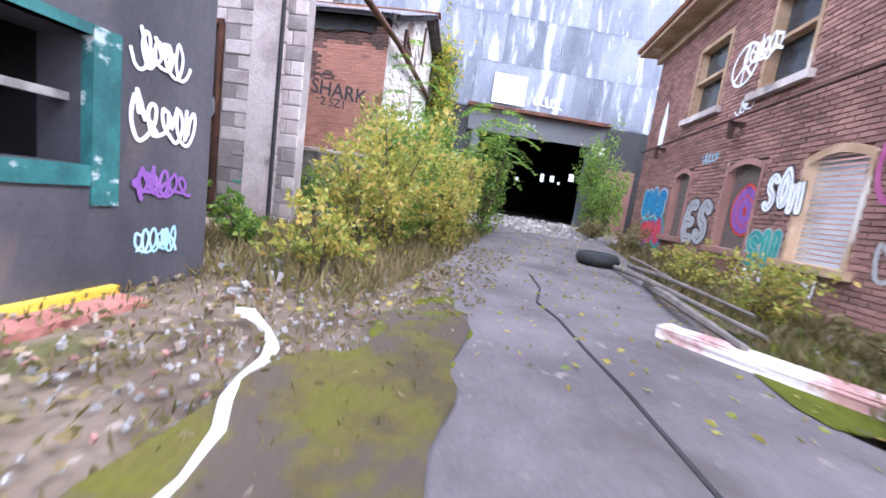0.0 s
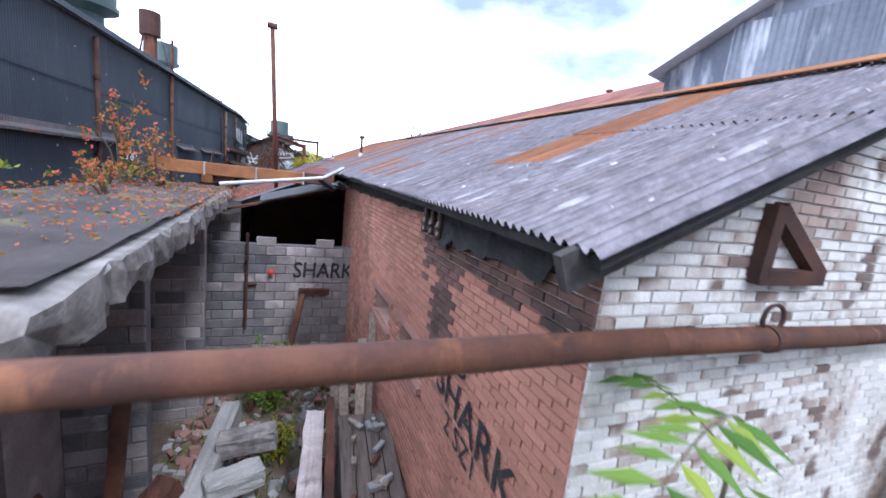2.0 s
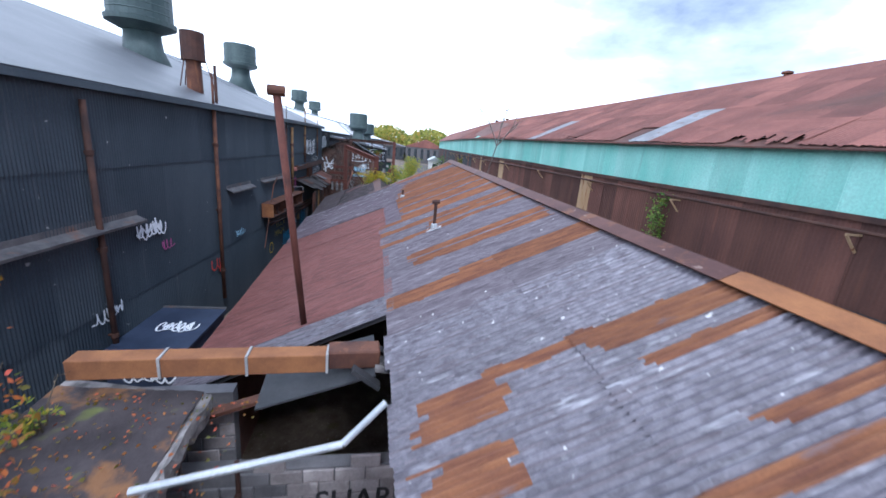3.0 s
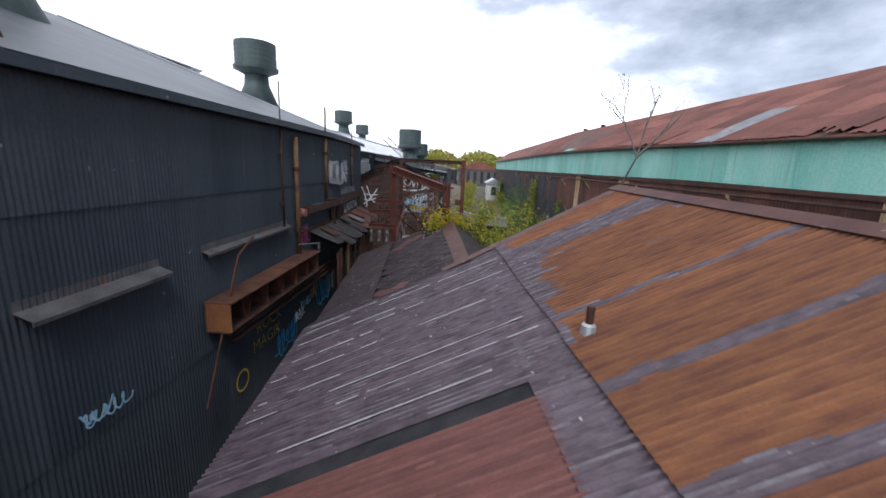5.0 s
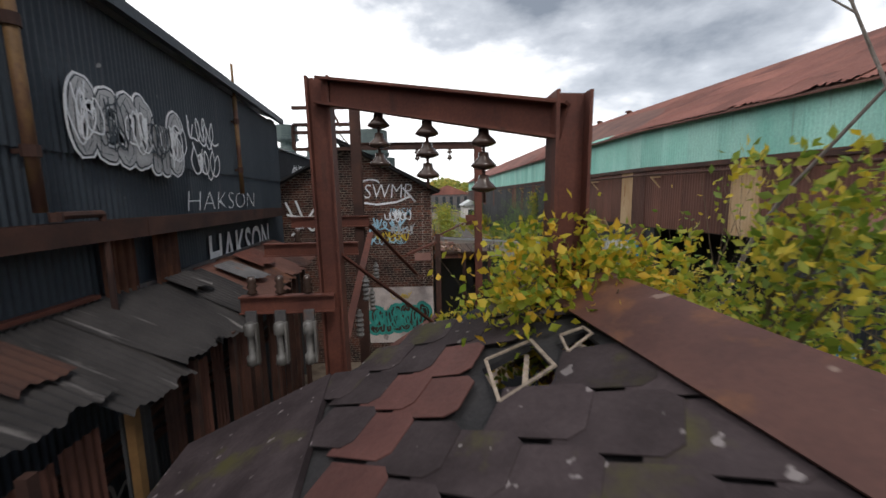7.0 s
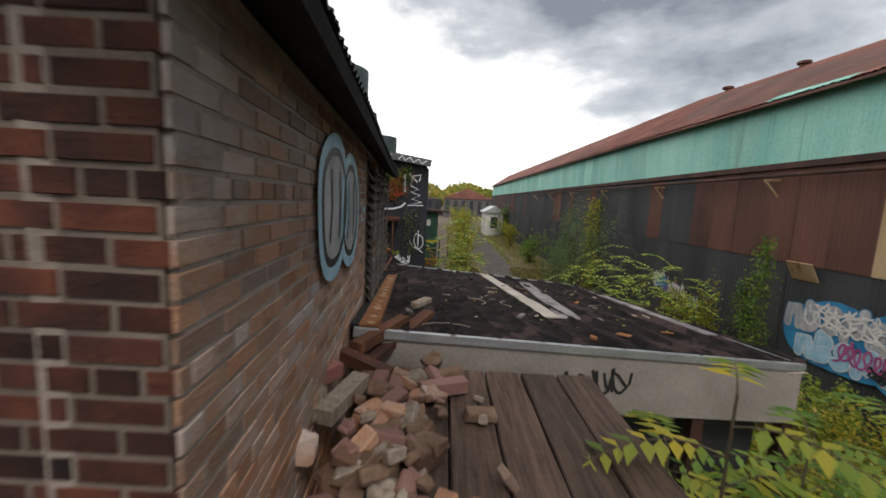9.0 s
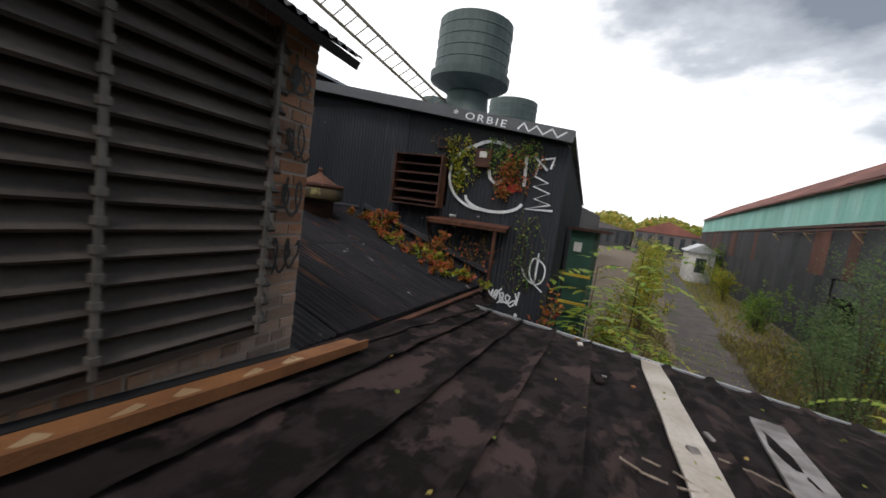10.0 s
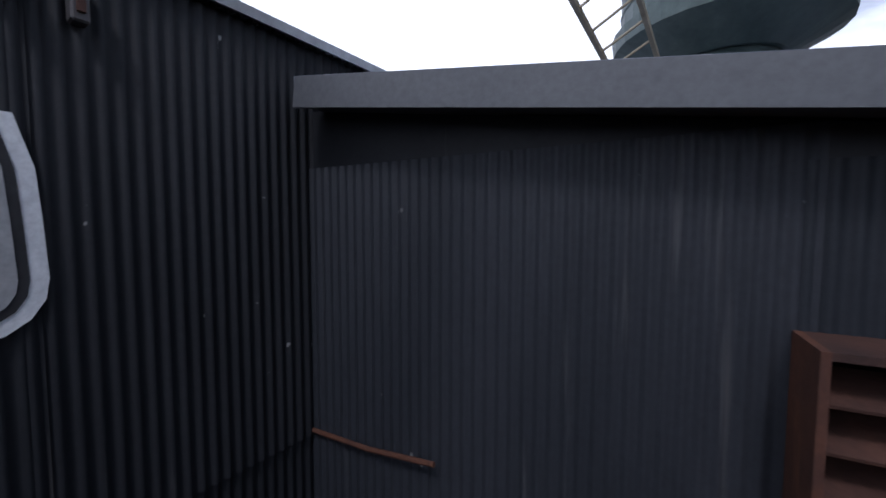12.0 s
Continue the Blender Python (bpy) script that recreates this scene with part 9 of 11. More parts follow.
        tagged(part("loose_brick", bm, rng.choice([M["brick_side"], M["brick_brown"], M["dusty_brick"], M["dusty_brick"], M["timber"]])), "broken brick fallen on the planks", "brick", "fallen bricks on the deck")
    for bm in shapes:
        bm.free()


plank_deck()
bm = bmesh.new()
bar(bm, (3.1, 38.9, 2.92), (3.55, 39.9, 3.06), 0.12, 0.05)
tagged(part("rust_channel", bm, M["rust"]), "short rusted channel lying on the felt edge", "scrap metal")


# ---- litter on the flat roof ----
def roof_board(a, b, w, material, label, lift=0.04):
    p, q = Vector((*a, flat_z(*a) + lift)), Vector((*b, flat_z(*b) + lift))
    bm = bmesh.new()
    d = q - p
    m = Matrix.Translation((p + q) / 2) @ d.to_track_quat("X", "Z").to_matrix().to_4x4()
    box(bm, (d.length, w, 0.018), m)
    bmesh.ops.subdivide_edges(bm, edges=bm.edges, cuts=10, use_grid_fill=True)
    for v in bm.verts:
        v.co += Vector((noise.noise((v.co.y * 5, v.co.x * 4, 1)) * 0.03, 0, 0.012 * noise.noise((v.co.x * 3, v.co.y * 3, 2))))
    tagged(part("membrane_strip", bm, material), label, "membrane strip")


M["membrane"] = mat("pale_peeling_membrane", [(0.34, 0.29, 0.24), (0.54, 0.49, 0.44)], 1.5, 0.8, 0, 0.4, 30, streak=(2, (1, 1, 1), 0.60, 0.70, (0.24, 0.20, 0.17)))
M["membrane2"] = mat("grey_peeling_membrane", [(0.13, 0.115, 0.115), (0.33, 0.30, 0.30)], 3, 0.8, 0, 0.5, 30)
roof_board((4.78, 46.5), (5.1, 40.85), 0.23, M["membrane"], "long pale strip of peeling roof membrane")
roof_board((5.68, 45.4), (5.36, 40.92), 0.26, M["membrane2"], "grey mottled strip of roof membrane")
roof_board((7.28, 44.6), (7.25, 41.0), 0.18, M["membrane2"], "grey mottled strip of roof membrane")
rng = random.Random(88)
for k in range(34):
    x, y = rng.uniform(3.1, 7.0), rng.uniform(39.3, 46.5)
    bm = bmesh.new()
    s = (rng.uniform(0.03, 0.16), rng.uniform(0.02, 0.09), rng.uniform(0.01, 0.03))
    box(bm, s, Matrix.Translation((x, y, flat_z(x, y) + 0.035)) @ Euler((rng.uniform(-0.2, 0.2), rng.uniform(-0.2, 0.2), rng.uniform(0, 6))).to_matrix().to_4x4(), 0.004)
    tagged(part("roof_debris", bm, rng.choice([M["membrane"], M["slab_edge"], M["rust_orange"], M["tar"], M["timber"]])), "small flake of debris on the bitumen roof", "debris", "debris on the flat roof")
for k in range(9):
    x, y = rng.uniform(3.2, 6.5), rng.uniform(39.6, 44.5)
    bm = bmesh.new()
    a = rng.uniform(0, 6)
    pts = [(x + 0.12 * i * math.cos(a + 0.25 * i), y + 0.12 * i * math.sin(a + 0.25 * i)) for i in range(5)]
    for p, q in zip(pts, pts[1:]):
        rod(bm, (*p, flat_z(*p) + 0.04), (*q, flat_z(*q) + 0.045), 0.006, seg=5)
    tagged(part("dry_twig", bm, M["timber"]), "pale dry twig lying on the bitumen roof", "twig", "twigs on the flat roof")
bm = bmesh.new()
box(bm, (0.30, 0.10, 0.06), Matrix.Translation((3.45, 40.2, 3.08)) @ Matrix.Rotation(1.1, 4, "Z"), 0.01)
tagged(part("rotten_timber", bm, M["timber"]), "rotten timber offcut with yellow lichen", "timber offcut")


# ---- fittings of the dark shed ----
DSM = frame_at(DS_O, DS_U, (DS_U.y, -DS_U.x))


def shed_louvre():
    ob = empty("louvre_box", "projecting rusted louvre box on the shed wall", "louvre")
    x0, x1, z0, z1, d = 2.84, 3.85, 3.80, 4.79, 0.32
    for a, b, c, e, nm in ((x0, x0 + 0.03, z0, z1, "side"), (x1 - 0.03, x1, z0, z1, "side"), (x0 + 0.03, x1 - 0.03, z1 - 0.03, z1, "top"), (x0 + 0.03, x1 - 0.03, z0, z0 + 0.03, "bottom")):
        bm = bmesh.new()
        box2(bm, a, b, 0.0, d, c, e, DSM)
        part(nm, bm, M["rust"] if nm == "side" else M["rust_dark"], ob)
    for k in range(5):
        z = z0 + 0.06 + k * 0.175
        bm = bmesh.new()
        box(bm, (x1 - x0 - 0.07, 0.28, 0.014), DSM @ Matrix.Translation(((x0 + x1) / 2, d - 0.17, z + 0.06)) @ Matrix.Rotation(radians(-14), 4, "X"))
        part("slat", bm, M["rust_dark"], ob)
    bm = bmesh.new()
    box2(bm, x0, x1, -0.5, -0.4, z0 - 0.1, z1 + 0.1, DSM)
    part("void", bm, M["void"], ob)


shed_louvre()


def shed_fittings():
    ob = empty("junction_box", "rusted metal junction box with a white label", "junction box")
    bm = bmesh.new()
    box2(bm, 4.42, 4.72, 0.01, 0.15, 4.66, 5.0, DSM, 0.01)
    part("case", bm, M["rust"], ob)
    bm = bmesh.new()
    box2(bm, 4.5, 4.64, 0.151, 0.156, 4.84, 4.95, DSM)
    part("label_plate", bm, M["white_cloth"], ob)
    ob = empty("small_wall_vent", "small dark square vent on the shed wall", "vent")
    bm = bmesh.new()
    box2(bm, 3.6, 3.86, 0.0, 0.06, 4.97, 5.17, DSM)
    part("frame", bm, M["rust_dark"], ob)
    bm = bmesh.new()
    box2(bm, 3.63, 3.83, 0.061, 0.066, 5.0, 5.14, DSM)
    part("grille", bm, M["void"], ob)
    ob = empty("rusted_shelf_canopy", "rusted steel shelf canopy on a bracket post", "canopy")
    bm = bmesh.new()
    mm = DSM @ Matrix.Translation((3.7, 0, 3.62)) @ Matrix.Rotation(radians(-8), 4, "X")
    box2(bm, 0, 1.55, 0.0, 0.38, 0, 0.03, mm)
    box2(bm, 0, 1.55, 0.36, 0.39, -0.04, 0.03, mm)
    part("plate", bm, M["rust"], ob)
    bm = bmesh.new()
    bar(bm, DSM @ Vector((5.05, 0.34, 3.55)), DSM @ Vector((5.05, 0.34, 1.9)), 0.05)
    part("post", bm, M["rust"], ob)
    bm = bmesh.new()
    bar(bm, DSM @ Vector((3.72, 0.05, 3.1)), DSM @ Vector((3.72, 0.4, 3.6)), 0.04)
    part("stay", bm, M["rust_dark"], ob)
    bm = bmesh.new()
    rod(bm, DSM @ Vector((4.1, 0.2, 3.69)), DSM @ Vector((4.22, 0.22, 3.7)), 0.03, seg=12)
    tagged(part("drink_can", bm, M["galv"]), "crushed pale can lying on the shelf", "can")
    bm = bmesh.new()
    rod(bm, DSM @ Vector((-0.02, 0.02, 3.63)), DSM @ Vector((0.6, 0.06, 3.66)), 0.018, seg=8)
    rod(bm, DSM @ Vector((0.6, 0.06, 3.66)), DSM @ Vector((1.15, 0.09, 3.73)), 0.018, seg=8)
    tagged(part("rusty_rod", bm, M["rust"]), "thin rusted rod fixed across the corner", "rod")
    for k, (y, z) in enumerate(((45.58, 6.32), (45.85, 6.29), (46.12, 6.26))):
        ob = empty("wall_clip", "small galvanised cable clip on the wall", "clip", group="wall clips", at=(-2.86, y, z))
        bm = bmesh.new()
        box2(bm, -0.06, 0.03, -0.035, 0.035, -0.1, 0.1, None, 0.01)
        part("body", bm, M["galv_dull"], ob)
        bm = bmesh.new()
        box2(bm, 0.03, 0.05, -0.015, 0.015, -0.06, 0.05)
        part("bolt", bm, M["rust_dark"], ob)
    bm = bmesh.new()
    bar(bm, DSM @ Vector((2.1, 0.05, 3.66)), DSM @ Vector((5.0, 0.05, 2.72)), 0.07, 0.08)
    tagged(part("roof_flashing", bm, M["ridge_lead"]), "rusty flashing along the shed wall", "flashing")


shed_fittings()


def cone_ventilator():
    ob = empty("cone_ventilator", "round roof ventilator with a rusted cone cap and flaking yellow band", "ventilator", at=(-0.38, 45.8, 3.05))
    bm = bmesh.new()
    lathe(bm, [(0.26, -0.1), (0.26, 0.6), (0.28, 0.62)], seg=28)
    part("shaft", bm, M["rust_dark"], ob, smooth=True)
    bm = bmesh.new()
    lathe(bm, [(0.30, 0.62), (0.375, 0.64), (0.395, 0.66), (0.395, 0.80), (0.38, 0.83), (0.33, 0.83)], seg=32)
    part("band", bm, M["band_paint"], ob, smooth=True)
    bm = bmesh.new()
    lathe(bm, [(0.33, 0.845), (0.335, 0.865), (0.32, 0.88), (0.07, 1.025), (0.035, 1.05), (0.03, 1.08)], seg=32)
    br = bmesh.new()
    lathe(br, [(0.33, 0.825), (0.405, 0.83), (0.41, 0.845), (0.405, 0.885), (0.39, 0.89), (0.38, 0.85), (0.33, 0.845)], seg=36)
    part("brim", br, M["rust"], ob, "rusted rolled brim", smooth=True)
    part("cone_cap", bm, M["cone_rust"], ob, "matt rusted cone", smooth=True)
    bm = bmesh.new()
    lathe(bm, [(0.02, 1.07), (0.035, 1.085), (0.04, 1.11), (0.03, 1.135), (0.01, 1.145)], seg=14)
    part("finial", bm, M["cone_rust"], ob, smooth=True)
    bm = bmesh.new()
    box2(bm, -0.55, -0.375, -0.22, -0.05, 0.64, 0.80)
    part("junction_block", bm, M["ceramic_grey"], ob)
    bm = bmesh.new()
    rod(bm, (-0.54, -0.15, 0.66), (-0.64, -0.2, 0.64), 0.02, seg=8)
    part("cable_stub", bm, M["galv"], ob)


M["band_paint"] = mat("flaking_yellow_black_band", [(0.06, 0.05, 0.04), (0.16, 0.11, 0.05)], 4, 0.8, 0, 0.4, 40, streak=(3, (1, 1, 0.6), 0.53, 0.57, (0.36, 0.30, 0.12)))
M["cone_rust"] = mat("matt_brown_rust", [(0.095, 0.040, 0.024), (0.15, 0.064, 0.038)], 3, 0.9, 0, 0.35, 90)
cone_ventilator()


def ladder():
    ob = empty("roof_ladder", "long pale steel ladder lying over the shed roof", "ladder")
    a, b = Vector((-0.93, 54.6, 6.02)), Vector((-1.27, 43.7, 7.59))
    d = (b - a).normalized()
    side = Vector((0.17, 0, 0.09))
    for s in (-1, 1):
        bm = bmesh.new()
        bar(bm, a + side * s, b + side * s, 0.035, 0.05)
        part("rail", bm, M["ladder_steel"], ob)
    n = 35
    for k in range(n):
        p = a.lerp(b, (k + 0.5) / n)
        bm = bmesh.new()
        rod(bm, p - side, p + side, 0.012, seg=6)
        part("rung", bm, M["ladder_steel"], ob)


M["ladder_steel"] = mat("yellowed_ladder_steel", [(0.22, 0.19, 0.13), (0.34, 0.30, 0.22)], 4, 0.6, 0.3, 0.1, 40)
ladder()


def porch():
    ob = empty("green_kiosk", "small dark green kiosk with a yellow rail beyond the shed", "kiosk")
    m = Matrix.Translation((2.75, 52.0, 0))
    bm = bmesh.new()
    box2(bm, 0, 0.6, 0, 1.6, -0.7, 3.72, m)
    part("body", bm, M["kiosk_green"], ob)
    bm = bmesh.new()
    box2(bm, -0.1, 0.95, -0.15, 1.8, 3.72, 3.80, m)
    part("roof", bm, M["rust_dark"], ob)
    bm = bmesh.new()
    box2(bm, 0.12, 0.32, -0.03, -0.001, 3.15, 3.4, m)
    part("notice", bm, M["white_cloth"], ob)
    for z in (1.75, 2.5):
        bm = bmesh.new()
        box2(bm, -0.1, 0.75, -0.3, -0.24, z, z + 0.07, m)
        part("rail", bm, M["yellow_spray"], ob)
    for x in (-0.08, 0.7):
        bm = bmesh.new()
        box2(bm, x, x + 0.05, -0.3, -0.25, -0.7, 2.6, m)
        part("rail_post", bm, M["kiosk_green"], ob)


M["kiosk_green"] = mat("dark_green_paint", [(0.02, 0.07, 0.05), (0.035, 0.10, 0.07)], 1.5, 0.6, 0, 0.2, 25)
porch()


# ---- far end of the alley ----
def far_shed(x0, x1, y0, y1, h, rise, wall, roof, label):
    ob = empty("far_shed", label, "shed", group="far sheds")
    bm = bmesh.new()
    box2(bm, x0, x1, y0, y1, -0.8, h)
    part("wall", bm, M[wall], ob)
    bm = bmesh.new()
    xm = (x0 + x1) / 2
    prism(bm, frame_at((0, y0 - 0.3), (1, 0), (0, 1)), [(x0 - 0.3, h), (x1 + 0.3, h), (x1 + 0.3, h + 0.1), (xm, h + rise), (x0 - 0.3, h + 0.1)], 0, y1 - y0 + 0.6)
    part("roof", bm, M[roof], ob)
    n = int((x1 - x0) / 2.2)
    for k in range(n):
        bm = bmesh.new()
        x = x0 + (k + 0.3) * (x1 - x0) / n
        box2(bm, x, x + 1.0, y0 - 0.05, y0 - 0.005, 0.6, h - 0.6)
        part("window", bm, M["glass_dark"], ob)


far_shed(3.0, 17.0, 150, 185, 5.0, 3.0, "galv_dull", "gb_roof", "distant grey shed with a rusty red roof")
far_shed(17.5, 40.0, 125, 160, 5.5, 3.5, "white_cloth", "gb_roof", "distant pale shed with a rusty roof")
far_shed(9.5, 12.0, 92, 98, 2.8, 1.0, "white_cloth", "galv", "small white shed at the end of the alley")
far_shed(-22, 2.0, 165, 200, 4.5, 2.5, "gb_dark", "galv_dull", "distant low grey shed")
bm = bmesh.new()
prev = None
for k in range(13):
    c = Vector((-3 + 3 * k, 120, 7.5 - 0.7 * math.sin(k / 12 * math.pi)))
    ring = [bm.verts.new(c + Vector((0, 0.03 * math.cos(q), 0.03 * math.sin(q)))) for q in (0.0, 2.1, 4.2)]
    if prev:
        for q in range(3):
            bm.faces.new((prev[q], prev[(q + 1) % 3], ring[(q + 1) % 3], ring[q]))
    prev = ring
tagged(part("overhead_cable", bm, M["charred"]), "thin overhead cable across the far end", "cable")


# ---- graffiti on the long hall and the gable ----
HW = frame_at((HALL_X, 0), (0, 1), (1, 0))
HL = 0.075
HB = frame_at((HALL_X, HALL_Y1), BEND, (BEND.y, -BEND.x)) @ Matrix.Translation((-HALL_Y1, 0, 0))
for y, z, w, h, mt, sd, st, n in ((14.0, 3.2, 1.2, 0.5, "white_paint", 51, 0.05, 5), (14.9, 2.75, 0.6, 0.35, "pink_spray", 52, 0.06, 2), (19.2, 2.1, 0.9, 0.3, "blue_spray", 53, 0.03, 4),
                                  (17.2, 1.2, 0.9, 0.7, "red_spray", 55, 0.12, 2), (26.28, 3.1, 0.8, 0.82, "pink_spray", 56, 0.05, 3),
                                  (12.4, 1.7, 0.9, 0.4, "white_paint", 57, 0.05, 4), (26.2, 1.15, 0.9, 0.35, "blue_spray", 60, 0.05, 4)):
    tag_scrawl("graffiti", HW @ Matrix.Translation((y, 0, z)), w, h, M[mt], HALL, sd, st, n, HL)
words("ROCK", HW @ Matrix.Translation((23.6, 0, 1.55)), 0.34, M["yellow_spray"], parent=HALL, lift=HL, bold=-0.012, label="yellow brush-painted words")
words("MAGIK", HW @ Matrix.Translation((23.4, 0, 1.12)), 0.34, M["yellow_spray"], parent=HALL, lift=HL, bold=-0.012, label="yellow brush-painted words")
bm = bmesh.new()
ribbon(bm, loop_pts(22.9, 0.75, 0.24, 0.24, 0, 360, 20), 0.05, HW, HL)
part("graffiti", bm, M["yellow_spray"], HALL)
throw_up("graffiti", HW @ Matrix.Translation((28.94, 0, 5.02)) @ Matrix.Rotation(radians(4), 4, "Y"), 1.68, 0.82, HALL, M["grey_spray"], M["dark_paint"], M["white_paint"], 6, 61, 0.022, HL + 0.03, order=(6, 4, 0, 5, 3, 0))
for k in range(5):
    tag_scrawl("graffiti", HW @ Matrix.Translation((28.98 + 0.33 * k, 0, 5.08 - 0.02 * k)), 0.36, 0.66, M["dark_paint"] if k % 2 else M["white_paint"], HALL, 160 + k, 0.022, 3, HL + 0.05)
tag_scrawl("graffiti", HB @ Matrix.Translation((31.1, 0, 4.86)), 1.1, 0.6, M["white_paint"], HALL, 62, 0.035, 3, HL + 0.03)
tag_scrawl("graffiti", HB @ Matrix.Translation((31.1, 0, 5.35)), 1.05, 0.58, M["white_paint"], HALL, 63, 0.035, 3, HL + 0.03)
words("HAKSON", HB @ Matrix.Translation((30.85, 0, 4.42)), 0.33, M["white_paint"], parent=HALL, lift=HL, bold=-0.012, slant=0.15, stretch=1.62, label="white spray-painted tag")
words("HAKSON", HB @ Matrix.Translation((31.4, 0, 3.35)), 0.68, M["white_paint"], parent=HALL, lift=HL, bold=0.012, slant=0.1, stretch=0.86, label="bold white spray-painted tag")
for y, z, w, h, mt, sd in ((24.4, 0.3, 1.6, 0.9, "deep_blue", 64), (27.6, 0.6, 1.3, 1.2, "deep_blue", 65), (28.6, 0.8, 0.9, 1.0, "grey_spray", 66), (25.6, 0.9, 0.9, 0.4, "white_paint", 67), (27.0, 1.2, 0.6, 0.5, "tan_sheet", 68)):
    tag_scrawl("graffiti", HW @ Matrix.Translation((y, 0, z)), w, h, M[mt], HALL, sd, 0.06, 4, HL)

GF = frame_at((-2.95, 36.85), (1, 0), (0, -1))
g = LOUVRE_HOUSE
words("SWMP", GF @ Matrix.Translation((4.02, 0, 4.55)), 0.44, M["white_paint"], parent=g, lift=0.03, slant=0.12, bold=-0.008, stretch=0.85, label="white looping tag")
bm = bmesh.new()
ribbon(bm, [(4.0, 4.42), (4.4, 4.36), (5.0, 4.42), (5.45, 4.6), (5.57, 4.42), (5.2, 4.85)], 0.06, GF, 0.03)
ribbon(bm, loop_pts(4.25, 5.0, 0.25, 0.10, 0, 200, 10), 0.05, GF, 0.031)
part("graffiti", bm, M["white_paint"], g)
for k, pts in enumerate(([(1.72, 4.45), (1.9, 4.05), (2.05, 3.45), (1.98, 3.35)], [(2.6, 4.35), (2.3, 3.9), (1.85, 3.5)], [(1.75, 4.1), (2.2, 4.0), (2.62, 4.05)], [(2.02, 4.5), (2.2, 3.95), (2.45, 3.55), (2.58, 3.75)], [(1.9, 3.75), (2.15, 3.7), (2.5, 3.85)])):
    bm = bmesh.new()
    stroke_shape(bm, pts, 0.065, GF, 0.03 + 0.002 * k)
    part("graffiti_stroke", bm, M["white_paint"], g)
words("INSK", GF @ Matrix.Translation((4.75, 0, 4.02)), 0.24, M["blue_spray"], parent=g, lift=0.03, slant=0.2, label="pale blue tag", bold=-0.006)
for x, z, w, h, mt, sd in ((4.15, 3.5, 1.2, 0.45, "blue_spray", 73), (4.12, 3.2, 1.3, 0.36, "yellow_spray", 74), (4.6, 3.8, 0.9, 0.4, "white_paint", 75), (4.8, 3.4, 0.75, 0.35, "grey_spray", 76), (4.2, 3.12, 1.1, 0.28, "blue_spray", 77)):
    tag_scrawl("graffiti", GF @ Matrix.Translation((x, 0, z)), w, h, M[mt], g, sd, 0.05, 4, 0.03 + 0.003 * (sd - 72))
bm = bmesh.new()
box2(bm, 3.97, 6.04, 0.021, 0.026, 0.02, 1.8, GF)
part("white_wall_paint", bm, M["block_white"], g, "whitewashed panel for a mural")
throw_up("graffiti", GF @ Matrix.Translation((4.08, 0, 0.35)), 1.85, 0.85, g, M["rust_dark"], M["teal_spray"], M["teal_spray"], 6, 78, 0.05, 0.032, order=(0, 3, 4, 0, 6, 5))
tag_scrawl("graffiti", GF @ Matrix.Translation((4.1, 0, 0.4)), 1.8, 0.8, M["teal_spray"], g, 181, 0.05, 6, 0.05)
tag_scrawl("graffiti", GF @ Matrix.Translation((4.7, 0, 1.4)), 0.7, 0.25, M["yellow_spray"], g, 79, 0.07, 3, 0.05)
bm = bmesh.new()
box2(bm, 5.5, 6.0, 0.02, 0.028, 2.62, 2.86, GF)
part("brick_patch", bm, M["brick_brown"], g)

# side wall of the louvre house
SW = frame_at((3.1, 36.85), (-0.087, 0.996), (0.996, 0.087))
ovals = ((1.58, 4.13, 0.36, 0.35, 1), (2.17, 4.09, 0.31, 0.34, 2))
for k, (cx, cz, rx, rz, sd) in enumerate(ovals):
    up = 0.0005 * k
    bm = bmesh.new()
    blob(bm, cx, cz, rx, rz, SW, 0.027 + up, 0.06, sd)
    part("graffiti_fill", bm, M["silver_spray"], g, "silver bubble letter")
    stroke_part(g, M["blue_spray"], loop_pts(cx, cz, rx + 0.07, rz + 0.07, 0, 360, 40, 0.06, sd), 0.08, SW, 0.029 + up)
    stroke_part(g, M["black_spray"], loop_pts(cx, cz, rx, rz, 0, 360, 40, 0.06, sd), 0.045, SW, 0.031 + up)
    for dx in (-0.14, 0.12):
        stroke_part(g, M["black_spray"], [(cx + dx, cz + 0.22), (cx + dx + 0.04, cz), (cx + dx - 0.02, cz - 0.2)], 0.03, SW, 0.0325)
# small cursive tag
for k, pts in enumerate(([(2.775, 4.13), (2.80, 4.165), (2.835, 4.13), (2.80, 4.06), (2.77, 4.01), (2.80, 4.015), (2.85, 4.02)], [(2.875, 4.05), (2.88, 4.11), (2.89, 4.05), (2.905, 4.11), (2.92, 4.05), (2.935, 4.11), (2.945, 4.05)],
                         [(2.965, 4.11), (2.965, 4.05)], [(2.995, 4.17), (2.995, 4.05)], [(3.025, 4.08), (3.065, 4.085), (3.045, 4.115), (3.02, 4.09), (3.03, 4.055), (3.07, 4.06)], [(2.80, 3.98), (2.95, 3.985), (3.02, 3.98)])):
    bm = bmesh.new()
    stroke_shape(bm, pts, 0.016, SW, 0.03)
    part("graffiti_stroke", bm, M["blue_spray"], g, "pale blue cursive tag")
for k in range(4):
    tag_scrawl("graffiti", SW @ Matrix.Translation((5.66, 0, 4.25 - k * 0.32)), 0.24, 0.26, M["black_spray"], g, 80 + k, 0.018, 2, 0.03)
tag_scrawl("graffiti", frame_at((2.95, 39.15), (0.985, 0.168), (0.168, -0.985)) @ Matrix.Translation((1.75, 0.0, 2.42)), 0.85, 0.32, M["black_spray"], FLAT, 85, 0.03, 4, 0.012)

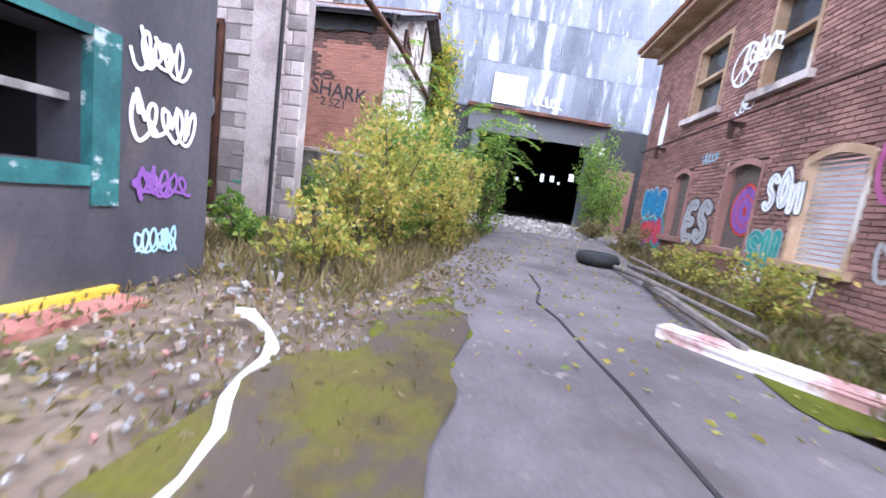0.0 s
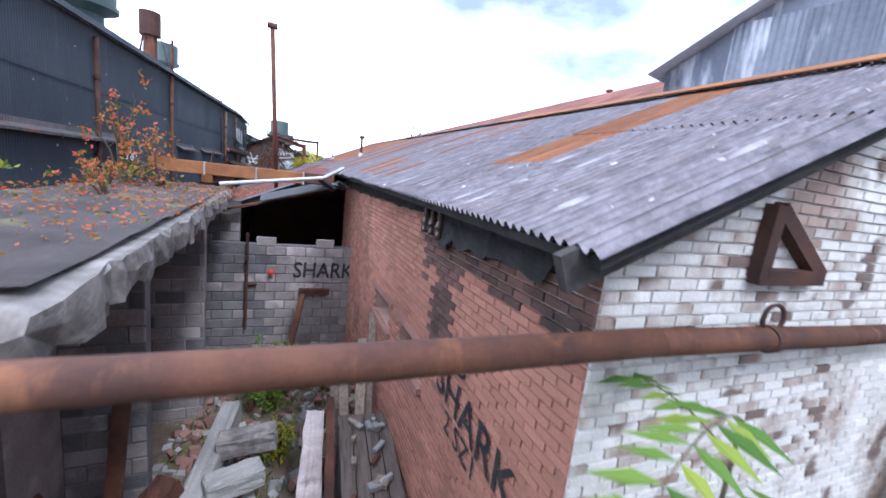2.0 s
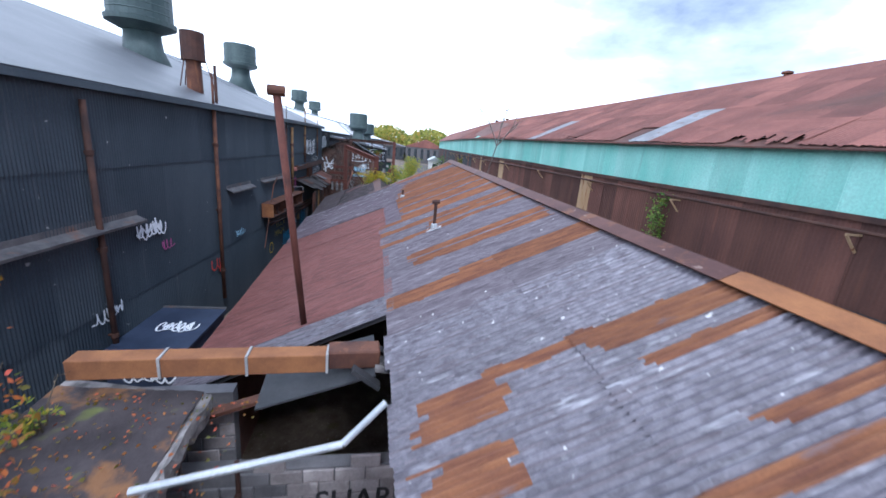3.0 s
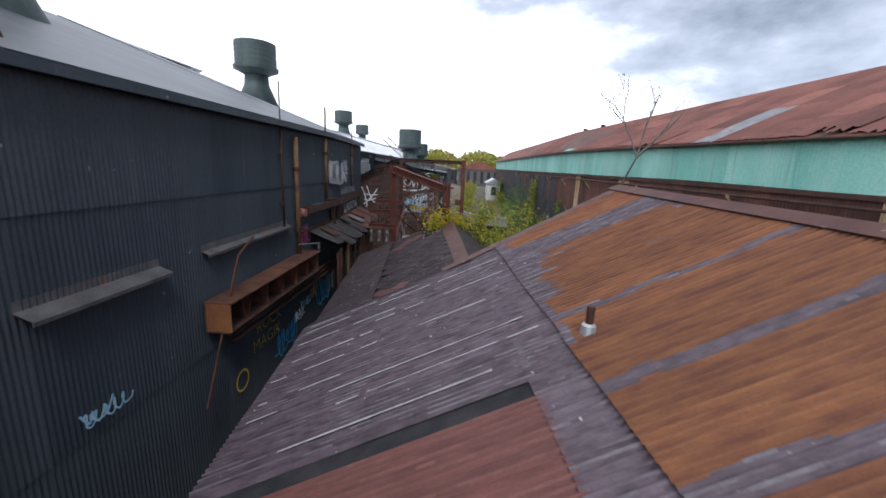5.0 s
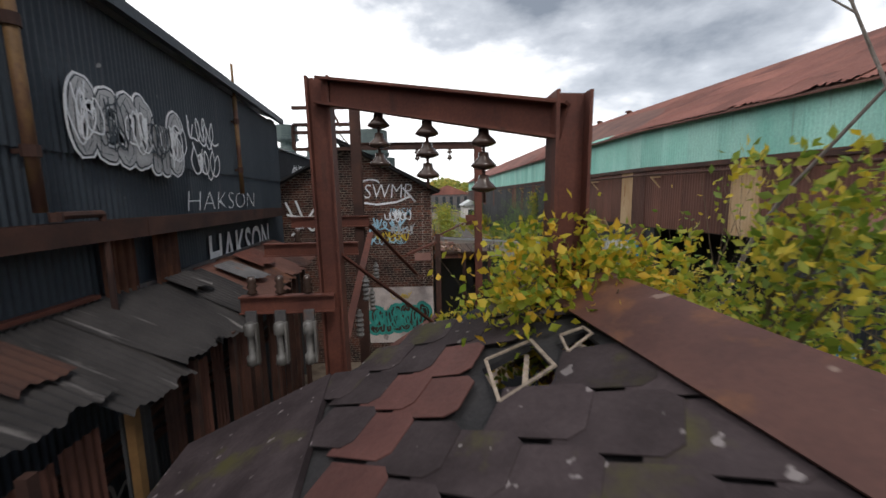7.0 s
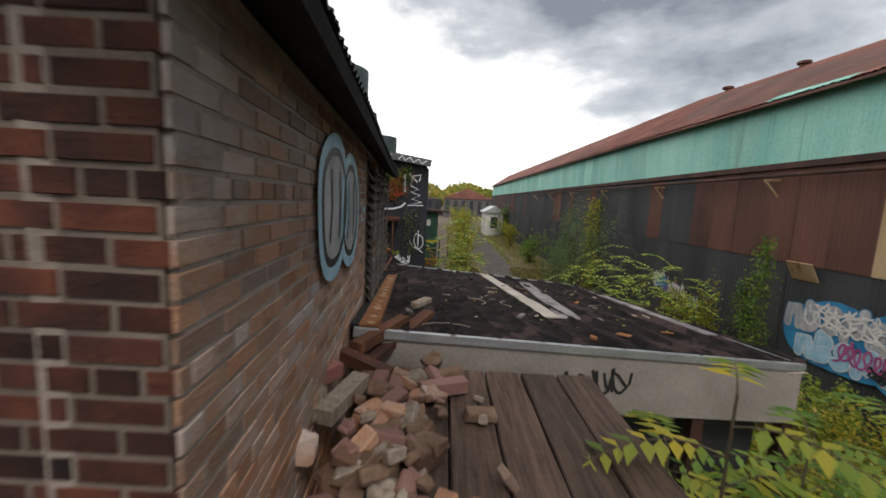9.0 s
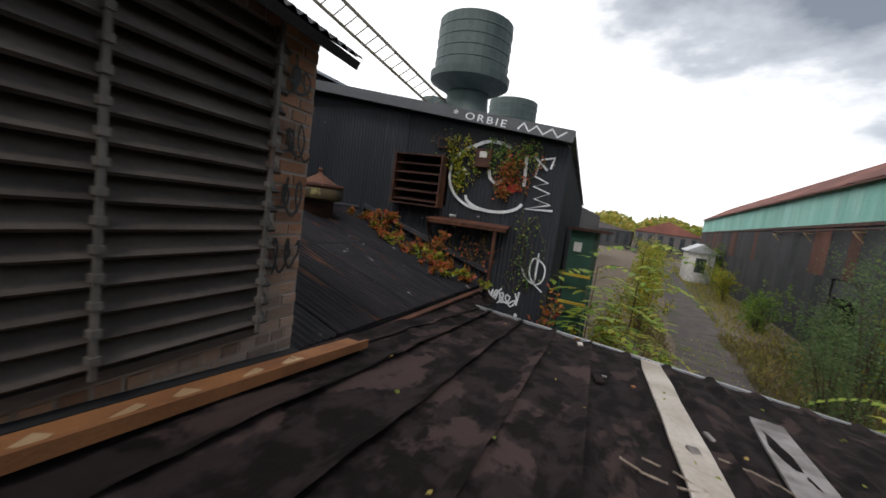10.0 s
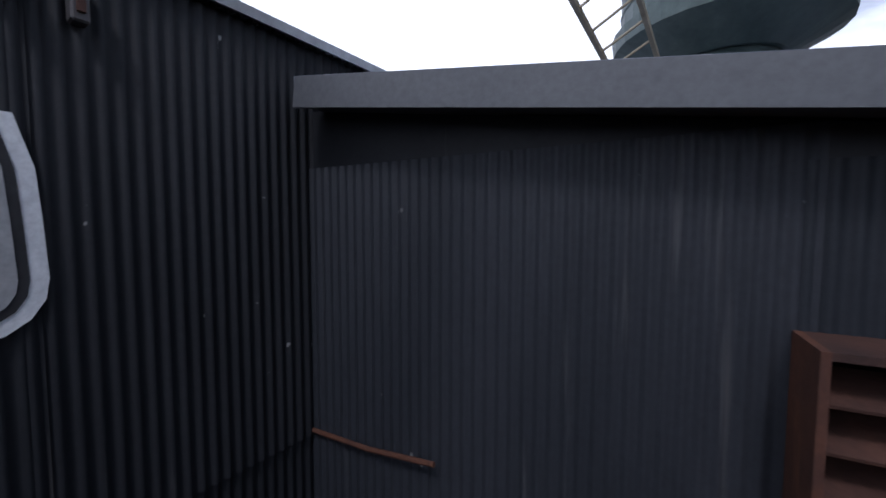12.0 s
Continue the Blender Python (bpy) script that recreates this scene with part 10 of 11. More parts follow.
# hall wall above the lean-to: silver bubble letters
UW = frame_at((-2.94, 0), (0, 1), (1, 0))
throw_up("graffiti", UW @ Matrix.Translation((42.6, 0, 4.78)), 3.3, 1.15, HALL, M["grey_spray"], M["black_spray"], M["white_paint"], 5, 91, 0.05, 0.045, order=(6, 7, 0, 1, 3))
rng = random.Random(5)
for k in range(13):
    bm = bmesh.new()
    x, h = 42.85 + k * 0.23 + rng.uniform(-0.05, 0.05), rng.uniform(0.10, 0.26)
    ribbon(bm, [(x, 5.84), (x + 0.02, 5.88 + h * 0.5), (x + rng.uniform(-0.05, 0.05), 5.86 + h)], 0.06, UW, 0.044)
    part("graffiti_flick", bm, M["white_paint"], HALL)

# dark shed wall
ds = DARK_SHED
words("* ORBIE", DSM @ Matrix.Translation((3.9, 0.256, 5.535)) @ Matrix.Rotation(radians(8.6), 4, "Y"), 0.13, M["white_paint"], parent=ds, lift=0.004, bold=0.002, stretch=1.35, label="white spray-painted tag on the fascia", spacing=1.3)
bm = bmesh.new()
fz = lambda x: 6.14 - 0.140 * x
ribbon(bm, [(5.15, fz(5.15) - 0.06), (5.25, fz(5.25) + 0.07), (5.35, fz(5.35) - 0.06), (5.48, fz(5.48) + 0.06), (5.6, fz(5.6) - 0.06), (5.75, fz(5.75) + 0.06), (5.85, fz(5.85) - 0.06), (6.0, fz(6.0) + 0.06)], 0.035, DSM, 0.26)
part("graffiti", bm, M["white_paint"], ds)
stroke_part(ds, M["white_paint"], loop_pts(4.62, 4.5, 0.70, 0.62, 100, 275, 24), 0.05, DSM, 0.03)
stroke_part(ds, M["white_paint"], loop_pts(4.85, 4.12, 0.55, 0.25, 180, 350, 16), 0.055, DSM, 0.03)
stroke_part(ds, M["white_paint"], [(4.4, 4.65), (4.5, 4.85), (4.66, 4.78), (4.72, 4.5), (4.85, 4.38), (5.0, 4.5), (5.05, 4.7), (5.2, 4.75)], 0.06, DSM, 0.031)
stroke_part(ds, M["white_paint"], [(4.1, 4.62), (4.22, 4.42)], 0.04, DSM, 0.032)
stroke_part(ds, M["white_paint"], [(4.22, 4.62), (4.1, 4.42)], 0.04, DSM, 0.032)
stroke_part(ds, M["white_paint"], [(4.05, 4.52), (4.27, 4.52)], 0.04, DSM, 0.033)
stroke_part(ds, M["white_paint"], loop_pts(4.7, 5.0, 0.35, 0.16, 20, 170, 14), 0.06, DSM, 0.031)
stroke_part(ds, M["white_paint"], [(5.35, 4.95), (5.38, 4.4)], 0.06, DSM, 0.031)
stroke_part(ds, M["white_paint"], [(5.5, 4.95), (5.75, 4.72), (5.6, 4.85), (5.55, 4.6), (5.8, 4.5), (5.55, 4.42), (5.85, 4.32), (5.6, 4.2), (5.9, 4.12), (5.45, 4.0), (5.95, 4.02)], 0.04, DSM, 0.031)
stroke_part(ds, M["white_paint"], [(5.62, 4.9), (5.85, 4.95), (5.8, 4.75)], 0.04, DSM, 0.032)
tag_scrawl("graffiti", DSM @ Matrix.Translation((4.75, 0, 2.12)), 0.85, 0.34, M["white_paint"], ds, 93, 0.035, 4, 0.03)
tag_scrawl("graffiti", DSM @ Matrix.Translation((4.6, 0, 1.5)), 1.25, 0.6, M["white_paint"], ds, 94, 0.045, 4, 0.03)
tag_scrawl("graffiti", DSM @ Matrix.Translation((5.75, 0, 2.5)), 0.2, 0.8, M["white_paint"], ds, 95, 0.03, 1, 0.03)
bm = bmesh.new()
blob(bm, 5.2, 4.35, 0.14, 0.09, DSM, 0.028, 0.2, 2)
part("graffiti", bm, M["red_spray"], ds)

# brick shed and whitewashed gable
bs = BRICK_SHED
BW = SHED @ frame_at((0.15, 9.2), (0, -1), (-1, 0))
words("SHARK", BW @ Matrix.Translation((7.33, 0, 1.74)) @ Matrix.Rotation(radians(7), 4, "Y"), 0.33, M["black_spray"], parent=bs, lift=0.034, slant=-0.1, bold=0.004, stretch=1.0, label="black spray-painted tag")
words("2 SZ1", BW @ Matrix.Translation((7.6, 0, 1.47)) @ Matrix.Rotation(radians(5), 4, "Y"), 0.2, M["black_spray"], parent=bs, lift=0.034, slant=-0.1, bold=0.002, label="black spray-painted tag")
bm = bmesh.new()
ribbon(bm, loop_pts(7.72, 2.12, 0.17, 0.05, 0, 360, 16), 0.03, BW, 0.032)
ribbon(bm, loop_pts(7.72, 2.14, 0.10, 0.10, 0, 180, 10), 0.03, BW, 0.033)
part("graffiti", bm, M["black_spray"], bs)
GS = SHED @ frame_at((0.15, 0.1), (1, 0), (0, -1))
throw_up("graffiti", GS @ Matrix.Translation((1.2, 0, -0.55)), 1.6, 1.0, bs, M["white_cloth"], M["deep_blue"], M["blue_spray"], 3, 101, 0.06, 0.03)

# block wall and doors
YB = BLK @ Matrix.Translation((0, 0, 0))
for grow, lift, mt in ((0.075, 0.046, "teal_spray"), (0.04, 0.049, "black_spray"), (0.0, 0.052, "yellow_spray")):
    bm = bmesh.new()
    box2(bm, 3.0 - grow, 3.72 + grow, lift, lift + 0.001, 0.52 - grow, 1.12 + grow, YB)
    blob(bm, 3.95, 0.72, 0.46 + grow, 0.24 + grow, YB, lift + 0.0012, 0.06, 1)
    blob(bm, 3.35, 0.72, 0.5 + grow, 0.26 + grow, YB, lift + 0.0014, 0.05, 2)
    part("graffiti_fill", bm, M[mt], BLOCK_BUILDING, "fat yellow letters")
    bm = bmesh.new()
    blob(bm, 3.28, 0.17, 0.68 + grow, 0.30 + grow, YB, lift + 0.004, 0.10, 4)
    blob(bm, 2.9, 0.1, 0.3 + grow, 0.24 + grow, YB, lift + 0.0042, 0.05, 5)
    part("graffiti_fill", bm, M[mt], BLOCK_BUILDING, "fat yellow letters")
bm = bmesh.new()
ribbon(bm, [(3.0, 0.62), (3.4, 0.66), (3.75, 0.56)], 0.03, YB, 0.0575)
ribbon(bm, loop_pts(3.3, 0.2, 0.18, 0.13, 0, 330, 14), 0.03, YB, 0.0605)
ribbon(bm, [(2.95, 0.3), (3.05, 0.1), (2.9, -0.05)], 0.03, YB, 0.0606)
part("graffiti_outline", bm, M["black_spray"], BLOCK_BUILDING)
tag_scrawl("graffiti", BLK @ Matrix.Translation((1.3, 0, 0.35)), 1.0, 0.45, M["grey_spray"], BLOCK_BUILDING, 105, 0.035, 4, 0.0)
tag_scrawl("graffiti", BLK @ Matrix.Translation((0.35, 0, 0.25)), 0.35, 0.35, M["red_spray"], BLOCK_BUILDING, 106, 0.02, 2, 0.045)
tag_scrawl("graffiti", BLK @ Matrix.Translation((0.3, 0, -0.1)), 0.5, 0.25, M["black_spray"], BLOCK_BUILDING, 107, 0.02, 3, 0.045)
tag_scrawl("graffiti", BLK @ Matrix.Translation((0.35, 0, -0.55)), 0.55, 0.3, M["teal_spray"], BLOCK_BUILDING, 108, 0.08, 3, 0.045)

# yard brick building
yb = YARD_BRICK
Y = lambda x, z: YARD_M @ Matrix.Translation(((10.3 - x) / 0.993, 0, z))
for x, z, w, h, mt, sd, st, n in ((6.4, 2.5, 1.0, 0.5, "white_paint", 111, 0.05, 4), (3.9, 2.6, 1.2, 0.8, "white_paint", 113, 0.09, 2), (3.4, 1.35, 1.0, 0.3, "blue_spray", 114, 0.06, 5), (7.1, 1.0, 0.6, 0.25, "blue_spray", 115, 0.05, 3),
                                 (6.3, 1.75, 0.5, 0.3, "white_paint", 116, 0.05, 2), (3.4, 0.2, 0.3, 0.9, "pink_spray", 117, 0.14, 1), (3.3, -0.6, 1.2, 0.5, "grey_spray", 118, 0.1, 3), (5.4, -0.95, 1.6, 0.35, "white_paint", 119, 0.07, 5)):
    tag_scrawl("graffiti", Y(x, z), w, h, M[mt], yb, sd, st, n, 0.03)
throw_up("graffiti", Y(5.05, 0.15), 0.75, 0.6, yb, M["white_paint"], M["black_spray"], None, 3, 121, 0.03, 0.03)
throw_up("graffiti", Y(7.3, -0.55), 1.0, 0.95, yb, M["grey_spray"], M["black_spray"], None, 2, 122, 0.03, 0.03)
throw_up("graffiti", Y(5.2, -0.65), 0.7, 0.6, yb, M["teal_spray"], M["grey_spray"], None, 2, 123, 0.035, 0.03)
throw_up("graffiti", Y(5.95, -0.25), 0.65, 0.8, yb, M["purple_spray"], M["red_spray"], None, 1, 124, 0.06, -0.09)
throw_up("graffiti", Y(9.6, -0.05), 1.3, 0.7, yb, M["deep_blue"], M["black_spray"], M["blue_spray"], 3, 125, 0.03, 0.03)
throw_up("graffiti", Y(9.5, -0.75), 1.3, 0.65, yb, M["red_spray"], M["purple_spray"], M["teal_spray"], 3, 126, 0.05, 0.03)
throw_up("graffiti", Y(2.7, -0.4), 0.8, 1.1, yb, M["deep_blue"], M["blue_spray"], None, 2, 127, 0.04, 0.03)
bm = bmesh.new()
ribbon(bm, loop_pts(0, 0, 0.34, 0.34, 0, 360, 24), 0.05, Y(6.35, 2.65), 0.03)
for a in (90, 270, 225, 315):
    ribbon(bm, [(0, 0), (0.34 * math.cos(radians(a)), 0.34 * math.sin(radians(a)))], 0.05, Y(6.35, 2.65), 0.031)
part("graffiti", bm, M["white_paint"], yb, "white painted peace sign")
bm = bmesh.new()
blob(bm, 0, 0, 0.16, 0.62, Y(9.35, 2.1), 0.03, 0.1, 3)
part("graffiti", bm, M["white_paint"], yb)

# green building wall
GW = frame_at((GB_X - 0.02, 0), (0, -1), (-1, 0))
bm = bmesh.new()
blob(bm, -44.6, 1.5, 1.35, 0.80, GW, 0.04, 0.05, 3)
blob(bm, -43.2, 1.6, 1.1, 0.85, GW, 0.0405, 0.06, 5)
part("graffiti_fill", bm, M["deep_blue"], GREEN, "bright blue mural ground")
for k, (x, z, w, h, fill, line) in enumerate(((-45.9, 1.45, 3.3, 0.85, "silver_spray", "deep_blue"), (-45.5, 0.85, 3.2, 0.75, "blue_spray", "white_cloth"))):
    throw_up("graffiti", GW @ Matrix.Translation((x, 0, z)), w, h, GREEN, M[fill], M[line], None, 7, 131 + k, 0.03, 0.048 + 0.012 * k, order=(3, 5, 0, 7, 4, 3, 6))
for x, z, w, h, mt, sd in ((-45.6, 1.6, 2.4, 0.5, "white_cloth", 141), (-44.6, 1.0, 1.6, 0.6, "pink_spray", 142), (-43.9, 0.9, 1.1, 0.4, "black_spray", 143), (-45.4, 1.9, 2.6, 0.4, "white_cloth", 144)):
    tag_scrawl("graffiti", GW @ Matrix.Translation((x, 0, z)), w, h, M[mt], GREEN, sd, 0.06, 6, 0.078)
for k, (x, z, w, h, mt) in enumerate(((-52.4, 1.0, 1.1, 0.8, "white_cloth"), (-51.6, 0.9, 1.2, 0.7, "purple_spray"), (-51.2, 0.8, 1.2, 0.8, "white_cloth"), (-50.2, 0.7, 0.9, 0.6, "grey_spray"), (-52.0, 1.1, 0.8, 0.6, "deep_blue"))):
    tag_scrawl("graffiti", GW @ Matrix.Translation((x, 0, z)), w, h, M[mt], GREEN, 151 + k, 0.09, 4, 0.045 + 0.006 * k)
throw_up("graffiti", frame_at((gb_x(34) - 0.06, 0), (0, -1), (-1, 0)) @ Matrix.Translation((-35.8, 0, 0.0)), 1.8, 0.7, GREEN, M["deep_blue"], M["white_paint"], None, 3, 133, 0.06, 0.045)
bm = bmesh.new()
box(bm, (0.04, 0.7, 0.5), Matrix.Translation((GB_X - 0.12, 45.6, 2.9)) @ Euler((0, -0.5, 0)).to_matrix().to_4x4())
tagged(part("loose_tan_panel", bm, M["tan_sheet"]), "loose tan sheet panel hanging off the wall", "panel")


# ---- plants of the yard ----
G = ground_z
BUSHES = [
    (3.0, -0.75, (0.75, 0.6, 0.85), "olive", 2600, 0.075, 1), (3.8, -0.5, (0.8, 0.7, 0.95), "green", 2800, 0.08, 2), (4.6, -0.35, (0.8, 0.7, 1.0), "olive", 2600, 0.085, 3),
    (5.5, -0.8, (0.7, 0.6, 0.95), "green", 2200, 0.09, 4), (5.0, -1.2, (0.6, 0.5, 0.85), "olive", 1800, 0.08, 5), (2.2, -0.7, (0.6, 0.45, 0.6), "olive", 1800, 0.07, 6),
    (1.55, 0.2, (0.32, 0.3, 0.28), "green", 500, 0.07, 7), (2.1, 1.5, (0.5, 0.6, 0.34), "green", 900, 0.085, 8), (3.7, -1.35, (0.55, 0.35, 0.55), "olive", 1600, 0.07, 9),
    (2.6, 2.6, (0.4, 0.7, 0.4), "green", 1000, 0.09, 10), (5.9, 0.1, (0.6, 0.5, 0.85), "green", 1600, 0.09, 11), (1.2, -0.95, (0.45, 0.3, 0.35), "olive", 900, 0.065, 12),
    (6.2, -1.5, (0.5, 0.45, 1.05), "green", 1700, 0.09, 27), (7.9, -0.5, (0.7, 0.6, 0.8), "green", 1600, 0.09, 13), (9.4, -0.3, (0.8, 0.6, 0.9), "green", 1700, 0.09, 14), (10.6, 0.2, (0.6, 0.6, 1.0), "yellow", 1700, 0.09, 15),
    (11.3, -4.1, (0.75, 0.75, 1.65), "green", 3200, 0.10, 16), (10.6, -4.4, (0.6, 0.5, 0.9), "green", 1600, 0.09, 17), (4.9, 3.1, (0.4, 0.6, 0.45), "green", 1200, 0.085, 18),
    (4.9, 6.9, (0.6, 0.7, 0.6), "green", 1600, 0.085, 19), (5.2, 5.6, (0.3, 0.4, 0.35), "yellow", 700, 0.07, 20), (5.1, 1.6, (0.45, 0.5, 0.5), "green", 1200, 0.08, 21),
    (2.6, -4.7, (0.9, 0.35, 0.3), "olive", 1300, 0.06, 22), (4.6, -4.75, (0.9, 0.35, 0.3), "olive", 1200, 0.06, 23), (0.9, -4.9, (0.9, 0.4, 0.22), "grass", 1200, 0.07, 24),
    (7.4, -4.6, (0.8, 0.4, 0.3), "grass", 1000, 0.07, 25), (9.2, -3.9, (0.8, 0.4, 0.25), "grass", 900, 0.07, 26),
]
for x, y, r, lf, n, s, sd in [(a, b, c, d, e, f * 0.95, g) for a, b, c, d, e, f, g in BUSHES]:
    names = {"olive": "sprawling yellowing bush over the rubble", "yellow": "wild bush with yellowing leaves", "green": "leafy green bush growing from rubble", "grass": "low tuft of dry weeds"}
    bush((x, y, G(x, y)), r, lf, int(n * 1.3), s, sd, 10, names[lf], "bush" if lf != "grass" else "weeds", "bush" if lf != "grass" else "weeds")
for x, y, h, nf, L, sd in ((7.15, 0.75, 3.85, 13, 0.95, 1), (6.4, 0.3, 1.9, 11, 0.9, 2), (7.7, 0.2, 1.6, 11, 0.9, 3), (6.0, 0.75, 1.5, 9, 0.8, 4), (4.4, 0.2, 1.3, 9, 0.75, 5), (8.2, -0.1, 2.0, 10, 0.9, 6), (6.9, -0.3, 1.3, 10, 0.85, 7)):
    fern_plant((x, y, G(x, y)), h, nf, "green", sd, L, leaflet=0.17)


def vine_column(x, y, z0, z1, r, leaf, n, seed, label, lean=(0, 0), size=0.10):
    rng, rr = np.random.default_rng(seed), random.Random(seed)
    ob = empty("climbing_vine", label, "vine", at=(x, y, z0))
    H = z1 - z0
    bm = bmesh.new()
    pts = []
    for k in range(5):
        prev = Vector((rr.uniform(-0.1, 0.1), rr.uniform(-0.1, 0.1), -0.05))
        for i in range(1, 9):
            f = i / 8
            p = Vector((lean[0] * f + rr.uniform(-r, r) * 0.7, lean[1] * f + rr.uniform(-r, r) * 0.7, H * f))
            rod(bm, prev, p, 0.018 * (1.2 - f), 0.016 * (1.1 - f), 5, False)
            pts.append((prev, p))
            prev = p
    part("stem", bm, M["stem"], ob)
    seg = rng.integers(0, len(pts), n)
    c = np.array([pts[i][0].lerp(pts[i][1], rr.random()) for i in seg], float) + rng.normal(0, r * 0.45, (n, 3))
    leaves_mesh("leaves", c, np.tile([[0.0, 0.0, 0.2]], (n, 1)), size, LEAF[leaf], ob, rng, 0.7)


vine_column(11.55, 1.3, -0.8, 4.7, 0.48, "yellow", 4200, 31, "tall climbing vine with bright yellow leaves", size=0.12)
vine_column(11.3, 1.2, -0.8, 2.6, 0.45, "green", 1800, 32, "dense green vine at the gable's corner")
vine_column(11.75, 1.55, 3.2, 6.3, 0.25, "yellow", 700, 33, "thin vine shoots climbing the cladding", (0.3, 0.1))
vine_column(3.0, 7.0, 3.05, 3.9, 0.35, "autumn", 260, 34, "red-leaved creeper on the slab roof", size=0.07)
for x, y, n, sd in ((2.7, 6.5, 260, 35), (2.6, 8.0, 240, 36), (3.3, 5.2, 120, 37), (2.9, 4.2, 140, 38)):
    bush((x, y, 3.08), (0.35, 0.5, 0.22), "autumn" if sd % 2 else "yellow", n, 0.06, sd, 6, "small creeper on the mossy slab", "roof_creeper", "creeper")
bush((2.4, 7.6, 3.08), (0.5, 0.6, 0.75), "autumn", 320, 0.075, 39, 10, "thin red-leaved sapling on the slab roof", "roof_sapling", "sapling")

# ---- alley greenery ----
ALLEY = [
    (5.9, 25.9, (1.0, 0.9, 2.1), "yellow", 3000, 0.085, 41), (6.6, 27.8, (1.1, 1.0, 2.5), "yellow", 3600, 0.085, 42), (5.5, 29.2, (0.9, 0.9, 2.2), "yellow", 3000, 0.08, 43),
    (7.6, 30.2, (1.2, 1.1, 1.95), "yellow", 2800, 0.085, 44), (6.2, 32.0, (1.1, 1.0, 1.7), "yellow", 2600, 0.085, 45), (8.6, 33.5, (1.2, 1.1, 1.6), "olive", 2400, 0.09, 46),
    (9.6, 28.0, (1.2, 1.1, 1.5), "green", 2400, 0.09, 47), (10.6, 31.0, (1.1, 1.2, 1.2), "green", 2200, 0.09, 48), (9.9, 24.6, (1.1, 1.1, 1.3), "green", 2200, 0.10, 49),
    (6.6, 35.6, (1.1, 1.0, 1.2), "yellow", 2000, 0.08, 50), (8.3, 37.6, (1.2, 1.1, 1.0), "yellow", 2000, 0.08, 51), (6.2, 38.0, (0.9, 0.9, 1.25), "yellow", 2400, 0.08, 52),
    (9.6, 41.5, (1.2, 1.2, 0.95), "olive", 2000, 0.08, 53), (10.9, 39.0, (1.1, 1.2, 1.1), "yellow", 2000, 0.085, 54), (10.9, 44.8, (1.1, 1.1, 0.8), "green", 1800, 0.08, 55),
    (11.6, 48.8, (0.8, 1.0, 1.2), "yellow", 2000, 0.085, 56), (10.4, 49.5, (1.0, 0.9, 0.9), "green", 1800, 0.085, 57), (10.0, 54.6, (1.5, 1.7, 2.55), "dim", 7000, 0.07, 58), (8.9, 53.0, (0.8, 0.9, 1.5), "dim", 2600, 0.07, 74),
    (8.3, 40.7, (0.8, 0.7, 0.95), "yellow", 2200, 0.08, 75), (9.3, 40.4, (0.9, 0.8, 0.9), "lime", 2200, 0.09, 76), (8.5, 42.2, (0.8, 0.8, 0.9), "yellow", 2200, 0.08, 77), (10.6, 42.2, (0.9, 0.9, 0.95), "yellow", 2200, 0.08, 78),
    (11.5, 43.6, (0.7, 0.9, 0.8), "lime", 1600, 0.09, 79), (7.9, 43.4, (0.5, 0.9, 1.25), "yellow", 1700, 0.08, 80), (11.6, 46.9, (0.6, 0.7, 1.4), "yellow", 1800, 0.08, 81),
    (11.4, 61.0, (1.1, 1.3, 1.5), "dim", 2200, 0.10, 59), (10.9, 68.0, (1.2, 1.8, 1.3), "green", 2200, 0.12, 60), (11.2, 79.0, (1.2, 2.2, 1.6), "yellow", 2200, 0.14, 61),
    (4.1, 52.2, (0.6, 0.7, 1.4), "yellow", 1800, 0.09, 62), (4.9, 49.9, (0.8, 0.8, 1.0), "lime", 1900, 0.12, 82), (5.6, 50.8, (0.8, 0.8, 0.8), "yellow", 1700, 0.11, 83), (5.0, 60.0, (1.0, 1.6, 1.4), "yellow", 2000, 0.12, 64),
    (5.4, 68.0, (1.2, 2.0, 1.9), "yellow", 2200, 0.14, 65), (5.6, 80.0, (1.5, 2.5, 2.0), "yellow", 2200, 0.16, 66), (11.8, 92.0, (1.5, 2.5, 2.2), "green", 2000, 0.18, 67),
    (6.0, 95.0, (2.0, 3.0, 2.2), "yellow", 2200, 0.18, 68), (7.9, 45.8, (0.7, 0.9, 0.45), "yellow", 1300, 0.07, 70),
    (3.8, 49.3, (0.5, 0.5, 1.25), "yellow", 1500, 0.08, 72), (8.8, 43.0, (0.8, 1.0, 0.5), "yellow", 1300, 0.07, 73),
]
for x, y, r, lf, n, s, sd in ALLEY:
    lab = {"olive": "tall shrub turning olive and brown", "yellow": "shrub with yellow autumn leaves in the alley", "green": "leafy green shrub in the alley", "dim": "feathery grey-green shrub against the dark wall", "lime": "bright lime-green weeds beside the wall"}[lf]
    bush((x, y, -0.6), r, lf, int(n * 1.25), s, sd, 11, lab, "shrub", "shrub")
for x, y, h, nf, L, sd in ((8.3, 46.4, 3.5, 15, 1.15, 11), (9.3, 47.4, 3.6, 15, 1.2, 12), (7.8, 47.6, 3.0, 13, 1.0, 13), (8.9, 45.8, 3.1, 13, 1.1, 31), (4.6, 48.9, 2.6, 11, 0.95, 14), (7.2, 39.0, 2.4, 10, 1.0, 17), (10.0, 46.2, 3.3, 13, 1.1, 18), (6.5, 38.8, 3.1, 12, 1.0, 32), (7.5, 39.0, 3.2, 13, 1.0, 33), (8.6, 47.9, 3.3, 14, 1.1, 34)):
    fern_plant((x, y, -0.6), h, nf, "yellow" if sd == 14 else ("green" if sd in (32, 33) else "lime"), sd, L, group="", leaflet=0.16)
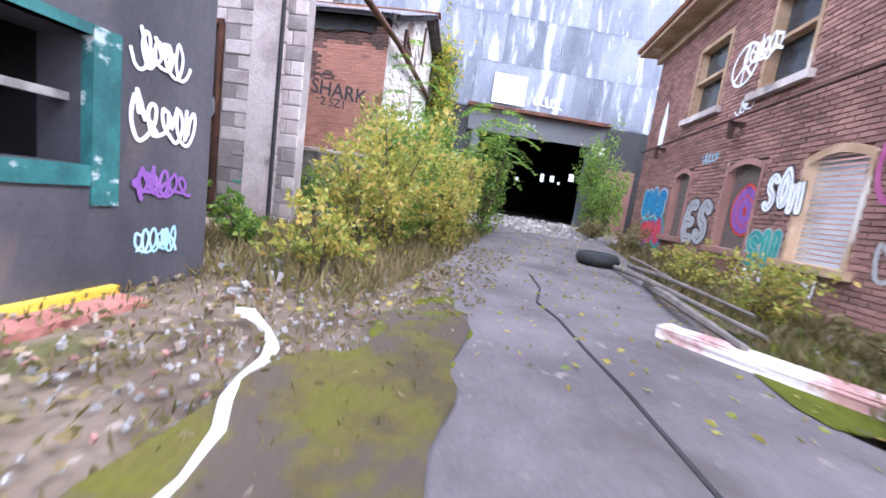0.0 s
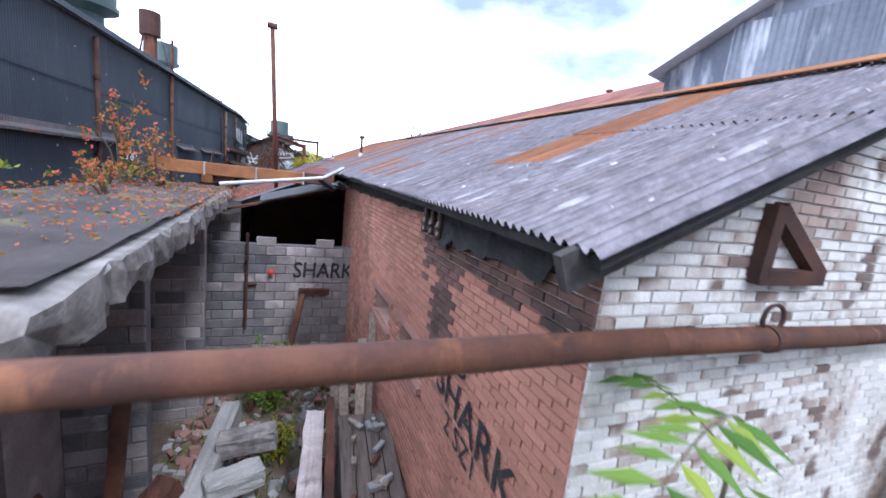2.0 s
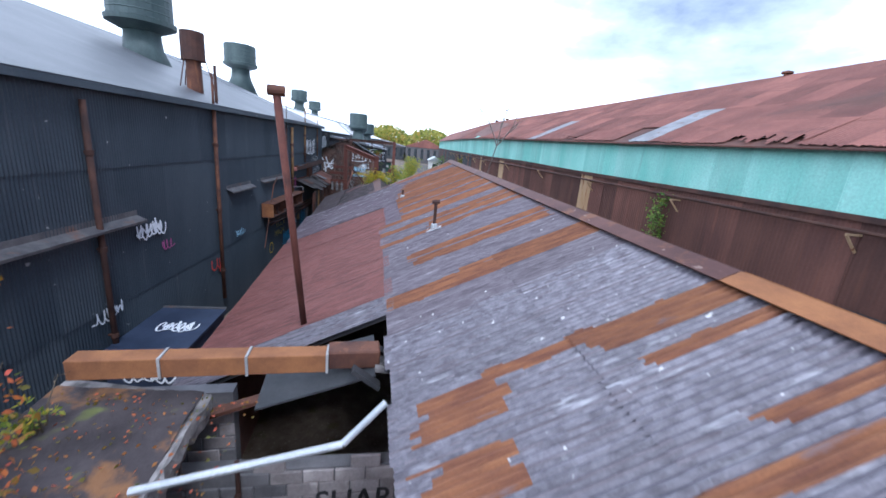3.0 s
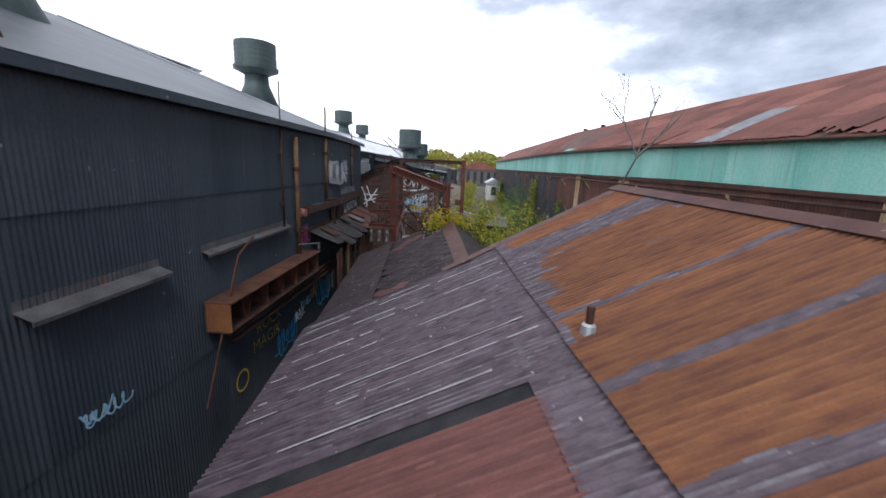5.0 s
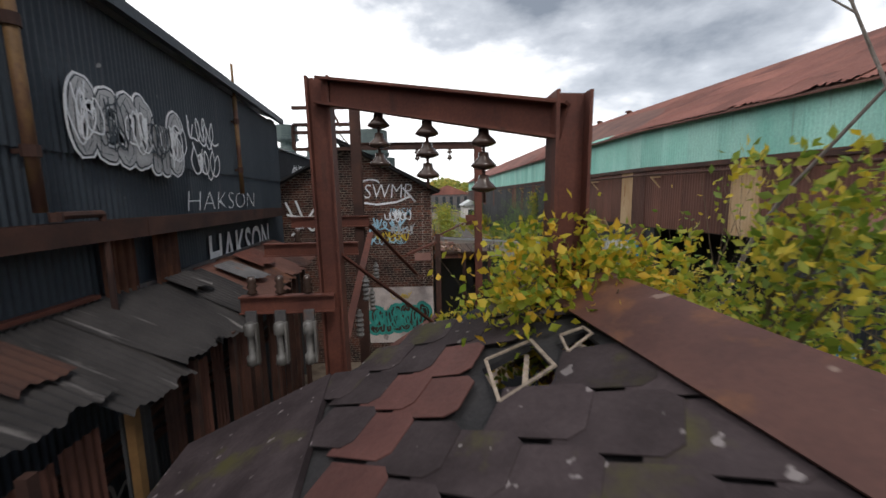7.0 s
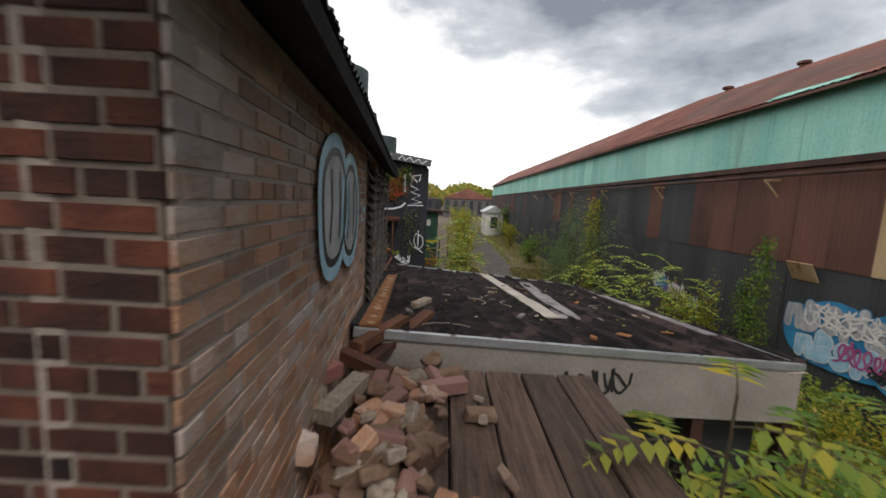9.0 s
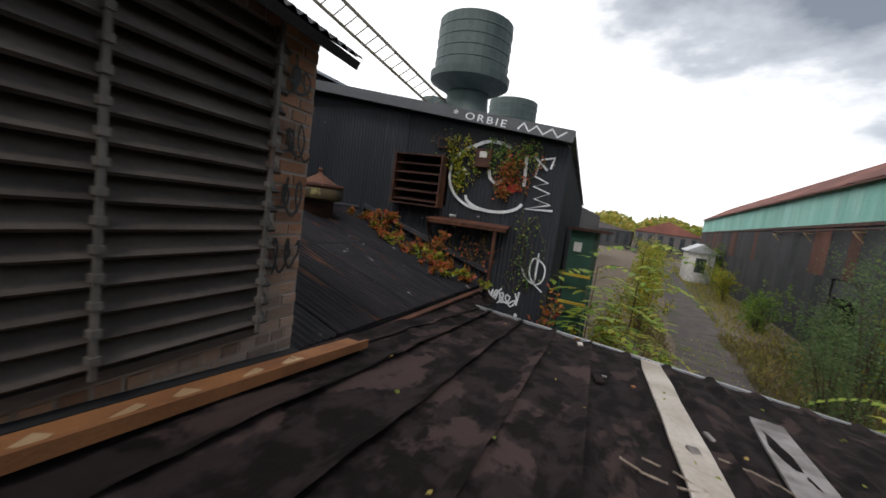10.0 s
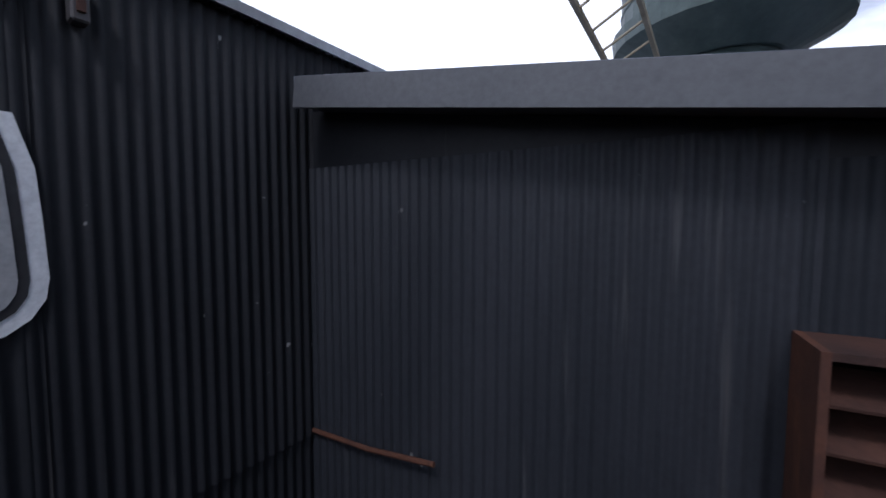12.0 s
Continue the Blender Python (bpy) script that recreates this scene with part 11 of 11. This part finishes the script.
for x, y, h, sd, lf in ((5.15, 37.9, 3.9, 21, "yellow"), (5.6, 37.3, 3.3, 22, "green"), (5.3, 38.6, 3.1, 23, "yellow"), (6.2, -1.45, 2.2, 28, "green"), (6.5, -1.7, 2.0, 29, "green")):
    fern_plant((x, y, -0.6), h, 12, lf, sd, 0.75, leaflet=0.16)
for x, y, h, sd in ((3.75, 48.9, 3.7, 24), (4.5, 50.2, 4.2, 28)):
    fern_plant((x, y, -0.6), h, 14, "lime", sd, 1.1, leaflet=0.27, pairs=9)
vine_column(12.5, 59.0, -0.6, 4.6, 0.5, "yellow", 2000, 81, "column of climbing vine on the shed wall", size=0.14)
vine_column(12.15, 46.2, -0.6, 3.6, 0.22, "green", 1100, 89, "narrow column of vine on the rusted wall")
vine_column(12.6, 47.2, -0.6, 2.4, 0.28, "green", 900, 82, "climbing vine on the rusted wall")
vine_column(gb_x(19.4) - 0.25, 19.4, 1.0, 5.0, 0.35, "green", 1100, 83, "green vine spilling over the shed wall", size=0.12)
vine_column(3.7, 27.75, 3.35, 4.15, 0.34, "gold", 1200, 84, "yellow vine shoots over the ridge flashing", (-0.1, -0.2), 0.075)
bush((4.15, 27.8, 3.2), (0.75, 0.55, 0.62), "gold", 3600, 0.08, 85, 10, "yellow-leaved vine heaped on the ridge end", "ridge_vine", "vine", 0.0)
bush((5.0, 27.4, 2.5), (0.8, 0.8, 1.1), "yellow", 1900, 0.085, 86, 10, "yellow-leaved shrub behind the slate ridge", "shrub", "shrub")
bush((3.3, 29.3, 2.2), (0.6, 0.5, 0.6), "yellow", 700, 0.085, 87, 8, "yellow-leaved vine at the roof's end", "ridge_vine", "vine", 0.0)


def bare_tree(line, radius, seed, label, leaves=120, reach=2.2):
    """A leaning trunk along a line of points, forking into thin limbs at its top."""
    rr, rng = random.Random(seed), np.random.default_rng(seed)
    base = Vector(line[0])
    ob = empty("bare_tree", label, "tree", at=base)
    bm = bmesh.new()
    tips = []
    pts = [Vector(p) - base for p in line]
    for k, (p, q) in enumerate(zip(pts, pts[1:])):
        rod(bm, p, q, radius * (1 - 0.15 * k), radius * (0.85 - 0.15 * k), 8)

    def grow(p, d, ln, r, depth):
        q = p + d * ln
        mid = p.lerp(q, 0.5) + Vector((rr.uniform(-1, 1), rr.uniform(-1, 1), rr.uniform(-1, 1))) * ln * 0.07
        rod(bm, p, mid, r, r * 0.85, 6)
        rod(bm, mid, q, r * 0.85, r * 0.7, 6)
        if depth == 0:
            tips.append(q)
            return
        for _ in range(3 if depth > 2 else 2):
            e = (d + Vector((rr.uniform(-0.55, 0.55), rr.uniform(-0.55, 0.55), rr.uniform(-0.1, 0.4)))).normalized()
            grow(p.lerp(q, rr.uniform(0.5, 1.0)), e, ln * rr.uniform(0.5, 0.75), r * 0.55, depth - 1)
    for d in ((0.05, -0.25, 1), (0.5, -0.5, 0.8), (-0.35, 0.1, 0.8)):
        grow(pts[-1], Vector(d).normalized(), reach * rr.uniform(0.6, 0.8), radius * 0.45, 3)
    part("trunk", bm, M["bark"], ob)
    c = np.array([tips[i] for i in rng.integers(0, len(tips), leaves)], float) + rng.normal(0, 0.08, (leaves, 3))
    leaves_mesh("leaves", c, np.tile([[0, 0, 0.3]], (leaves, 1)), 0.09, LEAF["yellow"], ob, rng, 0.6)


bare_tree([(11.4, 36.2, -0.6), (11.55, 35.6, 1.6), (11.7, 34.9, 3.5), (11.72, 34.0, 4.7), (11.8, 32.4, 6.5)], 0.085, 5, "bare pale grey tree leaning before the rusted shed", 70)


def twiggy_shrub(x, y, z0, z1, spread, n, seed, leaf, size, label):
    """Upright thin shoots with leaves strung along them."""
    rr, rng = random.Random(seed), np.random.default_rng(seed)
    ob = empty("shrub", label, "shrub", at=(x, y, z0))
    bm = bmesh.new()
    c = []
    for k in range(n):
        p = Vector((rr.uniform(-1, 1) * spread * 0.6, rr.uniform(-1, 1) * spread * 0.6, 0))
        d = Vector((rr.uniform(-0.22, 0.22), rr.uniform(-0.22, 0.22), 1)).normalized()
        ln = (z1 - z0) * rr.uniform(0.55, 1.0)
        for i in range(7):
            q = p + d * ln / 7
            rod(bm, p, q, 0.014 * (1 - i / 8), 0.014 * (0.88 - i / 8), 5, False)
            for _ in range(26 if i < 5 else 9):
                f = p.lerp(q, rr.random())
                c.append(f + Vector((rr.gauss(0, 0.13), rr.gauss(0, 0.13), rr.gauss(0, 0.05))))
            d = (d + Vector((rr.uniform(-0.18, 0.18), rr.uniform(-0.18, 0.18), 0))).normalized()
            p = q
    part("stem", bm, M["stem"], ob)
    leaves_mesh("leaves", np.array(c, float), np.tile([[0.0, 0.0, 0.4]], (len(c), 1)), size, LEAF[leaf], ob, rng, 0.6)


twiggy_shrub(6.3, 29.6, -0.6, 5.3, 0.9, 26, 61, "yellow", 0.075, "tall twiggy shrub with yellow-green leaves")
twiggy_shrub(5.4, 28.4, -0.6, 4.9, 0.8, 22, 62, "yellow", 0.075, "tall twiggy shrub with yellow-green leaves")
twiggy_shrub(6.6, 27.2, -0.6, 4.4, 0.9, 22, 63, "yellow", 0.075, "twiggy shrub with yellow-green leaves behind the ridge")
twiggy_shrub(7.7, 28.8, -0.6, 3.9, 1.0, 22, 64, "yellow", 0.075, "twiggy shrub with yellow-green leaves behind the ridge")


def wall_bay():
    """Sheet-metal bay standing out from the rusted shed."""
    ob = empty("wall_bay", "dark blue-grey sheet bay with a rusty lean-to roof", "lean-to")
    un = Vector((-0.16, 1.0)).normalized()
    m = frame_at((12.0, 31.6), un, (-un.y, un.x))
    bm = bmesh.new()
    box2(bm, 0, 1.4, -1.2, 0, 1.35, 3.55, m)
    part("frame", bm, M["gb_dark"], ob)
    sheet("front_sheet", m @ Matrix.Translation((0, 0.02, 1.3)), 1.4, 2.25, M["shed_paint"], ob, 0.12, 0.012, 1, 6)
    for x in (0.0, 1.32):
        bm = bmesh.new()
        box2(bm, x, x + 0.08, -0.1, 0.05, -0.6, 3.6, m)
        part("post", bm, M["rust_dark"], ob)
    bm = bmesh.new()
    prism(bm, m @ Matrix.Rotation(radians(90), 4, "Z"), [(-1.2, 3.92), (0.28, 3.62), (0.28, 3.66), (-1.2, 3.97)], -1.55, 0.15)
    part("roof", bm, M["gb_roof"], ob)


wall_bay()

# ---- ivy on the dark shed ----
def wall_ivy(cx, cz, rx, rz, n, seed, leaf, label, m, size=0.055, stems=7):
    rng, rr = np.random.default_rng(seed), random.Random(seed)
    ob = empty("wall_creeper", label, "creeper")
    bm = bmesh.new()
    c = []
    for k in range(stems):
        p = Vector((cx + rr.uniform(-rx, rx) * 0.7, 0.03, cz - rz))
        for i in range(7):
            q = p + Vector((rr.uniform(-0.16, 0.16), rr.uniform(-0.01, 0.02), 2 * rz / 7))
            rod(bm, m @ p, m @ q, 0.006, 0.005, 4, False)
            for _ in range(max(1, int(1.05 * n) // (stems * 7))):
                f = p.lerp(q, rr.random()) + Vector((rr.gauss(0, rx * 0.16), rr.uniform(0.02, 0.07), rr.gauss(0, 0.06)))
                c.append(m @ f)
            p = q
    tagged(part("stem", bm, M["stem"], ob), kind="stuff")
    nrm = (m.to_3x3() @ Vector((0, 0.9, -0.5)))
    leaves_mesh("leaves", np.array(c, float), np.tile([tuple(nrm)], (len(c), 1)), size, LEAF[leaf], ob, rng, 0.85, droop=0.5)


wall_ivy(4.25, 4.72, 0.22, 0.45, 520, 1, "yellow", "yellow-green creeper climbing the dark wall", DSM)
wall_ivy(5.0, 4.9, 0.38, 0.28, 480, 2, "green", "green creeper under the fascia", DSM)
wall_ivy(5.0, 4.5, 0.30, 0.30, 380, 3, "autumn", "red autumn creeper on the dark wall", DSM)
wall_ivy(5.35, 4.7, 0.15, 0.4, 160, 4, "autumn", "thin red creeper on the dark wall", DSM)
wall_ivy(3.95, 4.95, 0.12, 0.3, 70, 5, "yellow", "thin yellow creeper strand", DSM, 0.06)
wall_ivy(4.5, 2.85, 0.35, 0.4, 110, 6, "autumn", "red and green creeper below the canopy", DSM)
wall_ivy(4.7, 3.2, 0.4, 0.25, 70, 7, "autumn", "red creeper below the canopy", DSM)
wall_ivy(5.6, 3.2, 0.3, 0.7, 150, 8, "green", "thin green creeper strands on the wall", DSM, 0.05)
LS = lambda x, y: 2.68 - 0.017 * (y - 42.85) + 0.319 * (2.42 - 0.065 * (y - 42.85) - x)
rng = random.Random(44)
for k in range(34):
    f = k / 33
    x, y = -0.3 + 2.4 * f + rng.uniform(-0.15, 0.15), 47.1 - 0.3 * f + rng.uniform(-0.55, 0.2)
    bush((x, y, LS(x, y)), (0.22, 0.22, 0.08), rng.choice(["autumn", "autumn", "yellow"]), 80, 0.075, 300 + k, 4, "red autumn creeper trailing over the lean-to roof", "trailing_creeper", "creeper", 0.02, group="trailing creepers")
bush((0.05, 47.15, LS(0.05, 47)), (0.28, 0.2, 0.22), "autumn", 240, 0.085, 350, 6, "clump of orange creeper beside the louvre", "trailing_creeper", "creeper", 0.02, group="trailing creepers")
bush((1.25, 47.1, LS(1.25, 47)), (0.3, 0.2, 0.26), "autumn", 260, 0.085, 351, 6, "clump of red creeper beside the louvre", "trailing_creeper", "creeper", 0.02, group="trailing creepers")
vine_column(3.25, 47.6, 0.6, 2.6, 0.2, "autumn", 300, 90, "red creeper at the shed's corner")


# ---- ground cover and distant woods ----
def grass_field(region, n, seed, leaf, size, label, zf=ground_z, bare=None):
    rng = np.random.default_rng(seed)
    x, y = rng.uniform(region[0], region[1], n), rng.uniform(region[2], region[3], n)
    if bare:
        keep = np.array([not bare(a, b) for a, b in zip(x, y)])
        x, y = x[keep], y[keep]
        n = len(x)
    c = np.stack([x, y, np.array([zf(a, b) for a, b in zip(x, y)]) + 0.02], 1)
    ob = empty("weeds", label, "weeds", kind="stuff")
    leaves_mesh("blades", c, np.tile([[0, 0, 1.3]], (n, 1)), size, LEAF[leaf], ob, rng, 0.14, droop=0.0)


def leaf_litter(region, n, seed, leaf, size, label, zf=ground_z, lift=0.06):
    rng = np.random.default_rng(seed)
    x, y = rng.uniform(region[0], region[1], n), rng.uniform(region[2], region[3], n)
    c = np.stack([x, y, np.array([zf(a, b) for a, b in zip(x, y)]) + lift], 1)
    ob = empty("leaf_litter", label, "fallen leaves", kind="stuff")
    a = rng.uniform(0, 6.28, n)
    leaves_mesh("leaves", c, np.stack([np.cos(a) * 3, np.sin(a) * 3, np.zeros(n)], 1), size, LEAF[leaf], ob, rng, 0.6, droop=-0.1)


leaf_litter((-1.8, 4.5, -2.3, 0.9), 3600, 71, "grass", 0.05, "brown fallen leaves on the dirt")
leaf_litter((0.0, 12.5, -4.9, -0.8), 1500, 72, "olive", 0.05, "scattered yellow leaves on the lane")
leaf_litter((2.3, 4.5, 1.2, 8.6), 1500, 73, "autumn", 0.045, "red and brown leaves on the slab roof", lambda x, y: 3.06, 0.06)
leaf_litter((3.0, 6.6, 40.2, 46.0), 45, 74, "olive", 0.045, "a few fallen leaves on the bitumen roof", flat_z, 0.05)
leaf_litter((5.5, 12.0, 40.0, 62.0), 3000, 75, "yellow", 0.07, "fallen leaves on the alley ground")
grass_field((-2, 8, -5.6, -4.2), 5000, 1, "grass", 0.16, "dry grass along the brick wall")
grass_field((0.5, 7.5, -1.6, 1.2), 5000, 2, "grass", 0.18, "dry grass among the bushes")
grass_field((5.0, 12.4, 22, 64), 24000, 3, "grass", 0.3, "rough grass in the alley", bare=lambda x, y: y > 38 and abs(x - 7.3) < 1.15)
grass_field((3.7, 6.7, 1.0, 8.4), 2500, 4, "green", 0.14, "grass in the ruined courtyard")
grass_field((4.0, 12.4, 48, 110), 12000, 5, "olive", 0.3, "rough weeds along the alley", bare=lambda x, y: abs(x - 6.9 - 0.016 * (y - 48)) < 1.6)
grass_field((-1.5, 2.5, -2.2, -0.2), 1600, 6, "grass", 0.07, "sparse dry blades on the dirt")


def far_woods():
    rng = np.random.default_rng(5)
    n = 26000
    a = rng.uniform(-200, 260, n)
    y = 330 + rng.uniform(0, 120, n) + 0.0
    h = 9 + 7 * np.abs(np.sin(a * 0.043) + 0.5 * np.sin(a * 0.11)) + (y - 330) * 0.06
    z = rng.uniform(0, 1, n) ** 0.6 * h
    ob = empty("far_woods", "distant autumn woods on a low hill", "woods", kind="stuff")
    leaves_mesh("foliage", np.stack([a, y, z - 1], 1), np.tile([[0, -1.0, 0.4]], (n, 1)), 3.2, LEAF["olive"], ob, rng, 0.9)


far_woods()
